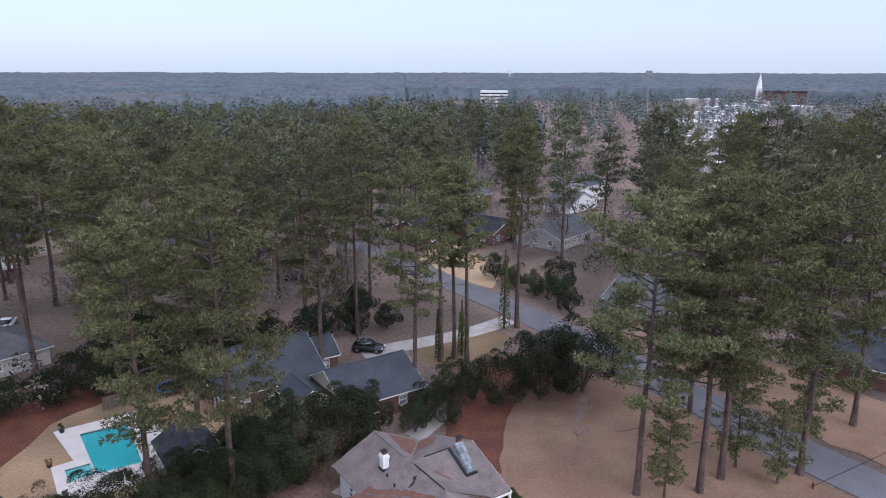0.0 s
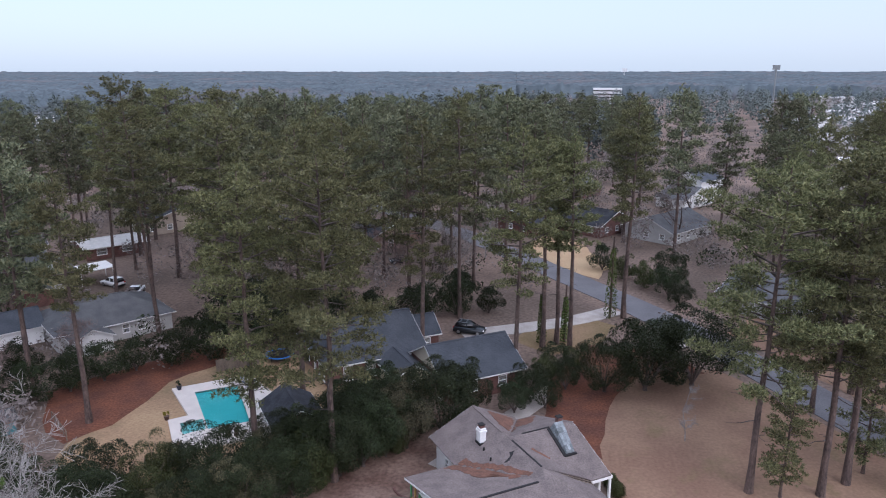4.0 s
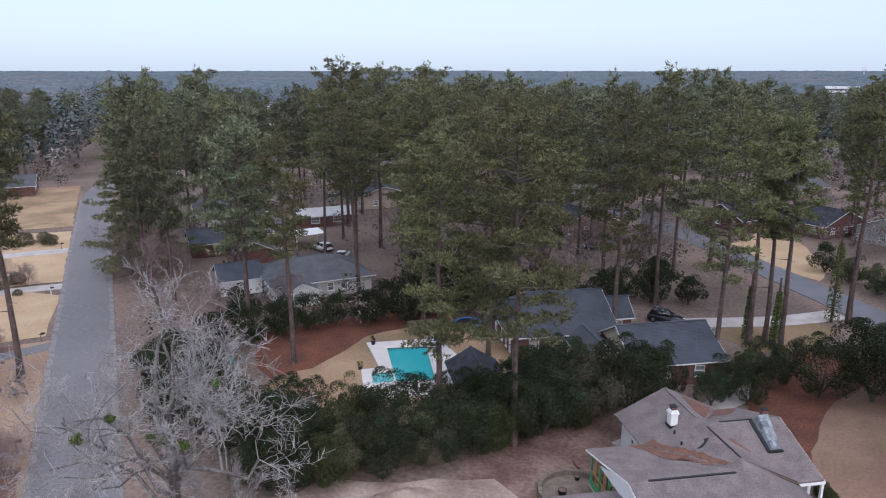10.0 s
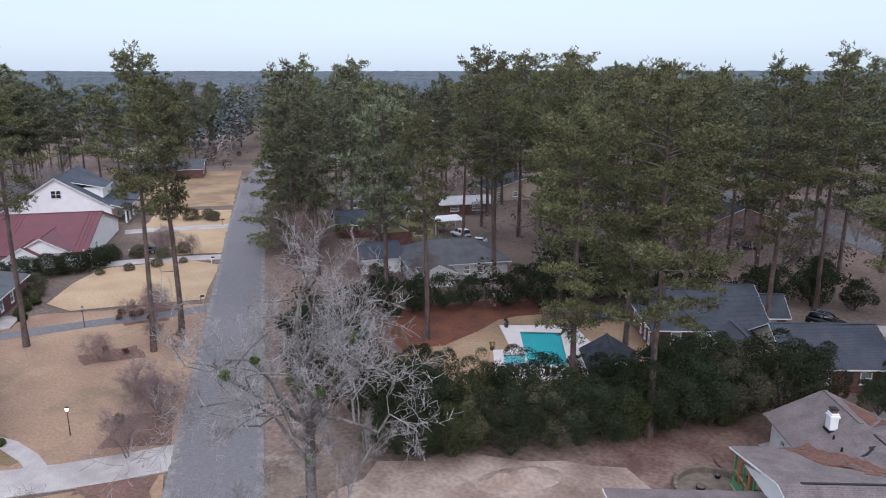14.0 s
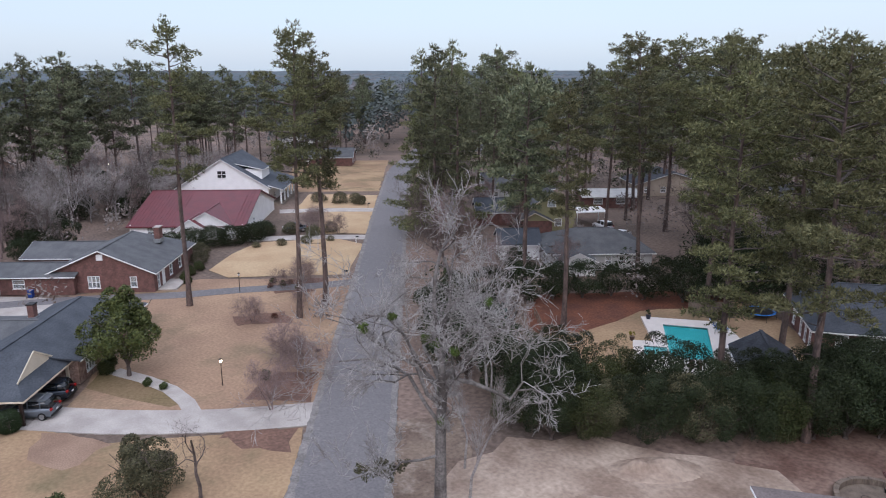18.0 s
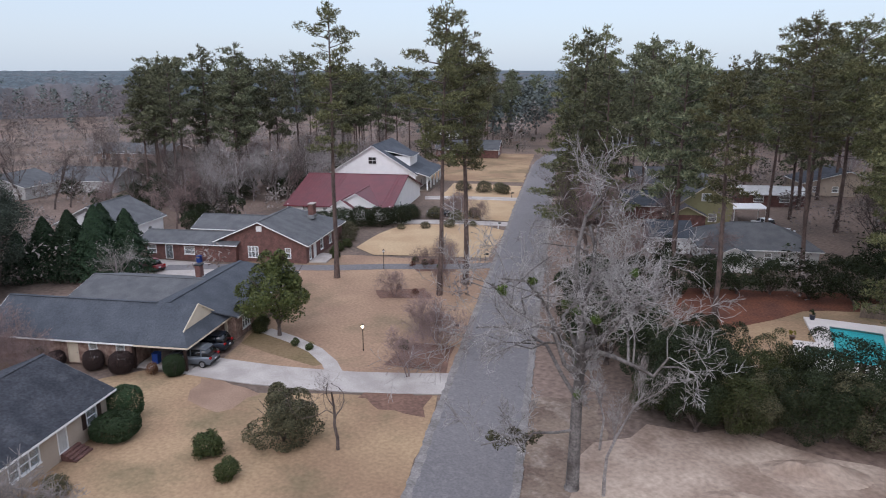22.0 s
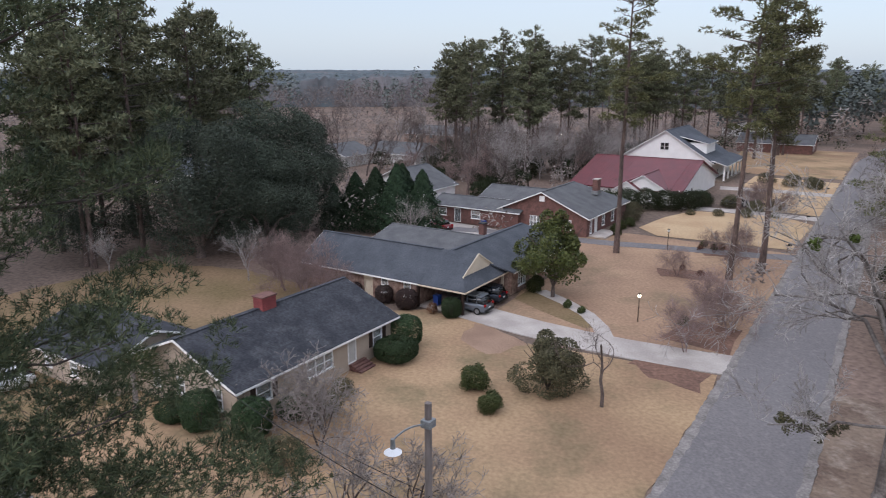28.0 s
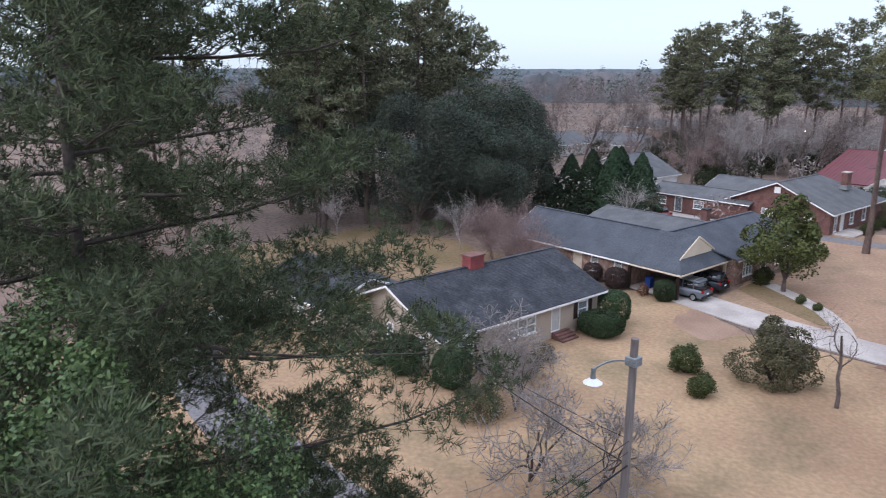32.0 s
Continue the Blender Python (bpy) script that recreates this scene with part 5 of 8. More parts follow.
high = [a.at(*A_(0.55, 4.55, 6.05)), a.at(*A_(-2.0, 4.22, 4.6)), a.at(*A_(-2.0, 4.98, 4.6)), a.at(*A_(0.55, 5.45, 6.05))]
bm = bmesh.new()
vl, vh = [bm.verts.new(p) for p in low], [bm.verts.new(p) for p in high]
bm.faces.new(vl)
bm.faces.new(vh[::-1])
for i in range(4):
    bm.faces.new((vl[i], vl[(i + 1) % 4], vh[(i + 1) % 4], vh[i]))
ch2 = part("chimney", bm, PLATE, a.ob, "chimney wrapped in patched grey sheet metal")


def plates(corners, nu, nv):
    """Lapped metal plates over a four-cornered face."""
    p0, p1, p2, p3 = corners
    nrm = (p1 - p0).cross(p3 - p0).normalized()
    mid = sum(low, Vector()) / 4
    if nrm.dot((p0 + p2) / 2 - mid) < 0:
        nrm = -nrm
    for i in range(nu):
        for j in range(nv):
            f = lambda x, y: p0.lerp(p1, x / nu).lerp(p3.lerp(p2, x / nu), y / nv)
            q = [f(i + 0.02, j + 0.02), f(i + 0.98, j + 0.02), f(i + 0.98, j + 0.98), f(i + 0.02, j + 0.98)]
            part("metal_plate", prism(bmesh.new(), [p + nrm * (0.012 + 0.012 * ((i + j) % 2)) for p in q], nrm * -0.01), PLATE, ch2)


plates((high[0], high[1], high[2], high[3]), 5, 3)
plates((high[0], high[1], low[1], low[0]), 5, 2)
cc = a.at(*A_(0.75, 5.2, 0))
part("flue", box(bmesh.new(), cc.x - 0.22, cc.x + 0.22, cc.y - 0.25, cc.y + 0.25, 5.7, 6.35, 0.02), BRICK, ch2)
part("flue_cap", box(bmesh.new(), cc.x - 0.28, cc.x + 0.28, cc.y - 0.31, cc.y + 0.31, 6.4, 6.48, 0.02), DARK, ch2)
part("black_flashing", bar(bmesh.new(), a.at(*A_(0.8, 4.1, ZN(0.8, 0) + 0.06)), a.at(*A_(-2.25, 3.95, ZN(-2.25, 0) + 0.06)), 0.26, 0.16), DARK, ch2)
part("black_flashing", bar(bmesh.new(), a.at(*A_(-2.2, 3.9, ZN(-2.2, 0) + 0.06)), a.at(*A_(-2.2, 5.15, ZN(-2.2, 0) + 0.06)), 0.22, 0.16), DARK, ch2)
for u_, v_ in ((-0.06, -2.4), (1.55, -2.2)):
    c0 = a.at(*A_(u_, v_, ZM(u_, v_)))
    part("roof_vent", cyl(bmesh.new(), c0.x, c0.y, c0.z - 0.05, c0.z + 0.3, 0.1, 0.08, 8), DARK, a.ob, "short dark vent pipe")
s_ = House(33, 31, "low detached carport with a grey shingle roof", "carport", "carport", turn=-16)
s_.slab([(37.8, 20.0, 2.75), (37.8, 31.0, 2.75), (33, 31.0, 3.7), (33, 20.0, 3.7)], SHINGLE_GREY, trim=[0, 1, 3])
s_.slab([(28.2, 20.0, 2.75), (28.2, 31.0, 2.75), (33, 31.0, 3.7), (33, 20.0, 3.7)], SHINGLE_GREY, trim=[0, 1, 3])
for q in ((37.4, 20.6), (37.4, 25.5), (37.4, 30.4), (28.6, 20.6), (28.6, 25.5), (28.6, 30.4)):
    s_.solid("post", q[0] - 0.08, q[0] + 0.08, q[1] - 0.08, q[1] + 0.08, 0, 2.6, WHITE)
pit = thing("patio", 42.0, 31.8, "round grey stone patio behind a low curved wall", "patio")
part("paving", cyl(bmesh.new(), 0, 0, -0.05, 0.06, 2.7, 2.7, 36), WOOD, pit)
for k in range(26):
    t_ = radians(-125 + 9.6 * k)
    bm = bmesh.new()
    box(bm, 2.62, 2.98, -0.23, 0.23, 0, 0.5 + 0.02 * (k % 3), 0.03, Matrix.Rotation(t_, 4, "Z"))
    part("wall_stone", bm, WOOD, pit)
for s_, w_, r_ in ((42.2, 30.8, 0.36), (43.5, 33.2, 0.24)):
    t = thing("plant_pot", s_, w_, "empty dark plant pot on the patio", "pot", 0.06)
    part("pot", cyl(bmesh.new(), 0, 0, 0, r_ * 1.3, r_ * 0.75, r_, 16), RUBBER, t)
    part("soil", cyl(bmesh.new(), 0, 0, r_ * 1.2, r_ * 1.3 + 0.004, r_ * 0.85, r_ * 0.85, 16), EARTH, t)
edging = thing("brick_edging", 45.0, 36.4, "curved red brick garden edging", "edging")
for k in range(16):
    t_ = radians(60 + 9 * k)
    part("brick", box(bmesh.new(), 1.9, 2.1, -0.13, 0.13, 0, 0.16, 0.015, Matrix.Rotation(t_, 4, "Z")), BRICK, edging)

# houses beyond the pool
g = House(107, 27, "grey-roofed brick cottage with white trim behind evergreens")
g.block(101.5, 113.5, 20, 35.5, 2.9, 2.4, "w", GREY_SIDING, SHINGLE_MID, over=0.5, hip=(5, 5), ends=(False, False), win={"S": [W_(8.4, 9.4), W_(10.6, 11.6), W_(12.8, 13.8)]})
g.block(98.4, 101.3, 21.2, 26.2, 2.4, 1.2, "s", WHITE, SHINGLE_MID, over=0.35, win={"S": [(0.4, 1.5, 0.1, 2.1, "door", WHITE, WHITE)]})
g.block(108, 115, 13.5, 19.7, 2.7, 1.7, "w", WHITE, SHINGLE_BLUE, over=0.4, ends=(True, False))
g = House(133, 25, "olive-green two-storey house with cream trim and a brick chimney")
g.block(128.5, 140, 20.8, 30, 4.2, 3.2, "s", OLIVE, SHINGLE_MID, over=0.45, trim=CREAM, win={"S": [W_(5.2, 6.6, 1.0, 2.4), W_(1.2, 2.6, 1.0, 2.4)]})
g.block(125.5, 128.3, 18.6, 25, 2.6, 1.6, "s", BRICK, SHINGLE_MID, over=0.45, trim=CREAM, gable=OLIVE, sides="S")
g.solid("upper_window", 128.38, 128.46, 24.6, 26.2, 4.6, 6.0, WHITE, "white upper window")
g.solid("upper_pane", 128.34, 128.37, 24.75, 26.05, 4.7, 5.9, PANE)
g.block(134, 142, 12, 20.6, 2.8, 2.0, "w", BRICK, SHINGLE_BLUE, over=0.4, ends=(True, False))
g.chimney(128.0, 19.6, 2.6, 7.2, 1.0, 0.8, BRICK, "red brick chimney")
q = House(135, 34, "white metal carport roof on posts", "carport", "carport")
q.slab([(132.5, 31, 2.7), (138, 31, 2.7), (138, 37, 2.9), (132.5, 37, 2.9)], WHITE)
for u_, v_ in ((132.8, 31.3), (137.7, 31.3), (132.8, 36.7), (137.7, 36.7)):
    q.solid("post", u_ - 0.06, u_ + 0.06, v_ - 0.06, v_ + 0.06, 0, 2.65, WHITE)
q = House(155, 43, "long low house with a pale flat-pitched roof")
q.block(151, 160, 37, 49, 2.7, 0.9, "w", BRICK, material("pale_roof", (0.5, 0.49, 0.47), 0.8, 0.1, 1, 8, 0.1), over=0.6, win={"S": [W_(2, 4), W_(7, 9)]})
for s_, w_, ls, lw, ax, mt, rf, lb in ((168, 24, 14, 16, "w", GREY_SIDING, SHINGLE_MID, "grey single-storey house among trees"), (172, 62, 12, 18, "s", BEIGE, SHINGLE_DARK, "beige house half hidden by pines"),
                                       (112, 128, 12, 14, "w", BRICK, SHINGLE_DARK, "brick house with steep dark gables"), (100, 138, 11, 13, "s", BRICK, SHINGLE_DARK, "brick house with a steep dark front gable"),
                                       (86, 146, 13, 17, "w", GREY_SIDING, SHINGLE_MID, "grey-roofed house below a new fence"), (46, 113, 12, 15, "s", GREY_SIDING, SHINGLE_MID, "pale house with a lit carport"),
                                       (12, 109, 12, 17, "s", BRICK, SHINGLE_DARK, "brick house with a white front porch"), (110, 202, 10, 13, "w", WHITE, SHINGLE_BLUE, "white two-storey house with a dark roof"),
                                       (104, 185, 9, 16, "s", WHITE, SHINGLE_MID, "white low house with a pale awning"), (136, 172, 12, 16, "w", BRICK, SHINGLE_MID, "brick house in the woods"),
                                       (148, 84, 12, 16, "w", BEIGE, SHINGLE_MID, "beige house in the pine woods"), (124, 90, 12, 15, "s", BRICK_PALE, SHINGLE_DARK, "old brick house in the pine woods"), (66, 190, 12, 18, "w", BRICK, SHINGLE_MID, "brick house in the woods")):
    q = House(s_, w_, lb)
    tall = 5.6 if s_ == 110 else 2.9
    q.block(s_ - ls / 2, s_ + ls / 2, w_ - lw / 2, w_ + lw / 2, tall, 2.7, ax, mt, rf, win={"S": [W_(2, 3.3), W_(6, 7.3)], "W": [W_(2, 3.3), W_(6, 7.3)]})
q = House(18, 103.5, "small white porch with brick steps", "porch", "porch")
q.slab([(15.8, 100.2, 2.6), (20.2, 100.2, 2.6), (20.2, 102, 3.2), (15.8, 102, 3.2)], SHINGLE_DARK, trim=[0, 1, 3])
for u_ in (16.0, 20.0):
    q.solid("column", u_ - 0.12, u_ + 0.12, 100.4, 100.64, 0.4, 2.55, WHITE)
q.solid("porch_floor", 15.8, 20.2, 100.2, 102.3, -0.1, 0.4, BRICK)

# ---- pool and its things ----
def waterline():
    m = bpy.data.materials.new("pool_water")
    m.use_nodes = True
    n, l = m.node_tree.nodes, m.node_tree.links
    clear, shine, edge, mix = n.new("ShaderNodeBsdfTransparent"), n.new("ShaderNodeBsdfGlossy"), n.new("ShaderNodeFresnel"), n.new("ShaderNodeMixShader")
    clear.inputs["Color"].default_value = (0.72, 0.97, 0.97, 1)
    shine.inputs["Roughness"].default_value = 0.04
    edge.inputs["IOR"].default_value = 1.33
    w_, h_ = n.new("ShaderNodeTexNoise"), n.new("ShaderNodeBump")
    w_.inputs["Scale"].default_value = 3.0
    h_.inputs["Strength"].default_value = 0.06
    l.new(w_.outputs["Fac"], h_.inputs["Height"])
    l.new(h_.outputs[0], shine.inputs["Normal"])
    l.new(edge.outputs[0], mix.inputs[0])
    l.new(clear.outputs[0], mix.inputs[1])
    l.new(shine.outputs[0], mix.inputs[2])
    l.new(mix.outputs[0], n["Material Output"].inputs[0])
    return m


PLASTER = material("turquoise_plaster", (0.13, 0.58, 0.59), 0.7, 0.06, 0.5, 6, 0.05)
PLASTER_PALE = material("pale_turquoise_plaster", (0.34, 0.64, 0.63), 0.7, 0.06, 0.5, 6, 0.05)
DEEP = [(77.4, 28.9), (75.9, 33.6), (66.4, 30.5), (67.8, 26.4)]
STEP = [(71.0, 24.6), (70.35, 26.9), (67.95, 26.2), (68.4, 23.9)]
DECKLINE = [(80.2, 27.2), (77.8, 36.2), (70.5, 35.8), (62.4, 31.0), (65.2, 21.8), (72.6, 23.9), (72.2, 26.0)]


def ringed(outer, holes, z, thick, mat, name, label, category):
    """A slab with openings cut through it."""
    bm = bmesh.new()
    for loop in (outer, *holes):
        vs = [bm.verts.new((*xy(*p), z)) for p in loop]
        for i in range(len(vs)):
            bm.edges.new((vs[i], vs[(i + 1) % len(vs)]))
    bmesh.ops.triangle_fill(bm, use_beauty=True, use_dissolve=False, edges=bm.edges[:])
    r = bmesh.ops.extrude_face_region(bm, geom=bm.faces[:])
    for v in r["geom"]:
        if isinstance(v, bmesh.types.BMVert):
            v.co.z -= thick
    return tagged(part(name, bm, mat), label, category, kind="structure")


ringed(DECKLINE, [DEEP, STEP], 0.26, 0.30, DECK, "pool_deck", "pale stone pool deck round the water", "deck")
for line, depth, mt, nm, lb in ((DEEP, 0.21, PLASTER, "swimming_pool", "rectangular swimming pool with turquoise plaster"), (STEP, 0.15, PLASTER_PALE, "wading_pool", "shallow pale tanning ledge beside the pool")):
    bm = bmesh.new()
    top = [bm.verts.new((*xy(*p), 0.24)) for p in line]
    low = [bm.verts.new((*xy(*p), 0.24 - depth)) for p in line]
    bm.faces.new(low)
    for i in range(4):
        j = (i + 1) % 4
        bm.faces.new((top[i], top[j], low[j], low[i]))
    basin = tagged(part(nm, bm, mt), lb, "pool")
    quad = np.array([(*xy(*p), 0.2) for p in line])
    up = np.cross(quad[1] - quad[0], quad[2] - quad[0])[2] > 0
    soup("water", quad, [[0, 1, 2], [0, 2, 3]] if up else [[0, 2, 1], [0, 3, 2]], waterline(), basin, "clear still water")
WHITEPL = material("white_plastic", (0.75, 0.76, 0.78), 0.4, 0.05, 2, 20, 0.02)
BLUECLOTH = material("blue_sling", (0.05, 0.14, 0.42), 0.8, 0.15, 3, 30, 0.1)
for k, (s_, w_) in enumerate(((76.3, 35.0), (74.6, 34.6))):
    t = thing("sun_lounger", s_, w_, "white-framed sun lounger with a blue sling", "lounger", 0.26, 100 + 8 * k, "loungers by the pool")
    bm = bmesh.new()
    for y in (-0.32, 0.32):
        bar(bm, (-0.95, y, 0.35), (0.5, y, 0.35), 0.05, 0.06)
        bar(bm, (0.5, y, 0.35), (1.0, y, 0.95), 0.05, 0.06)
    part("frame", bm, WHITEPL, t)
    part("sling", box(bmesh.new(), -0.93, 0.5, -0.29, 0.29, 0.36, 0.39), BLUECLOTH, t)
    part("backrest", prism(bmesh.new(), [(0.5, -0.29, 0.37), (0.5, 0.29, 0.37), (0.99, 0.29, 0.97), (0.99, -0.29, 0.97)], (-0.02, 0, 0.02)), BLUECLOTH, t)
    for x, y in ((-0.8, -0.32), (-0.8, 0.32), (0.45, -0.32), (0.45, 0.32)):
        part("leg", box(bmesh.new(), x - 0.025, x + 0.025, y - 0.025, y + 0.025, 0, 0.32), WHITEPL, t)
POT = material("dark_pot", (0.035, 0.04, 0.06), 0.5, 0.2, 2, 20, 0.1)
TERRA = material("brown_pot", (0.10, 0.06, 0.045), 0.7, 0.2, 2, 20, 0.1)


def planter(s_, w_, mat, r, hgt, leaf, plant, label, seed, z=0.26):
    t = thing("planter", s_, w_, label, "planter", z)
    part("pot", cyl(bmesh.new(), 0, 0, 0, hgt, r * 0.7, r, 14), mat, t)
    part("soil", cyl(bmesh.new(), 0, 0, hgt - 0.03, hgt + 0.003, r * 0.9, r * 0.9, 14), EARTH, t)
    rng = np.random.default_rng(seed)
    p_, d_ = crown_points(rng, 160, plant * 0.5, plant * 0.5, plant * 0.5, 5)
    v, f = blades(rng, p_ + [0, 0, hgt + plant * 0.4], d_, 0.09)
    soup("plant", v, f, leaf, t)


YELLOWISH = leafy("yellow_green_leaves", (0.15, 0.13, 0.02), (0.32, 0.28, 0.05))
planter(79.3, 27.8, POT, 0.32, 0.55, LEAF_DARK, 0.7, "dark glazed planter with a green plant", 1)
planter(73.2, 24.0, TERRA, 0.3, 0.45, YELLOWISH, 0.8, "brown planter with a yellow-green plant", 2, 0.0)
planter(65.8, 22.6, POT, 0.3, 0.5, LEAF_OLIVE, 0.5, "dark planter with a clipped plant", 9)
planter(78.6, 36.2, TERRA, 0.3, 0.4, YELLOWISH, 0.7, "brown planter with yellow-green leaves", 3)
planter(63.2, 30.4, POT, 0.2, 0.3, LEAF_DARK, 0.3, "small dark pot at the pool's corner", 4)
for k, (s_, w_) in enumerate(((64.8, 27.4), (64.3, 28.0))):
    t = thing("tall_planter", s_, w_, "tall dark square planter", "planter", 0.26)
    part("pot", box(bmesh.new(), -0.2, 0.2, -0.2, 0.2, 0, 0.8, 0.02), TERRA, t)
    part("rim", box(bmesh.new(), -0.23, 0.23, -0.23, 0.23, 0.802, 0.86, 0.01), TERRA, t)

# board fence behind the pool, trampoline, playhouse
t = thing("board_fence", 81.0, 36.2, "weathered brown board fence panel", "fence", 0, 78)
for k in range(34):
    x = -2.55 + 0.155 * k
    part("board", box(bmesh.new(), x, x + 0.145, -0.012, 0.012, 0.05, 1.7 + 0.02 * (k % 3)), WOOD, t)
for x in (-2.6, -0.9, 0.9, 2.75):
    part("post", box(bmesh.new(), x - 0.05, x + 0.05, 0.02, 0.12, 0, 1.75), WOOD, t)
for z in (0.4, 1.35):
    part("rail", box(bmesh.new(), -2.6, 2.75, 0.014, 0.05, z, z + 0.09), WOOD, t)
t = thing("trampoline", 80.0, 41.6, "round trampoline with a blue pad and dark net", "trampoline")
bm = bmesh.new()
n = 24
for k in range(n):
    a0, a1 = k * math.tau / n, (k + 1) * math.tau / n
    prism(bm, [(1.9 * math.cos(a0), 1.9 * math.sin(a0), 0.8), (1.9 * math.cos(a1), 1.9 * math.sin(a1), 0.8), (1.6 * math.cos(a1), 1.6 * math.sin(a1), 0.8), (1.6 * math.cos(a0), 1.6 * math.sin(a0), 0.8)], (0, 0, 0.06))
bmesh.ops.remove_doubles(bm, verts=bm.verts, dist=0.0005)
part("pad", bm, material("blue_pad", (0.05, 0.22, 0.60), 0.6, 0.1, 2, 20, 0.05), t)
part("jumping_mat", cyl(bmesh.new(), 0, 0, 0.79, 0.81, 1.6, 1.6, 24), DARK, t)
for k in range(6):
    c0, s0 = 1.95 * math.cos(k * math.tau / 6), 1.95 * math.sin(k * math.tau / 6)
    part("pole", cyl(bmesh.new(), c0, s0, 0, 2.7, 0.025, 0.025, 8), DARK, t)
bm = bmesh.new()
for k in range(60):
    a0 = k * math.tau / 60
    bar(bm, (1.93 * math.cos(a0), 1.93 * math.sin(a0), 0.9), (1.93 * math.cos(a0), 1.93 * math.sin(a0), 2.6), 0.012, 0.012, (1, 0, 0))
for z in (1.2, 1.6, 2.0, 2.4, 2.6):
    for k in range(24):
        a0, a1 = k * math.tau / 24, (k + 1) * math.tau / 24
        bar(bm, (1.93 * math.cos(a0), 1.93 * math.sin(a0), z), (1.93 * math.cos(a1), 1.93 * math.sin(a1), z), 0.012, 0.012)
part("net", bm, DARK, t)
q = House(82, 9.7, "small weathered playhouse with teal panels", "playhouse", "playhouse")
q.block(81, 83.2, 8.4, 11, 1.7, 0.7, "w", material("teal_paint", (0.10, 0.26, 0.28), 0.7, 0.1, 1, 10, 0.1), SHINGLE_MID, over=0.25, trim=WOOD, win={"S": [(0.9, 1.7, 0.1, 1.4, "door", WHITE, WHITE)]})
t = thing("picket_fence", 78.5, 14.5, "low weathered rail fence", "fence", 0, 0)
for k in range(6):
    part("post", box(bmesh.new(), -3 + 1.2 * k - 0.05, -3 + 1.2 * k + 0.05, -0.05, 0.05, 0, 1.1), WOOD, t)
for z in (0.5, 1.0):
    part("rail", box(bmesh.new(), -3, 3, -0.09, -0.052, z - 0.05, z + 0.05), WOOD, t)
t = thing("board_fence", 91, 157.5, "new orange-brown cedar board fence", "fence", 0, -68)
for k in range(40):
    part("board", box(bmesh.new(), -6 + 0.3 * k, -6 + 0.3 * k + 0.29, -0.012, 0.012, 0.05, 2.2), WOOD_NEW, t)
for y0, x0 in ((0, -6), (0, 6)):
    for k in range(12):
        part("board", box(bmesh.new(), x0 - 0.012, x0 + 0.012, 0.3 * k + 0.02, 0.3 * k + 0.31, 0.05, 2.2), WOOD_NEW, t)

# ---- vehicles ----
TYRE_RIM = material("alloy_rim", (0.42, 0.43, 0.44), 0.35, 0.1, 3, 20, 0.05, metal=0.8)
LAMP_RED = material("red_lens", (0.30, 0.012, 0.012), 0.2, 0.05, 3, 20, 0)
LAMP_CLEAR = material("clear_lens", (0.7, 0.7, 0.7), 0.15, 0.05, 3, 20, 0)
DARKGLASS = material("tinted_glass", (0.012, 0.014, 0.016), 0.06, 0.05, 3, 20, 0, spec=0.6)


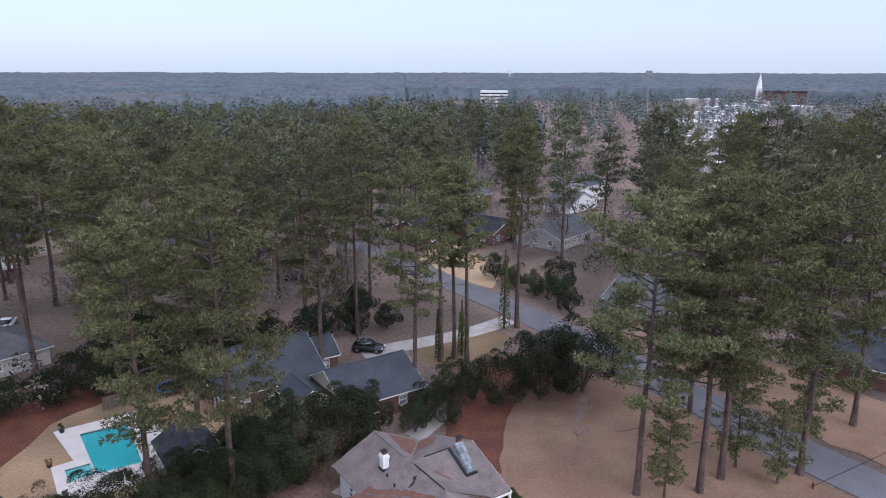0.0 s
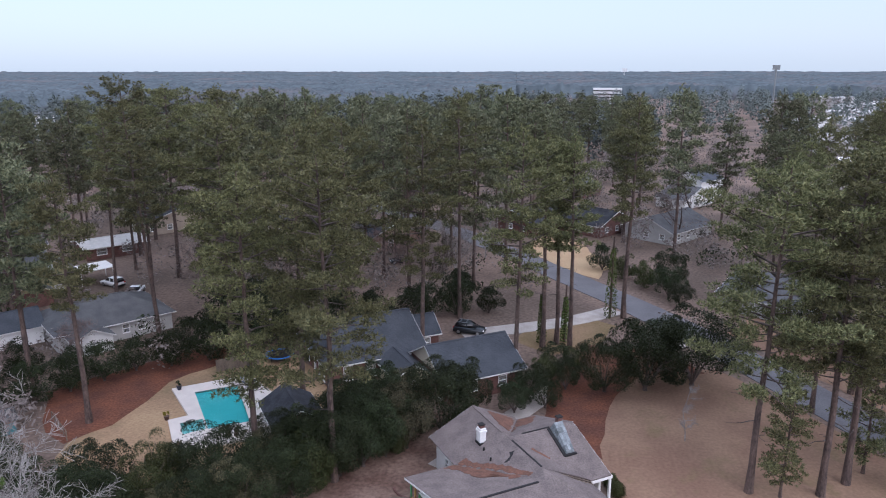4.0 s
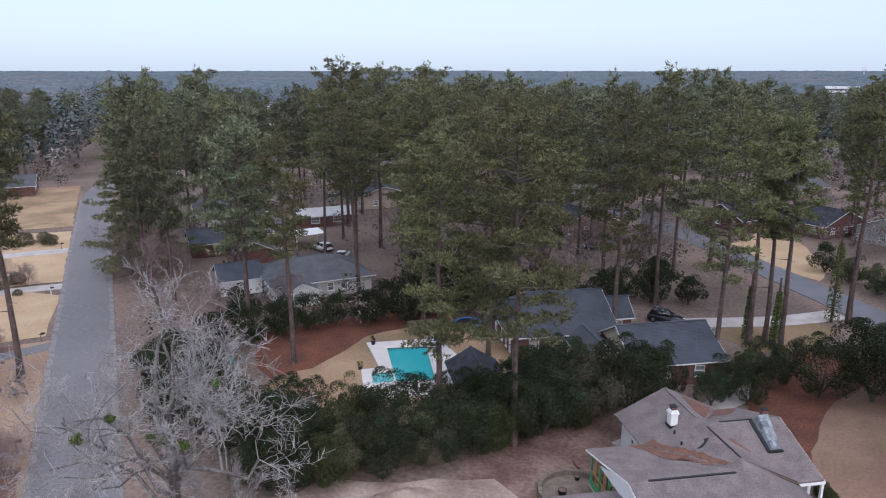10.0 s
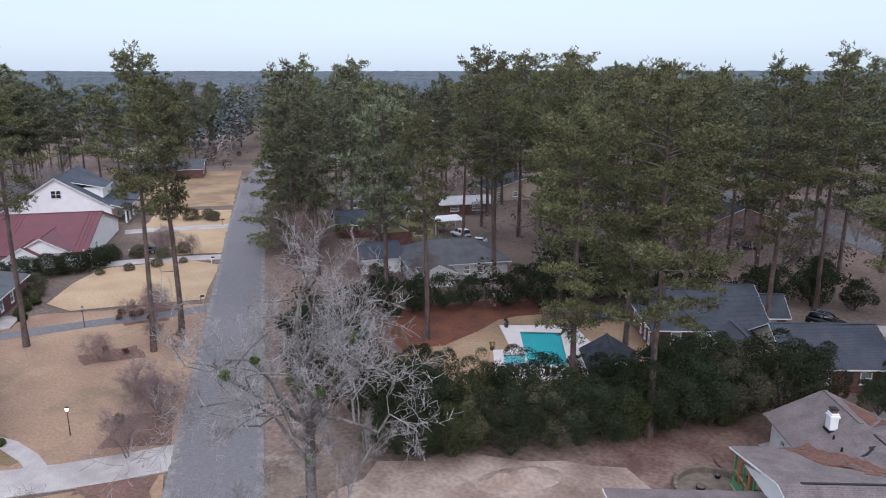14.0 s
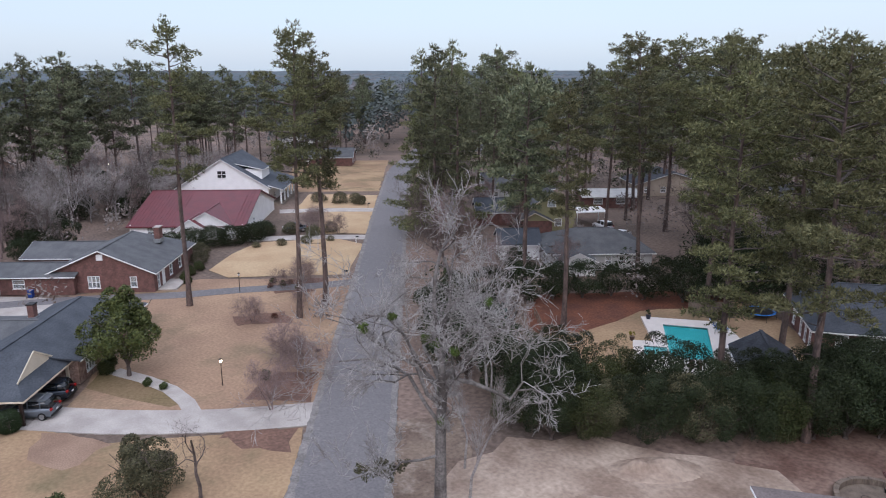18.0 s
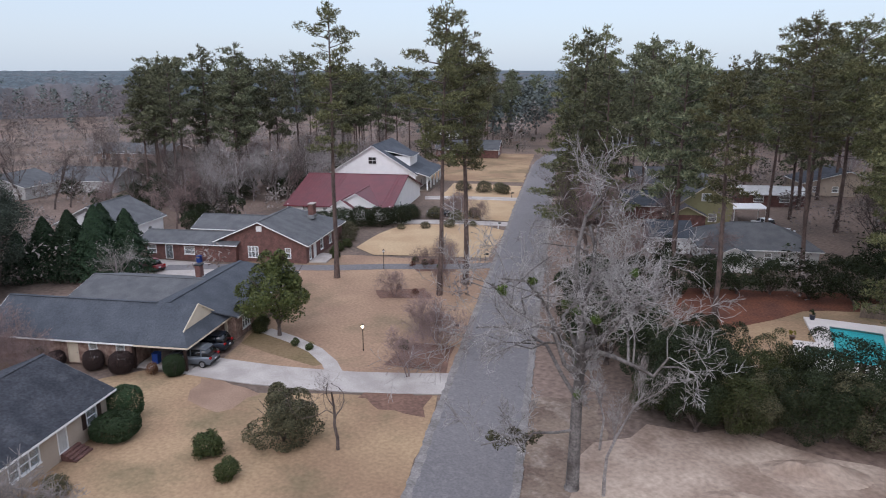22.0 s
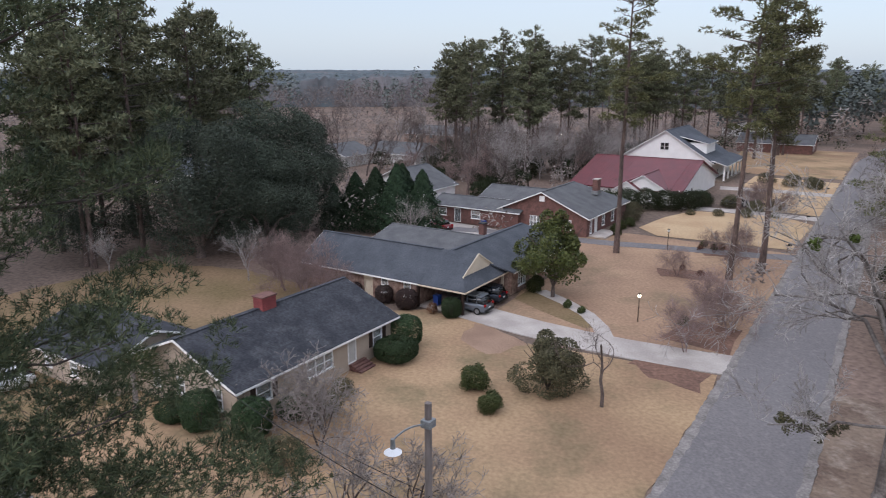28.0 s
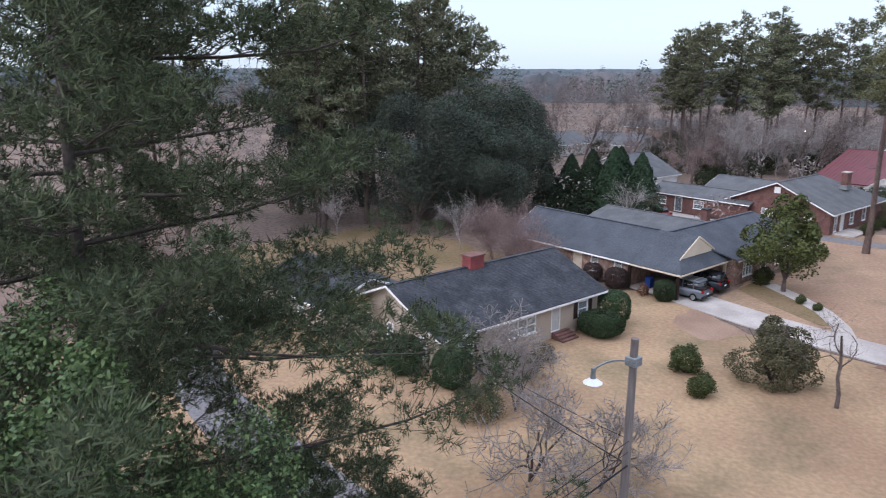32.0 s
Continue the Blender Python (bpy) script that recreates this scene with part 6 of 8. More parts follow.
def car(s_, w_, turn, paint, label, long=4.65, wide=1.86, tall=1.68, kind="suv", rails=True):
    """A parked car, its nose along its own +x."""
    t = thing("car", s_, w_, label, "car", 0.03, turn)
    L, B, H = long / 2, wide / 2, tall
    if kind == "suv":
        low = [(-L, 0.42), (-L + 0.05, 0.95), (-L + 0.12, 1.02), (L - 1.15, 1.02), (L - 0.25, 0.86), (L - 0.02, 0.72), (L, 0.42), (L - 0.1, 0.24), (-L + 0.1, 0.26)]
        top = [(-L + 0.10, 1.0), (-L + 0.42, H - 0.06), (-L + 0.75, H), (L - 2.15, H - 0.02), (L - 1.15, 1.0)]
    else:
        low = [(-L, 0.45), (-L + 0.05, 0.85), (-L + 0.3, 0.92), (L - 1.25, 0.90), (L - 0.2, 0.72), (L, 0.45), (L - 0.1, 0.22), (-L + 0.1, 0.24)]
        top = [(-L + 0.7, 0.9), (-L + 1.25, H - 0.05), (-L + 1.7, H), (L - 2.1, H - 0.03), (L - 1.2, 0.88)]
    bm = bmesh.new()
    prism(bm, [(x, -B, z) for x, z in low], (0, 2 * B, 0))
    bmesh.ops.bevel(bm, geom=bm.edges[:], offset=0.06, segments=2, affect="EDGES")
    body = part("body", bm, paint, t, smooth=True)
    bm = bmesh.new()
    prism(bm, [(x, -B + 0.10, z) for x, z in top], (0, 2 * B - 0.2, 0))
    for v in bm.verts:
        if v.co.z > 1.2:
            v.co.y *= 0.86
    bmesh.ops.bevel(bm, geom=bm.edges[:], offset=0.05, segments=2, affect="EDGES")
    part("cabin", bm, DARKGLASS, t, "tinted windows", smooth=True)
    bm = bmesh.new()
    x0, x1 = (-L + 0.5, L - 2.2) if kind == "suv" else (-L + 1.35, L - 2.15)
    box(bm, x0, x1, -B * 0.80, B * 0.80, H - 0.03, H + 0.025, 0.02)
    part("roof_panel", bm, paint, t)
    for y in (-1, 1):
        for x in ([-L + 0.95, -L + 2.0] if kind == "suv" else [-L + 2.2]):
            bm = bmesh.new()
            bar(bm, (x, y * (B - 0.09), 1.0), (x + 0.04, y * B * 0.79, H - 0.02), 0.10, 0.05, (0, 1, 0))
            part("pillar", bm, paint, t)
        for x in (-L + 0.85, L - 0.92):
            bm = bmesh.new()
            bmesh.ops.create_cone(bm, cap_ends=True, segments=20, radius1=0.355, radius2=0.355, depth=0.23, matrix=Matrix.Translation((x, y * (B - 0.10), 0.355 - 0.03)) @ Matrix.Rotation(radians(90), 4, "X"))
            wheel = part("wheel", bm, RUBBER, t, smooth=False)
            bm = bmesh.new()
            bmesh.ops.create_cone(bm, cap_ends=True, segments=16, radius1=0.23, radius2=0.21, depth=0.04, matrix=Matrix.Translation((x, y * (B + 0.03), 0.355 - 0.03)) @ Matrix.Rotation(radians(90), 4, "X"))
            part("rim", bm, TYRE_RIM, wheel)
        part("headlight", box(bmesh.new(), L - 0.2, L + 0.0, y * B * 0.72 - 0.2, y * B * 0.72 + 0.2, 0.66, 0.8, 0.03), LAMP_CLEAR, t)
        part("tail_light", box(bmesh.new(), -L - 0.01, -L + 0.16, y * (B - 0.17) - 0.15, y * (B - 0.17) + 0.15, 0.82, 1.04, 0.03), LAMP_RED, t, "red tail light")
        part("mirror", box(bmesh.new(), L - 1.5, L - 1.35, y * (B + 0.08) - 0.09, y * (B + 0.08) + 0.09, 0.98, 1.14, 0.03), paint, t)
        if rails and kind == "suv":
            part("roof_rail", bar(bmesh.new(), (-L + 0.6, y * B * 0.74, H + 0.08), (L - 2.3, y * B * 0.74, H + 0.08), 0.04, 0.05), STEEL, t)
    if rails and kind == "suv":
        for x in (-L + 1.0, L - 2.7):
            part("cross_bar", bar(bmesh.new(), (x, -B * 0.76, H + 0.14), (x, B * 0.76, H + 0.14), 0.07, 0.04), STEEL, t)
    part("bumper", box(bmesh.new(), -L - 0.03, -L + 0.2, -B * 0.96, B * 0.96, 0.3, 0.56, 0.05), DARK, t)
    part("number_plate", box(bmesh.new(), -L - 0.04, -L - 0.02, -0.16, 0.16, 0.62, 0.77), WHITEPL, t)
    return t


SILVER = material("silver_paint", (0.17, 0.19, 0.215), 0.3, 0.04, 2, 30, 0, metal=0.5, spec=0.5)
NAVY = material("dark_blue_paint", (0.018, 0.024, 0.036), 0.25, 0.05, 2, 30, 0, metal=0.3, spec=0.5)
GREYCAR = material("dark_grey_paint", (0.045, 0.052, 0.06), 0.25, 0.05, 2, 30, 0, metal=0.4, spec=0.5)
WHITECAR = material("white_car_paint", (0.72, 0.73, 0.74), 0.3, 0.03, 2, 30, 0, spec=0.5)
REDCAR = material("dark_red_paint", (0.20, 0.015, 0.02), 0.3, 0.05, 2, 30, 0, spec=0.5)
car(57.7, -33.3, 90, SILVER, "silver-grey SUV with roof bars, nose in the carport")
car(61.2, -33.6, 90, NAVY, "dark blue SUV parked nose first in the carport", rails=False)
car(70.4, 67.4, -150, GREYCAR, "dark grey SUV on the pale drive")
car(129.9, 35.6, 20, WHITECAR, "white SUV parked among the trees", rails=False)
car(122.5, 37.2, -35, WHITECAR, "white sedan parked behind the cottage", tall=1.45, kind="sedan")
car(87.0, -55.5, 60, REDCAR, "dark red car in the parking court", tall=1.5, kind="sedan")
car(23.5, -52.5, 170, WHITECAR, "white pickup-sized SUV beside the house", rails=False)
car(52.4, 112.6, 200, SILVER, "pale silver sedan at the carport", tall=1.45, kind="sedan")
car(130.5, -22.5, 100, GREYCAR, "dark grey car among leafless shrubs", tall=1.5, kind="sedan")
car(108, 84, 60, GREYCAR, "grey-green sedan on a drive in the woods", tall=1.45, kind="sedan")

# ---- street furniture ----
BULB = glow("warm_bulb", (1.0, 0.78, 0.45), 14)
FLUOR = glow("white_bulb", (0.9, 0.95, 1.0), 5)


def garden_lamp(s_, w_, lit, label, tall=2.3):
    t = thing("lamp_post", s_, w_, label, "lamp post")
    part("post", cyl(bmesh.new(), 0, 0, 0, tall, 0.05, 0.04, 10), BROWN, t)
    part("collar", cyl(bmesh.new(), 0, 0, tall, tall + 0.08, 0.10, 0.13, 10), BROWN, t)
    part("globe", cyl(bmesh.new(), 0, 0, tall + 0.082, tall + 0.36, 0.10, 0.16, 10), BULB if lit else LAMP_CLEAR, t, "lit warm lantern" if lit else "unlit lantern")
    part("cap", cyl(bmesh.new(), 0, 0, tall + 0.362, tall + 0.5, 0.2, 0.03, 10), BROWN, t)


garden_lamp(63.2, -18.3, True, "garden lamp post with a lit warm lantern")
garden_lamp(92.6, -23.7, False, "unlit garden lamp post on the lawn")
for s_, w_ in ((68.9, -10.2), (120.5, -10.3), (98.8, -10.2), (152.8, -10.3)):
    t = thing("mailbox", s_, w_, "dark mailbox on a wooden post", "mailbox")
    part("post", box(bmesh.new(), -0.05, 0.05, -0.05, 0.05, 0, 1.15, 0.01), WOOD if s_ != 120.5 else WHITE, t)
    part("arm", box(bmesh.new(), -0.04, 0.04, -0.45, 0.25, 0.96, 1.04, 0.01), WOOD if s_ != 120.5 else WHITE, t)
    bm = bmesh.new()
    prism(bm, [(-0.09, -0.5, 1.05), (0.09, -0.5, 1.05), (0.09, -0.5, 1.17), (0.05, -0.5, 1.24), (-0.05, -0.5, 1.24), (-0.09, -0.5, 1.17)], (0, 0.52, 0))
    part("box", bm, DARK, t)

pole = thing("street_lamp", 19.7, -12.5, "grey wooden pole with a curved arm and white street lamp", "street lamp")
POLEWOOD = material("grey_pole_wood", (0.235, 0.205, 0.19), 0.95, 0.2, 1.2, 12, 0.4, other=(0.16, 0.135, 0.125), stretch=(1, 1, 0.1))
bm = bmesh.new()
bmesh.ops.create_cone(bm, cap_ends=True, segments=14, radius1=0.17, radius2=0.125, depth=11.5, matrix=Matrix.Translation((0, 0, 5.75)))
part("pole", bm, POLEWOOD, pole, smooth=False)
bm = bmesh.new()
arm = [Vector((-0.12 - 1.75 * k / 8, 0.12 * k / 8, 10.75 + 0.32 * math.sin(math.pi * 0.62 * k / 8) - 0.12 * (k / 8) ** 3)) for k in range(9)]
for p0, p1 in zip(arm, arm[1:]):
    bar(bm, p0, p1, 0.05, 0.05)
part("arm", bm, STEEL, pole)
head = arm[-1]
part("ballast", cyl(bmesh.new(), head.x, head.y, head.z - 0.28, head.z + 0.06, 0.09, 0.07, 12), STEEL, pole)
part("shade", cyl(bmesh.new(), head.x, head.y, head.z - 0.42, head.z - 0.281, 0.30, 0.10, 18), WHITEPL, pole, "white enamel shade")
part("bracket", box(bmesh.new(), -0.2, 0.2, -0.2, 0.2, 10.6, 10.9, 0.02), STEEL, pole)


def wire(a_, b_, sag, r, label="thin sagging black utility cable", n=18):
    """A cable between two points in street coordinates, hanging a little."""
    pa, pb = Vector((*xy(a_[0], a_[1]), a_[2])), Vector((*xy(b_[0], b_[1]), b_[2]))
    pts = np.array([list(pa.lerp(pb, k / n) - Vector((0, 0, sag * 4 * (k / n) * (1 - k / n)))) for k in range(n + 1)])
    v, f = tubes([(pts, np.full(n + 1, r))], 5)
    return tagged(soup("cable", v, f, RUBBER), label, "cable")


wire((19.7, -12.4, 7.1), (-22, -11.0, 8.0), 1.0, 0.03, "thick sagging black utility cable")
wire((19.7, -12.6, 7.1), (30.0, -42.0, 4.2), 0.6, 0.022, "black service cable to the ranch house")
wire((19.7, -12.4, 8.0), (-22, -10.6, 9.0), 0.9, 0.014)
wire((19.7, -12.6, 8.0), (29.0, -38.0, 4.6), 0.7, 0.012)
wire((19.7, -12.4, 7.6), (-22, -10.8, 8.5), 0.95, 0.012)
wire((11.3, 70.2, 0.5), (-2, 84.0, 9.5), 0.2, 0.03, "slanting black guy cable")
for s_, w_, hh in ((147, -97.5, 9.5), (190, -70, 10), (118, 118, 10)):
    t = thing("utility_pole", s_, w_, "grey wooden utility pole with a crossarm", "utility pole", 0, 60)
    part("pole", cyl(bmesh.new(), 0, 0, 0, hh, 0.16, 0.11, 12), POLEWOOD, t)
    part("crossarm", box(bmesh.new(), -1.3, 1.3, -0.06, 0.06, hh - 0.6, hh - 0.45, 0.01), POLEWOOD, t)
    part("transformer", cyl(bmesh.new(), 0.1, -0.42, hh - 2.6, hh - 1.5, 0.24, 0.24, 12), STEEL, t)
    for x in (-1.2, -0.6, 0.6, 1.2):
        part("insulator", cyl(bmesh.new(), x, 0, hh - 0.45, hh - 0.25, 0.04, 0.03, 8), LAMP_CLEAR, t)
wire((147, -97.5, 8.9), (190, -70, 9.4), 0.8, 0.02)
t = thing("fire_hydrant", 11.3, 70.8, "small red fire hydrant at the kerb", "hydrant")
part("barrel", cyl(bmesh.new(), 0, 0, 0, 0.55, 0.11, 0.10, 12), REDCAR, t)
part("bonnet", cyl(bmesh.new(), 0, 0, 0.55, 0.72, 0.13, 0.04, 12), REDCAR, t)
part("outlet", box(bmesh.new(), -0.2, 0.2, -0.05, 0.05, 0.36, 0.46, 0.02), REDCAR, t)
t = thing("wheeled_bin", 57.0, -36.5, "blue wheeled bin beside the carport", "bin", 0.05)
BINBLUE = material("blue_plastic", (0.015, 0.05, 0.22), 0.5, 0.08, 2, 20, 0.03)
bm = bmesh.new()
prism(bm, [(-0.28, -0.26, 0.08), (0.28, -0.26, 0.08), (0.33, -0.3, 1.0), (-0.33, -0.3, 1.0)], (0, 0.58, 0))
part("body", bm, BINBLUE, t)
part("lid", box(bmesh.new(), -0.36, 0.36, -0.34, 0.36, 1.0, 1.09, 0.03), BINBLUE, t)
copy_thing(t, street(91.3, -50.6, 0.02))

# ---- distance: town and towers ----
def slabs(name, x, y, turn, parts_, label, category):
    t = tagged(new(name), label, category)
    t.matrix_world = pose(x, y, 0, 0, 0, turn)
    for nm, x0, x1, y0, y1, z0, z1, mt in parts_:
        part(nm, box(bmesh.new(), x0, x1, y0, y1, z0, z1), mt, t)
    return t


FARWHITE = material("pale_render", (0.72, 0.72, 0.71), 0.7, 0.05, 0.3, 4, 0.05)
parts_ = [("storey", -17, 17, -8, 8, 4.0 * k, 4.0 * k + 2.6, FARWHITE) for k in range(5)] + [("window_band", -16.8, 16.8, -7.8, 7.8, 4.0 * k + 2.6, 4.0 * k + 4.0, DARKGLASS) for k in range(4)]
slabs("office_building", 64, 897, -4, parts_, "white five-storey office block above the trees", "building")
slabs("warehouse", -284, 352, 39, [("wall", -22, 22, -10, 10, 0, 15.0, FARWHITE), ("roof", -23, 23, -11, 11, 15, 15.6, SHINGLE_MID)] + [("bay_opening", -20 + 8 * k, -15 + 8 * k, -10.2, -10.01, 6, 13, DARKGLASS) for k in range(5)], "long pale warehouse among far pines", "building")
t = slabs("church", 420, 905, -23, [("nave", -16, 34, -8, 8, 0, 17, BRICK), ("roof", -17, 35, -9, 9, 17, 18.5, SHINGLE_DARK), ("tower", -24, -17, -4, 4, 0, 22, WHITE)], "brick church with a tall white steeple", "church")
part("steeple", cyl(bmesh.new(), -20.5, 0, 22, 40, 3.4, 0.15, 8), WHITE, t)
t = tagged(new("light_mast"), "tall thin floodlight mast", "mast")
t.matrix_world = pose(137, 481, 0)
part("mast", cyl(bmesh.new(), 0, 0, 0, 39, 0.7, 0.45, 10), STEEL, t)
part("lamp_rack", box(bmesh.new(), -2.2, 2.2, -0.4, 0.4, 38.6, 41.5, 0.1), STEEL, t)
t = slabs("water_tower", 240, 2600, 0, [("stem", -2, 2, -2, 2, 0, 38, FARWHITE), ("tank", -8, 8, -8, 8, 38, 50, FARWHITE)], "far water tower on the horizon", "water tower")
rng = random.Random(8)
for k in range(26):
    f_ = k / 25
    x, y = 150 + 175 * f_ + rng.uniform(-45, 60), 330 + 480 * f_ + rng.uniform(-30, 30)
    hh = rng.uniform(5, 8) + 4 * f_
    q = slabs("shop_building", x, y, rng.uniform(-40, 40), [("wall", -rng.uniform(9, 22), rng.uniform(9, 22), -7, 7, 0, hh, FARWHITE if k % 3 else GREY_SIDING), ("parapet", -8, 8, -7.2, 7.2, hh, hh + 0.8, FARWHITE)], "low flat-roofed pale shop building", "building")
for x, y, tw, a_, b_, hh in ((132, 226, -30, 24, 12, 5), (158, 252, -34, 20, 11, 5.5), (118, 285, -20, 11, 7, 4.6)):
    slabs("shop_building", x, y, tw, [("wall", -a_, a_, -b_, b_, 0, hh, FARWHITE), ("roof", -a_ - 0.4, a_ + 0.4, -b_ - 0.4, b_ + 0.4, hh + 0.004, hh + 0.5, FARWHITE)] + [("shop_window", -a_ + 3 + 5 * k_, -a_ + 6.5 + 5 * k_, -b_ - 0.1, -b_ - 0.01, 0.6, 3.0, DARKGLASS) for k_ in range(int(a_ / 3))], "long white flat-roofed shop building", "building")
sheet("car_park", [(20, 240), (90, 232), (96, 330), (30, 350)], 0.02, CONCRETE, "pale car park and shop yards", "ground")
xs = [(175, 468), (215, 560), (260, 660), (294, 744), (330, 840)]
ribbon("road_far", [(CA * x + SA * y, SA * x - CA * y) for x, y in xs], 16, 0.6, CONCRETE, "pale town street in the distance")
for k, (x, y, z) in enumerate(((60, 150, 5), (-40, 150, 4), (120, 240, 6), (-150, 170, 5), (165, 290, 7), (-110, 330, 6), (30, 260, 6), (-200, 60, 5), (180, 330, 6))):
    t = tagged(new("street_light"), "lit street light among the trees", "street lamp")
    t.matrix_world = pose(x, y, 0)
    part("post", cyl(bmesh.new(), 0, 0, 0, z, 0.07, 0.05, 8), STEEL, t)
    part("lantern", cyl(bmesh.new(), 0, 0, z, z + 0.3, 0.12, 0.22, 10), BULB if k % 2 else FLUOR, t)

# ---- plants: shrubs, trees, woods ----
# near pines with full detail
PINES = [pine(11, 31, 0.38, 4.9, 52), pine(12, 28, 0.48, 3.5, 40, low=6), pine(13, 34, 0.48, 4.8, 44, low=5), pine(15, 30, 0.38, 5.6, 56, droop=0.03), pine(16, 34, 0.46, 4.4, 38, low=7, each=0.85), pine(17, 30, 0.36, 6.4, 62, droop=0.05, low=5, lean=0.03), pine(18, 30, 0.05, 5.8, 74, droop=0.06, cone=True), pine(19, 29, 0.24, 4.5, 58), pine(20, 12, 0.12, 3.0, 34, pad=0.9, trunk=0.14)]
TALL = (31, 28, 34, 30, 34, 30, 30, 29, 12)
HERO = ((-85.5, 33.8, 4, 34.3), (-72.1, 41.8, 2, 33.3), (-74.2, 46.9, 1, 31), (-49, 63.5, 1, 27), (-26.8, 57.1, 7, 29), (-19.0, 56.6, 5, 30.6), (-56.1, 90, 2, 33), (-3.5, 81.8, 0, 30.6), (-0.3, 93, 1, 29), (1.6, 94.4, 1, 28), (3.4, 92.6, 1, 29), (-27, 70.5, 3, 31.5),
        (12.0, 107, 1, 33), (18.9, 60.6, 5, 30), (36.6, 64.2, 5, 30.5), (36.3, 83.8, 0, 30), (25.2, 61, 5, 30.4), (28.2, 63.4, 5, 31), (47.9, 74.5, 5, 30), (-94, 87, 6, 33.5), (-98, 83.5, 6, 32), (-41, 82, 3, 32), (-26, 87, 3, 31), (-16, 86, 0, 31), (30, 78, 0, 26),
        (-86, 96, 1, 30), (-72, 104, 2, 31), (-34, 100, 0, 32), (50, 95, 0, 29), (33, 98, 0, 28), (-50, 101, 3, 32), (-84, 131, 3, 35.8), (-68, 117.4, 5, 34.5), (-53.6, 109.6, 5, 34.4), (-13.2, 103, 2, 34),
        (62, 147, 0, 31.5), (76, 138, 3, 31), (86, 146, 0, 32), (56, 132, 3, 29), (70, 162, 5, 31), (68, 118, 3, 32), (82, 112, 0, 31), (44, 122, 0, 30), (21.5, 60.2, 8, 10), (30.5, 65.5, 8, 11), (33.5, 62.5, 8, 8.5), (40, 70, 8, 12))
for i, (x, y, k, hh) in enumerate(HERO):
    put(PINES[k], x, y, 47 * i, hh / TALL[k])
# pines of the woods, less fine
WOODS = [pine(31 + k, 30, 0.34 + 0.05 * (k % 3), 4.4 + 0.5 * (k % 4), 34, 20, 4, (0.66, 0.22), pad=1.25, mat=WOOD_HAZE_NEEDLES if k % 2 else NEEDLES_DARK, each=0.9) for k in range(6)]
OPEN = [(-60, 400, -9, 3), (84, 112, -62, -9), (-60, 80, -52, 3), (56, 84, 20, 66), (26, 50, 0, 80), (112, 178, -54, -9), (97, 117, 11, 37), (123, 142, 10, 39), (148, 162, 34, 52), (-60, 30, -70, 72), (50, 76, 66, 92), (176, 240, -34, -9), (40, 84, 94, 122), (4, 22, 98, 120), (92, 114, -78, -60), (28, 56, -76, -50), (80, 92, -62, -46), (84, 106, 96, 118), (76, 105, 103, 127)]
rng = random.Random(5)


def free(x, y, near, gap):
    s, w = CA * x + SA * y, SA * x - CA * y
    if any(o[0] < s < o[1] and o[2] < w < o[3] for o in OPEN) or abs(w - 96 - 0.24 * (s - 60)) < 6 and s < 130:
        return False
    return all((x - q[0]) ** 2 + (y - q[1]) ** 2 > gap * gap for q in near)


spots = [(q[0], q[1]) for q in HERO]
done = tries = 0
while done < 210 and tries < 9000:
    tries += 1
    az, dist = rng.uniform(-40, 60), math.sqrt(rng.uniform(85 ** 2, 330 ** 2))
    x, y = -dist * math.sin(radians(az)), dist * math.cos(radians(az))
    if dist > 190 and rng.random() < 0.55 or az < -8 and dist > 190 and rng.random() < 0.7 or -22 < az < -7 and 90 < dist and rng.random() < 0.6 or not free(x, y, spots, 8.0):
        continue
    spots.append((x, y))
    put(WOODS[rng.randrange(6)], x, y, rng.uniform(0, 360), rng.uniform(0.88, 1.12) if dist < 190 else rng.uniform(0.72, 0.95))
    done += 1
# stands on the west side: behind the red roof, behind the live oaks
for s0, w0, n, rad in ((150, -82, 13, 15), (82, -100, 5, 12), (64, -96, 4, 10), (54, -92, 3, 8), (40, -96, 4, 14), (48, -80, 3, 5), (20, -90, 8, 14), (190, -70, 8, 16), (215, -40, 9, 14), (240, -80, 10, 25)):
    for _ in range(n):
        s_, w_ = s0 + rng.uniform(-rad, rad), w0 + rng.uniform(-rad, rad)
        put(WOODS[rng.randrange(6)], *xy(s_, w_), rng.uniform(0, 360), rng.uniform(0.82, 1.08))


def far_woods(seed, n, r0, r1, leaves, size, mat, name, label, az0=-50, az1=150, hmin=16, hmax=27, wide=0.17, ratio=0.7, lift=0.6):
    """Woods too far off to tell one tree from the next."""
    rng = np.random.default_rng(seed)
    az = np.radians(rng.uniform(az0, az1, n))
    d = np.sqrt(rng.uniform(r0 ** 2, r1 ** 2, n))
    hh = rng.uniform(hmin, hmax, n)
    c = np.stack([-d * np.sin(az), d * np.cos(az), hh * 0.60 + 0.009 * np.maximum(0, d - 1500)], 1)
    k = np.repeat(np.arange(n), leaves)
    o = unit(rng.normal(0, 1, (n * leaves, 3)) + [0, 0, 0.35])
    p = c[k] + o * np.stack([hh[k] * wide, hh[k] * wide, hh[k] * 0.40], 1) * rng.uniform(0.5, 1.0, (n * leaves, 1))
    v, f = blades(rng, p, o + [0, 0, lift], size, 0.6, ratio)
    return tagged(soup(name, v, f, mat), label, "trees", kind="stuff")


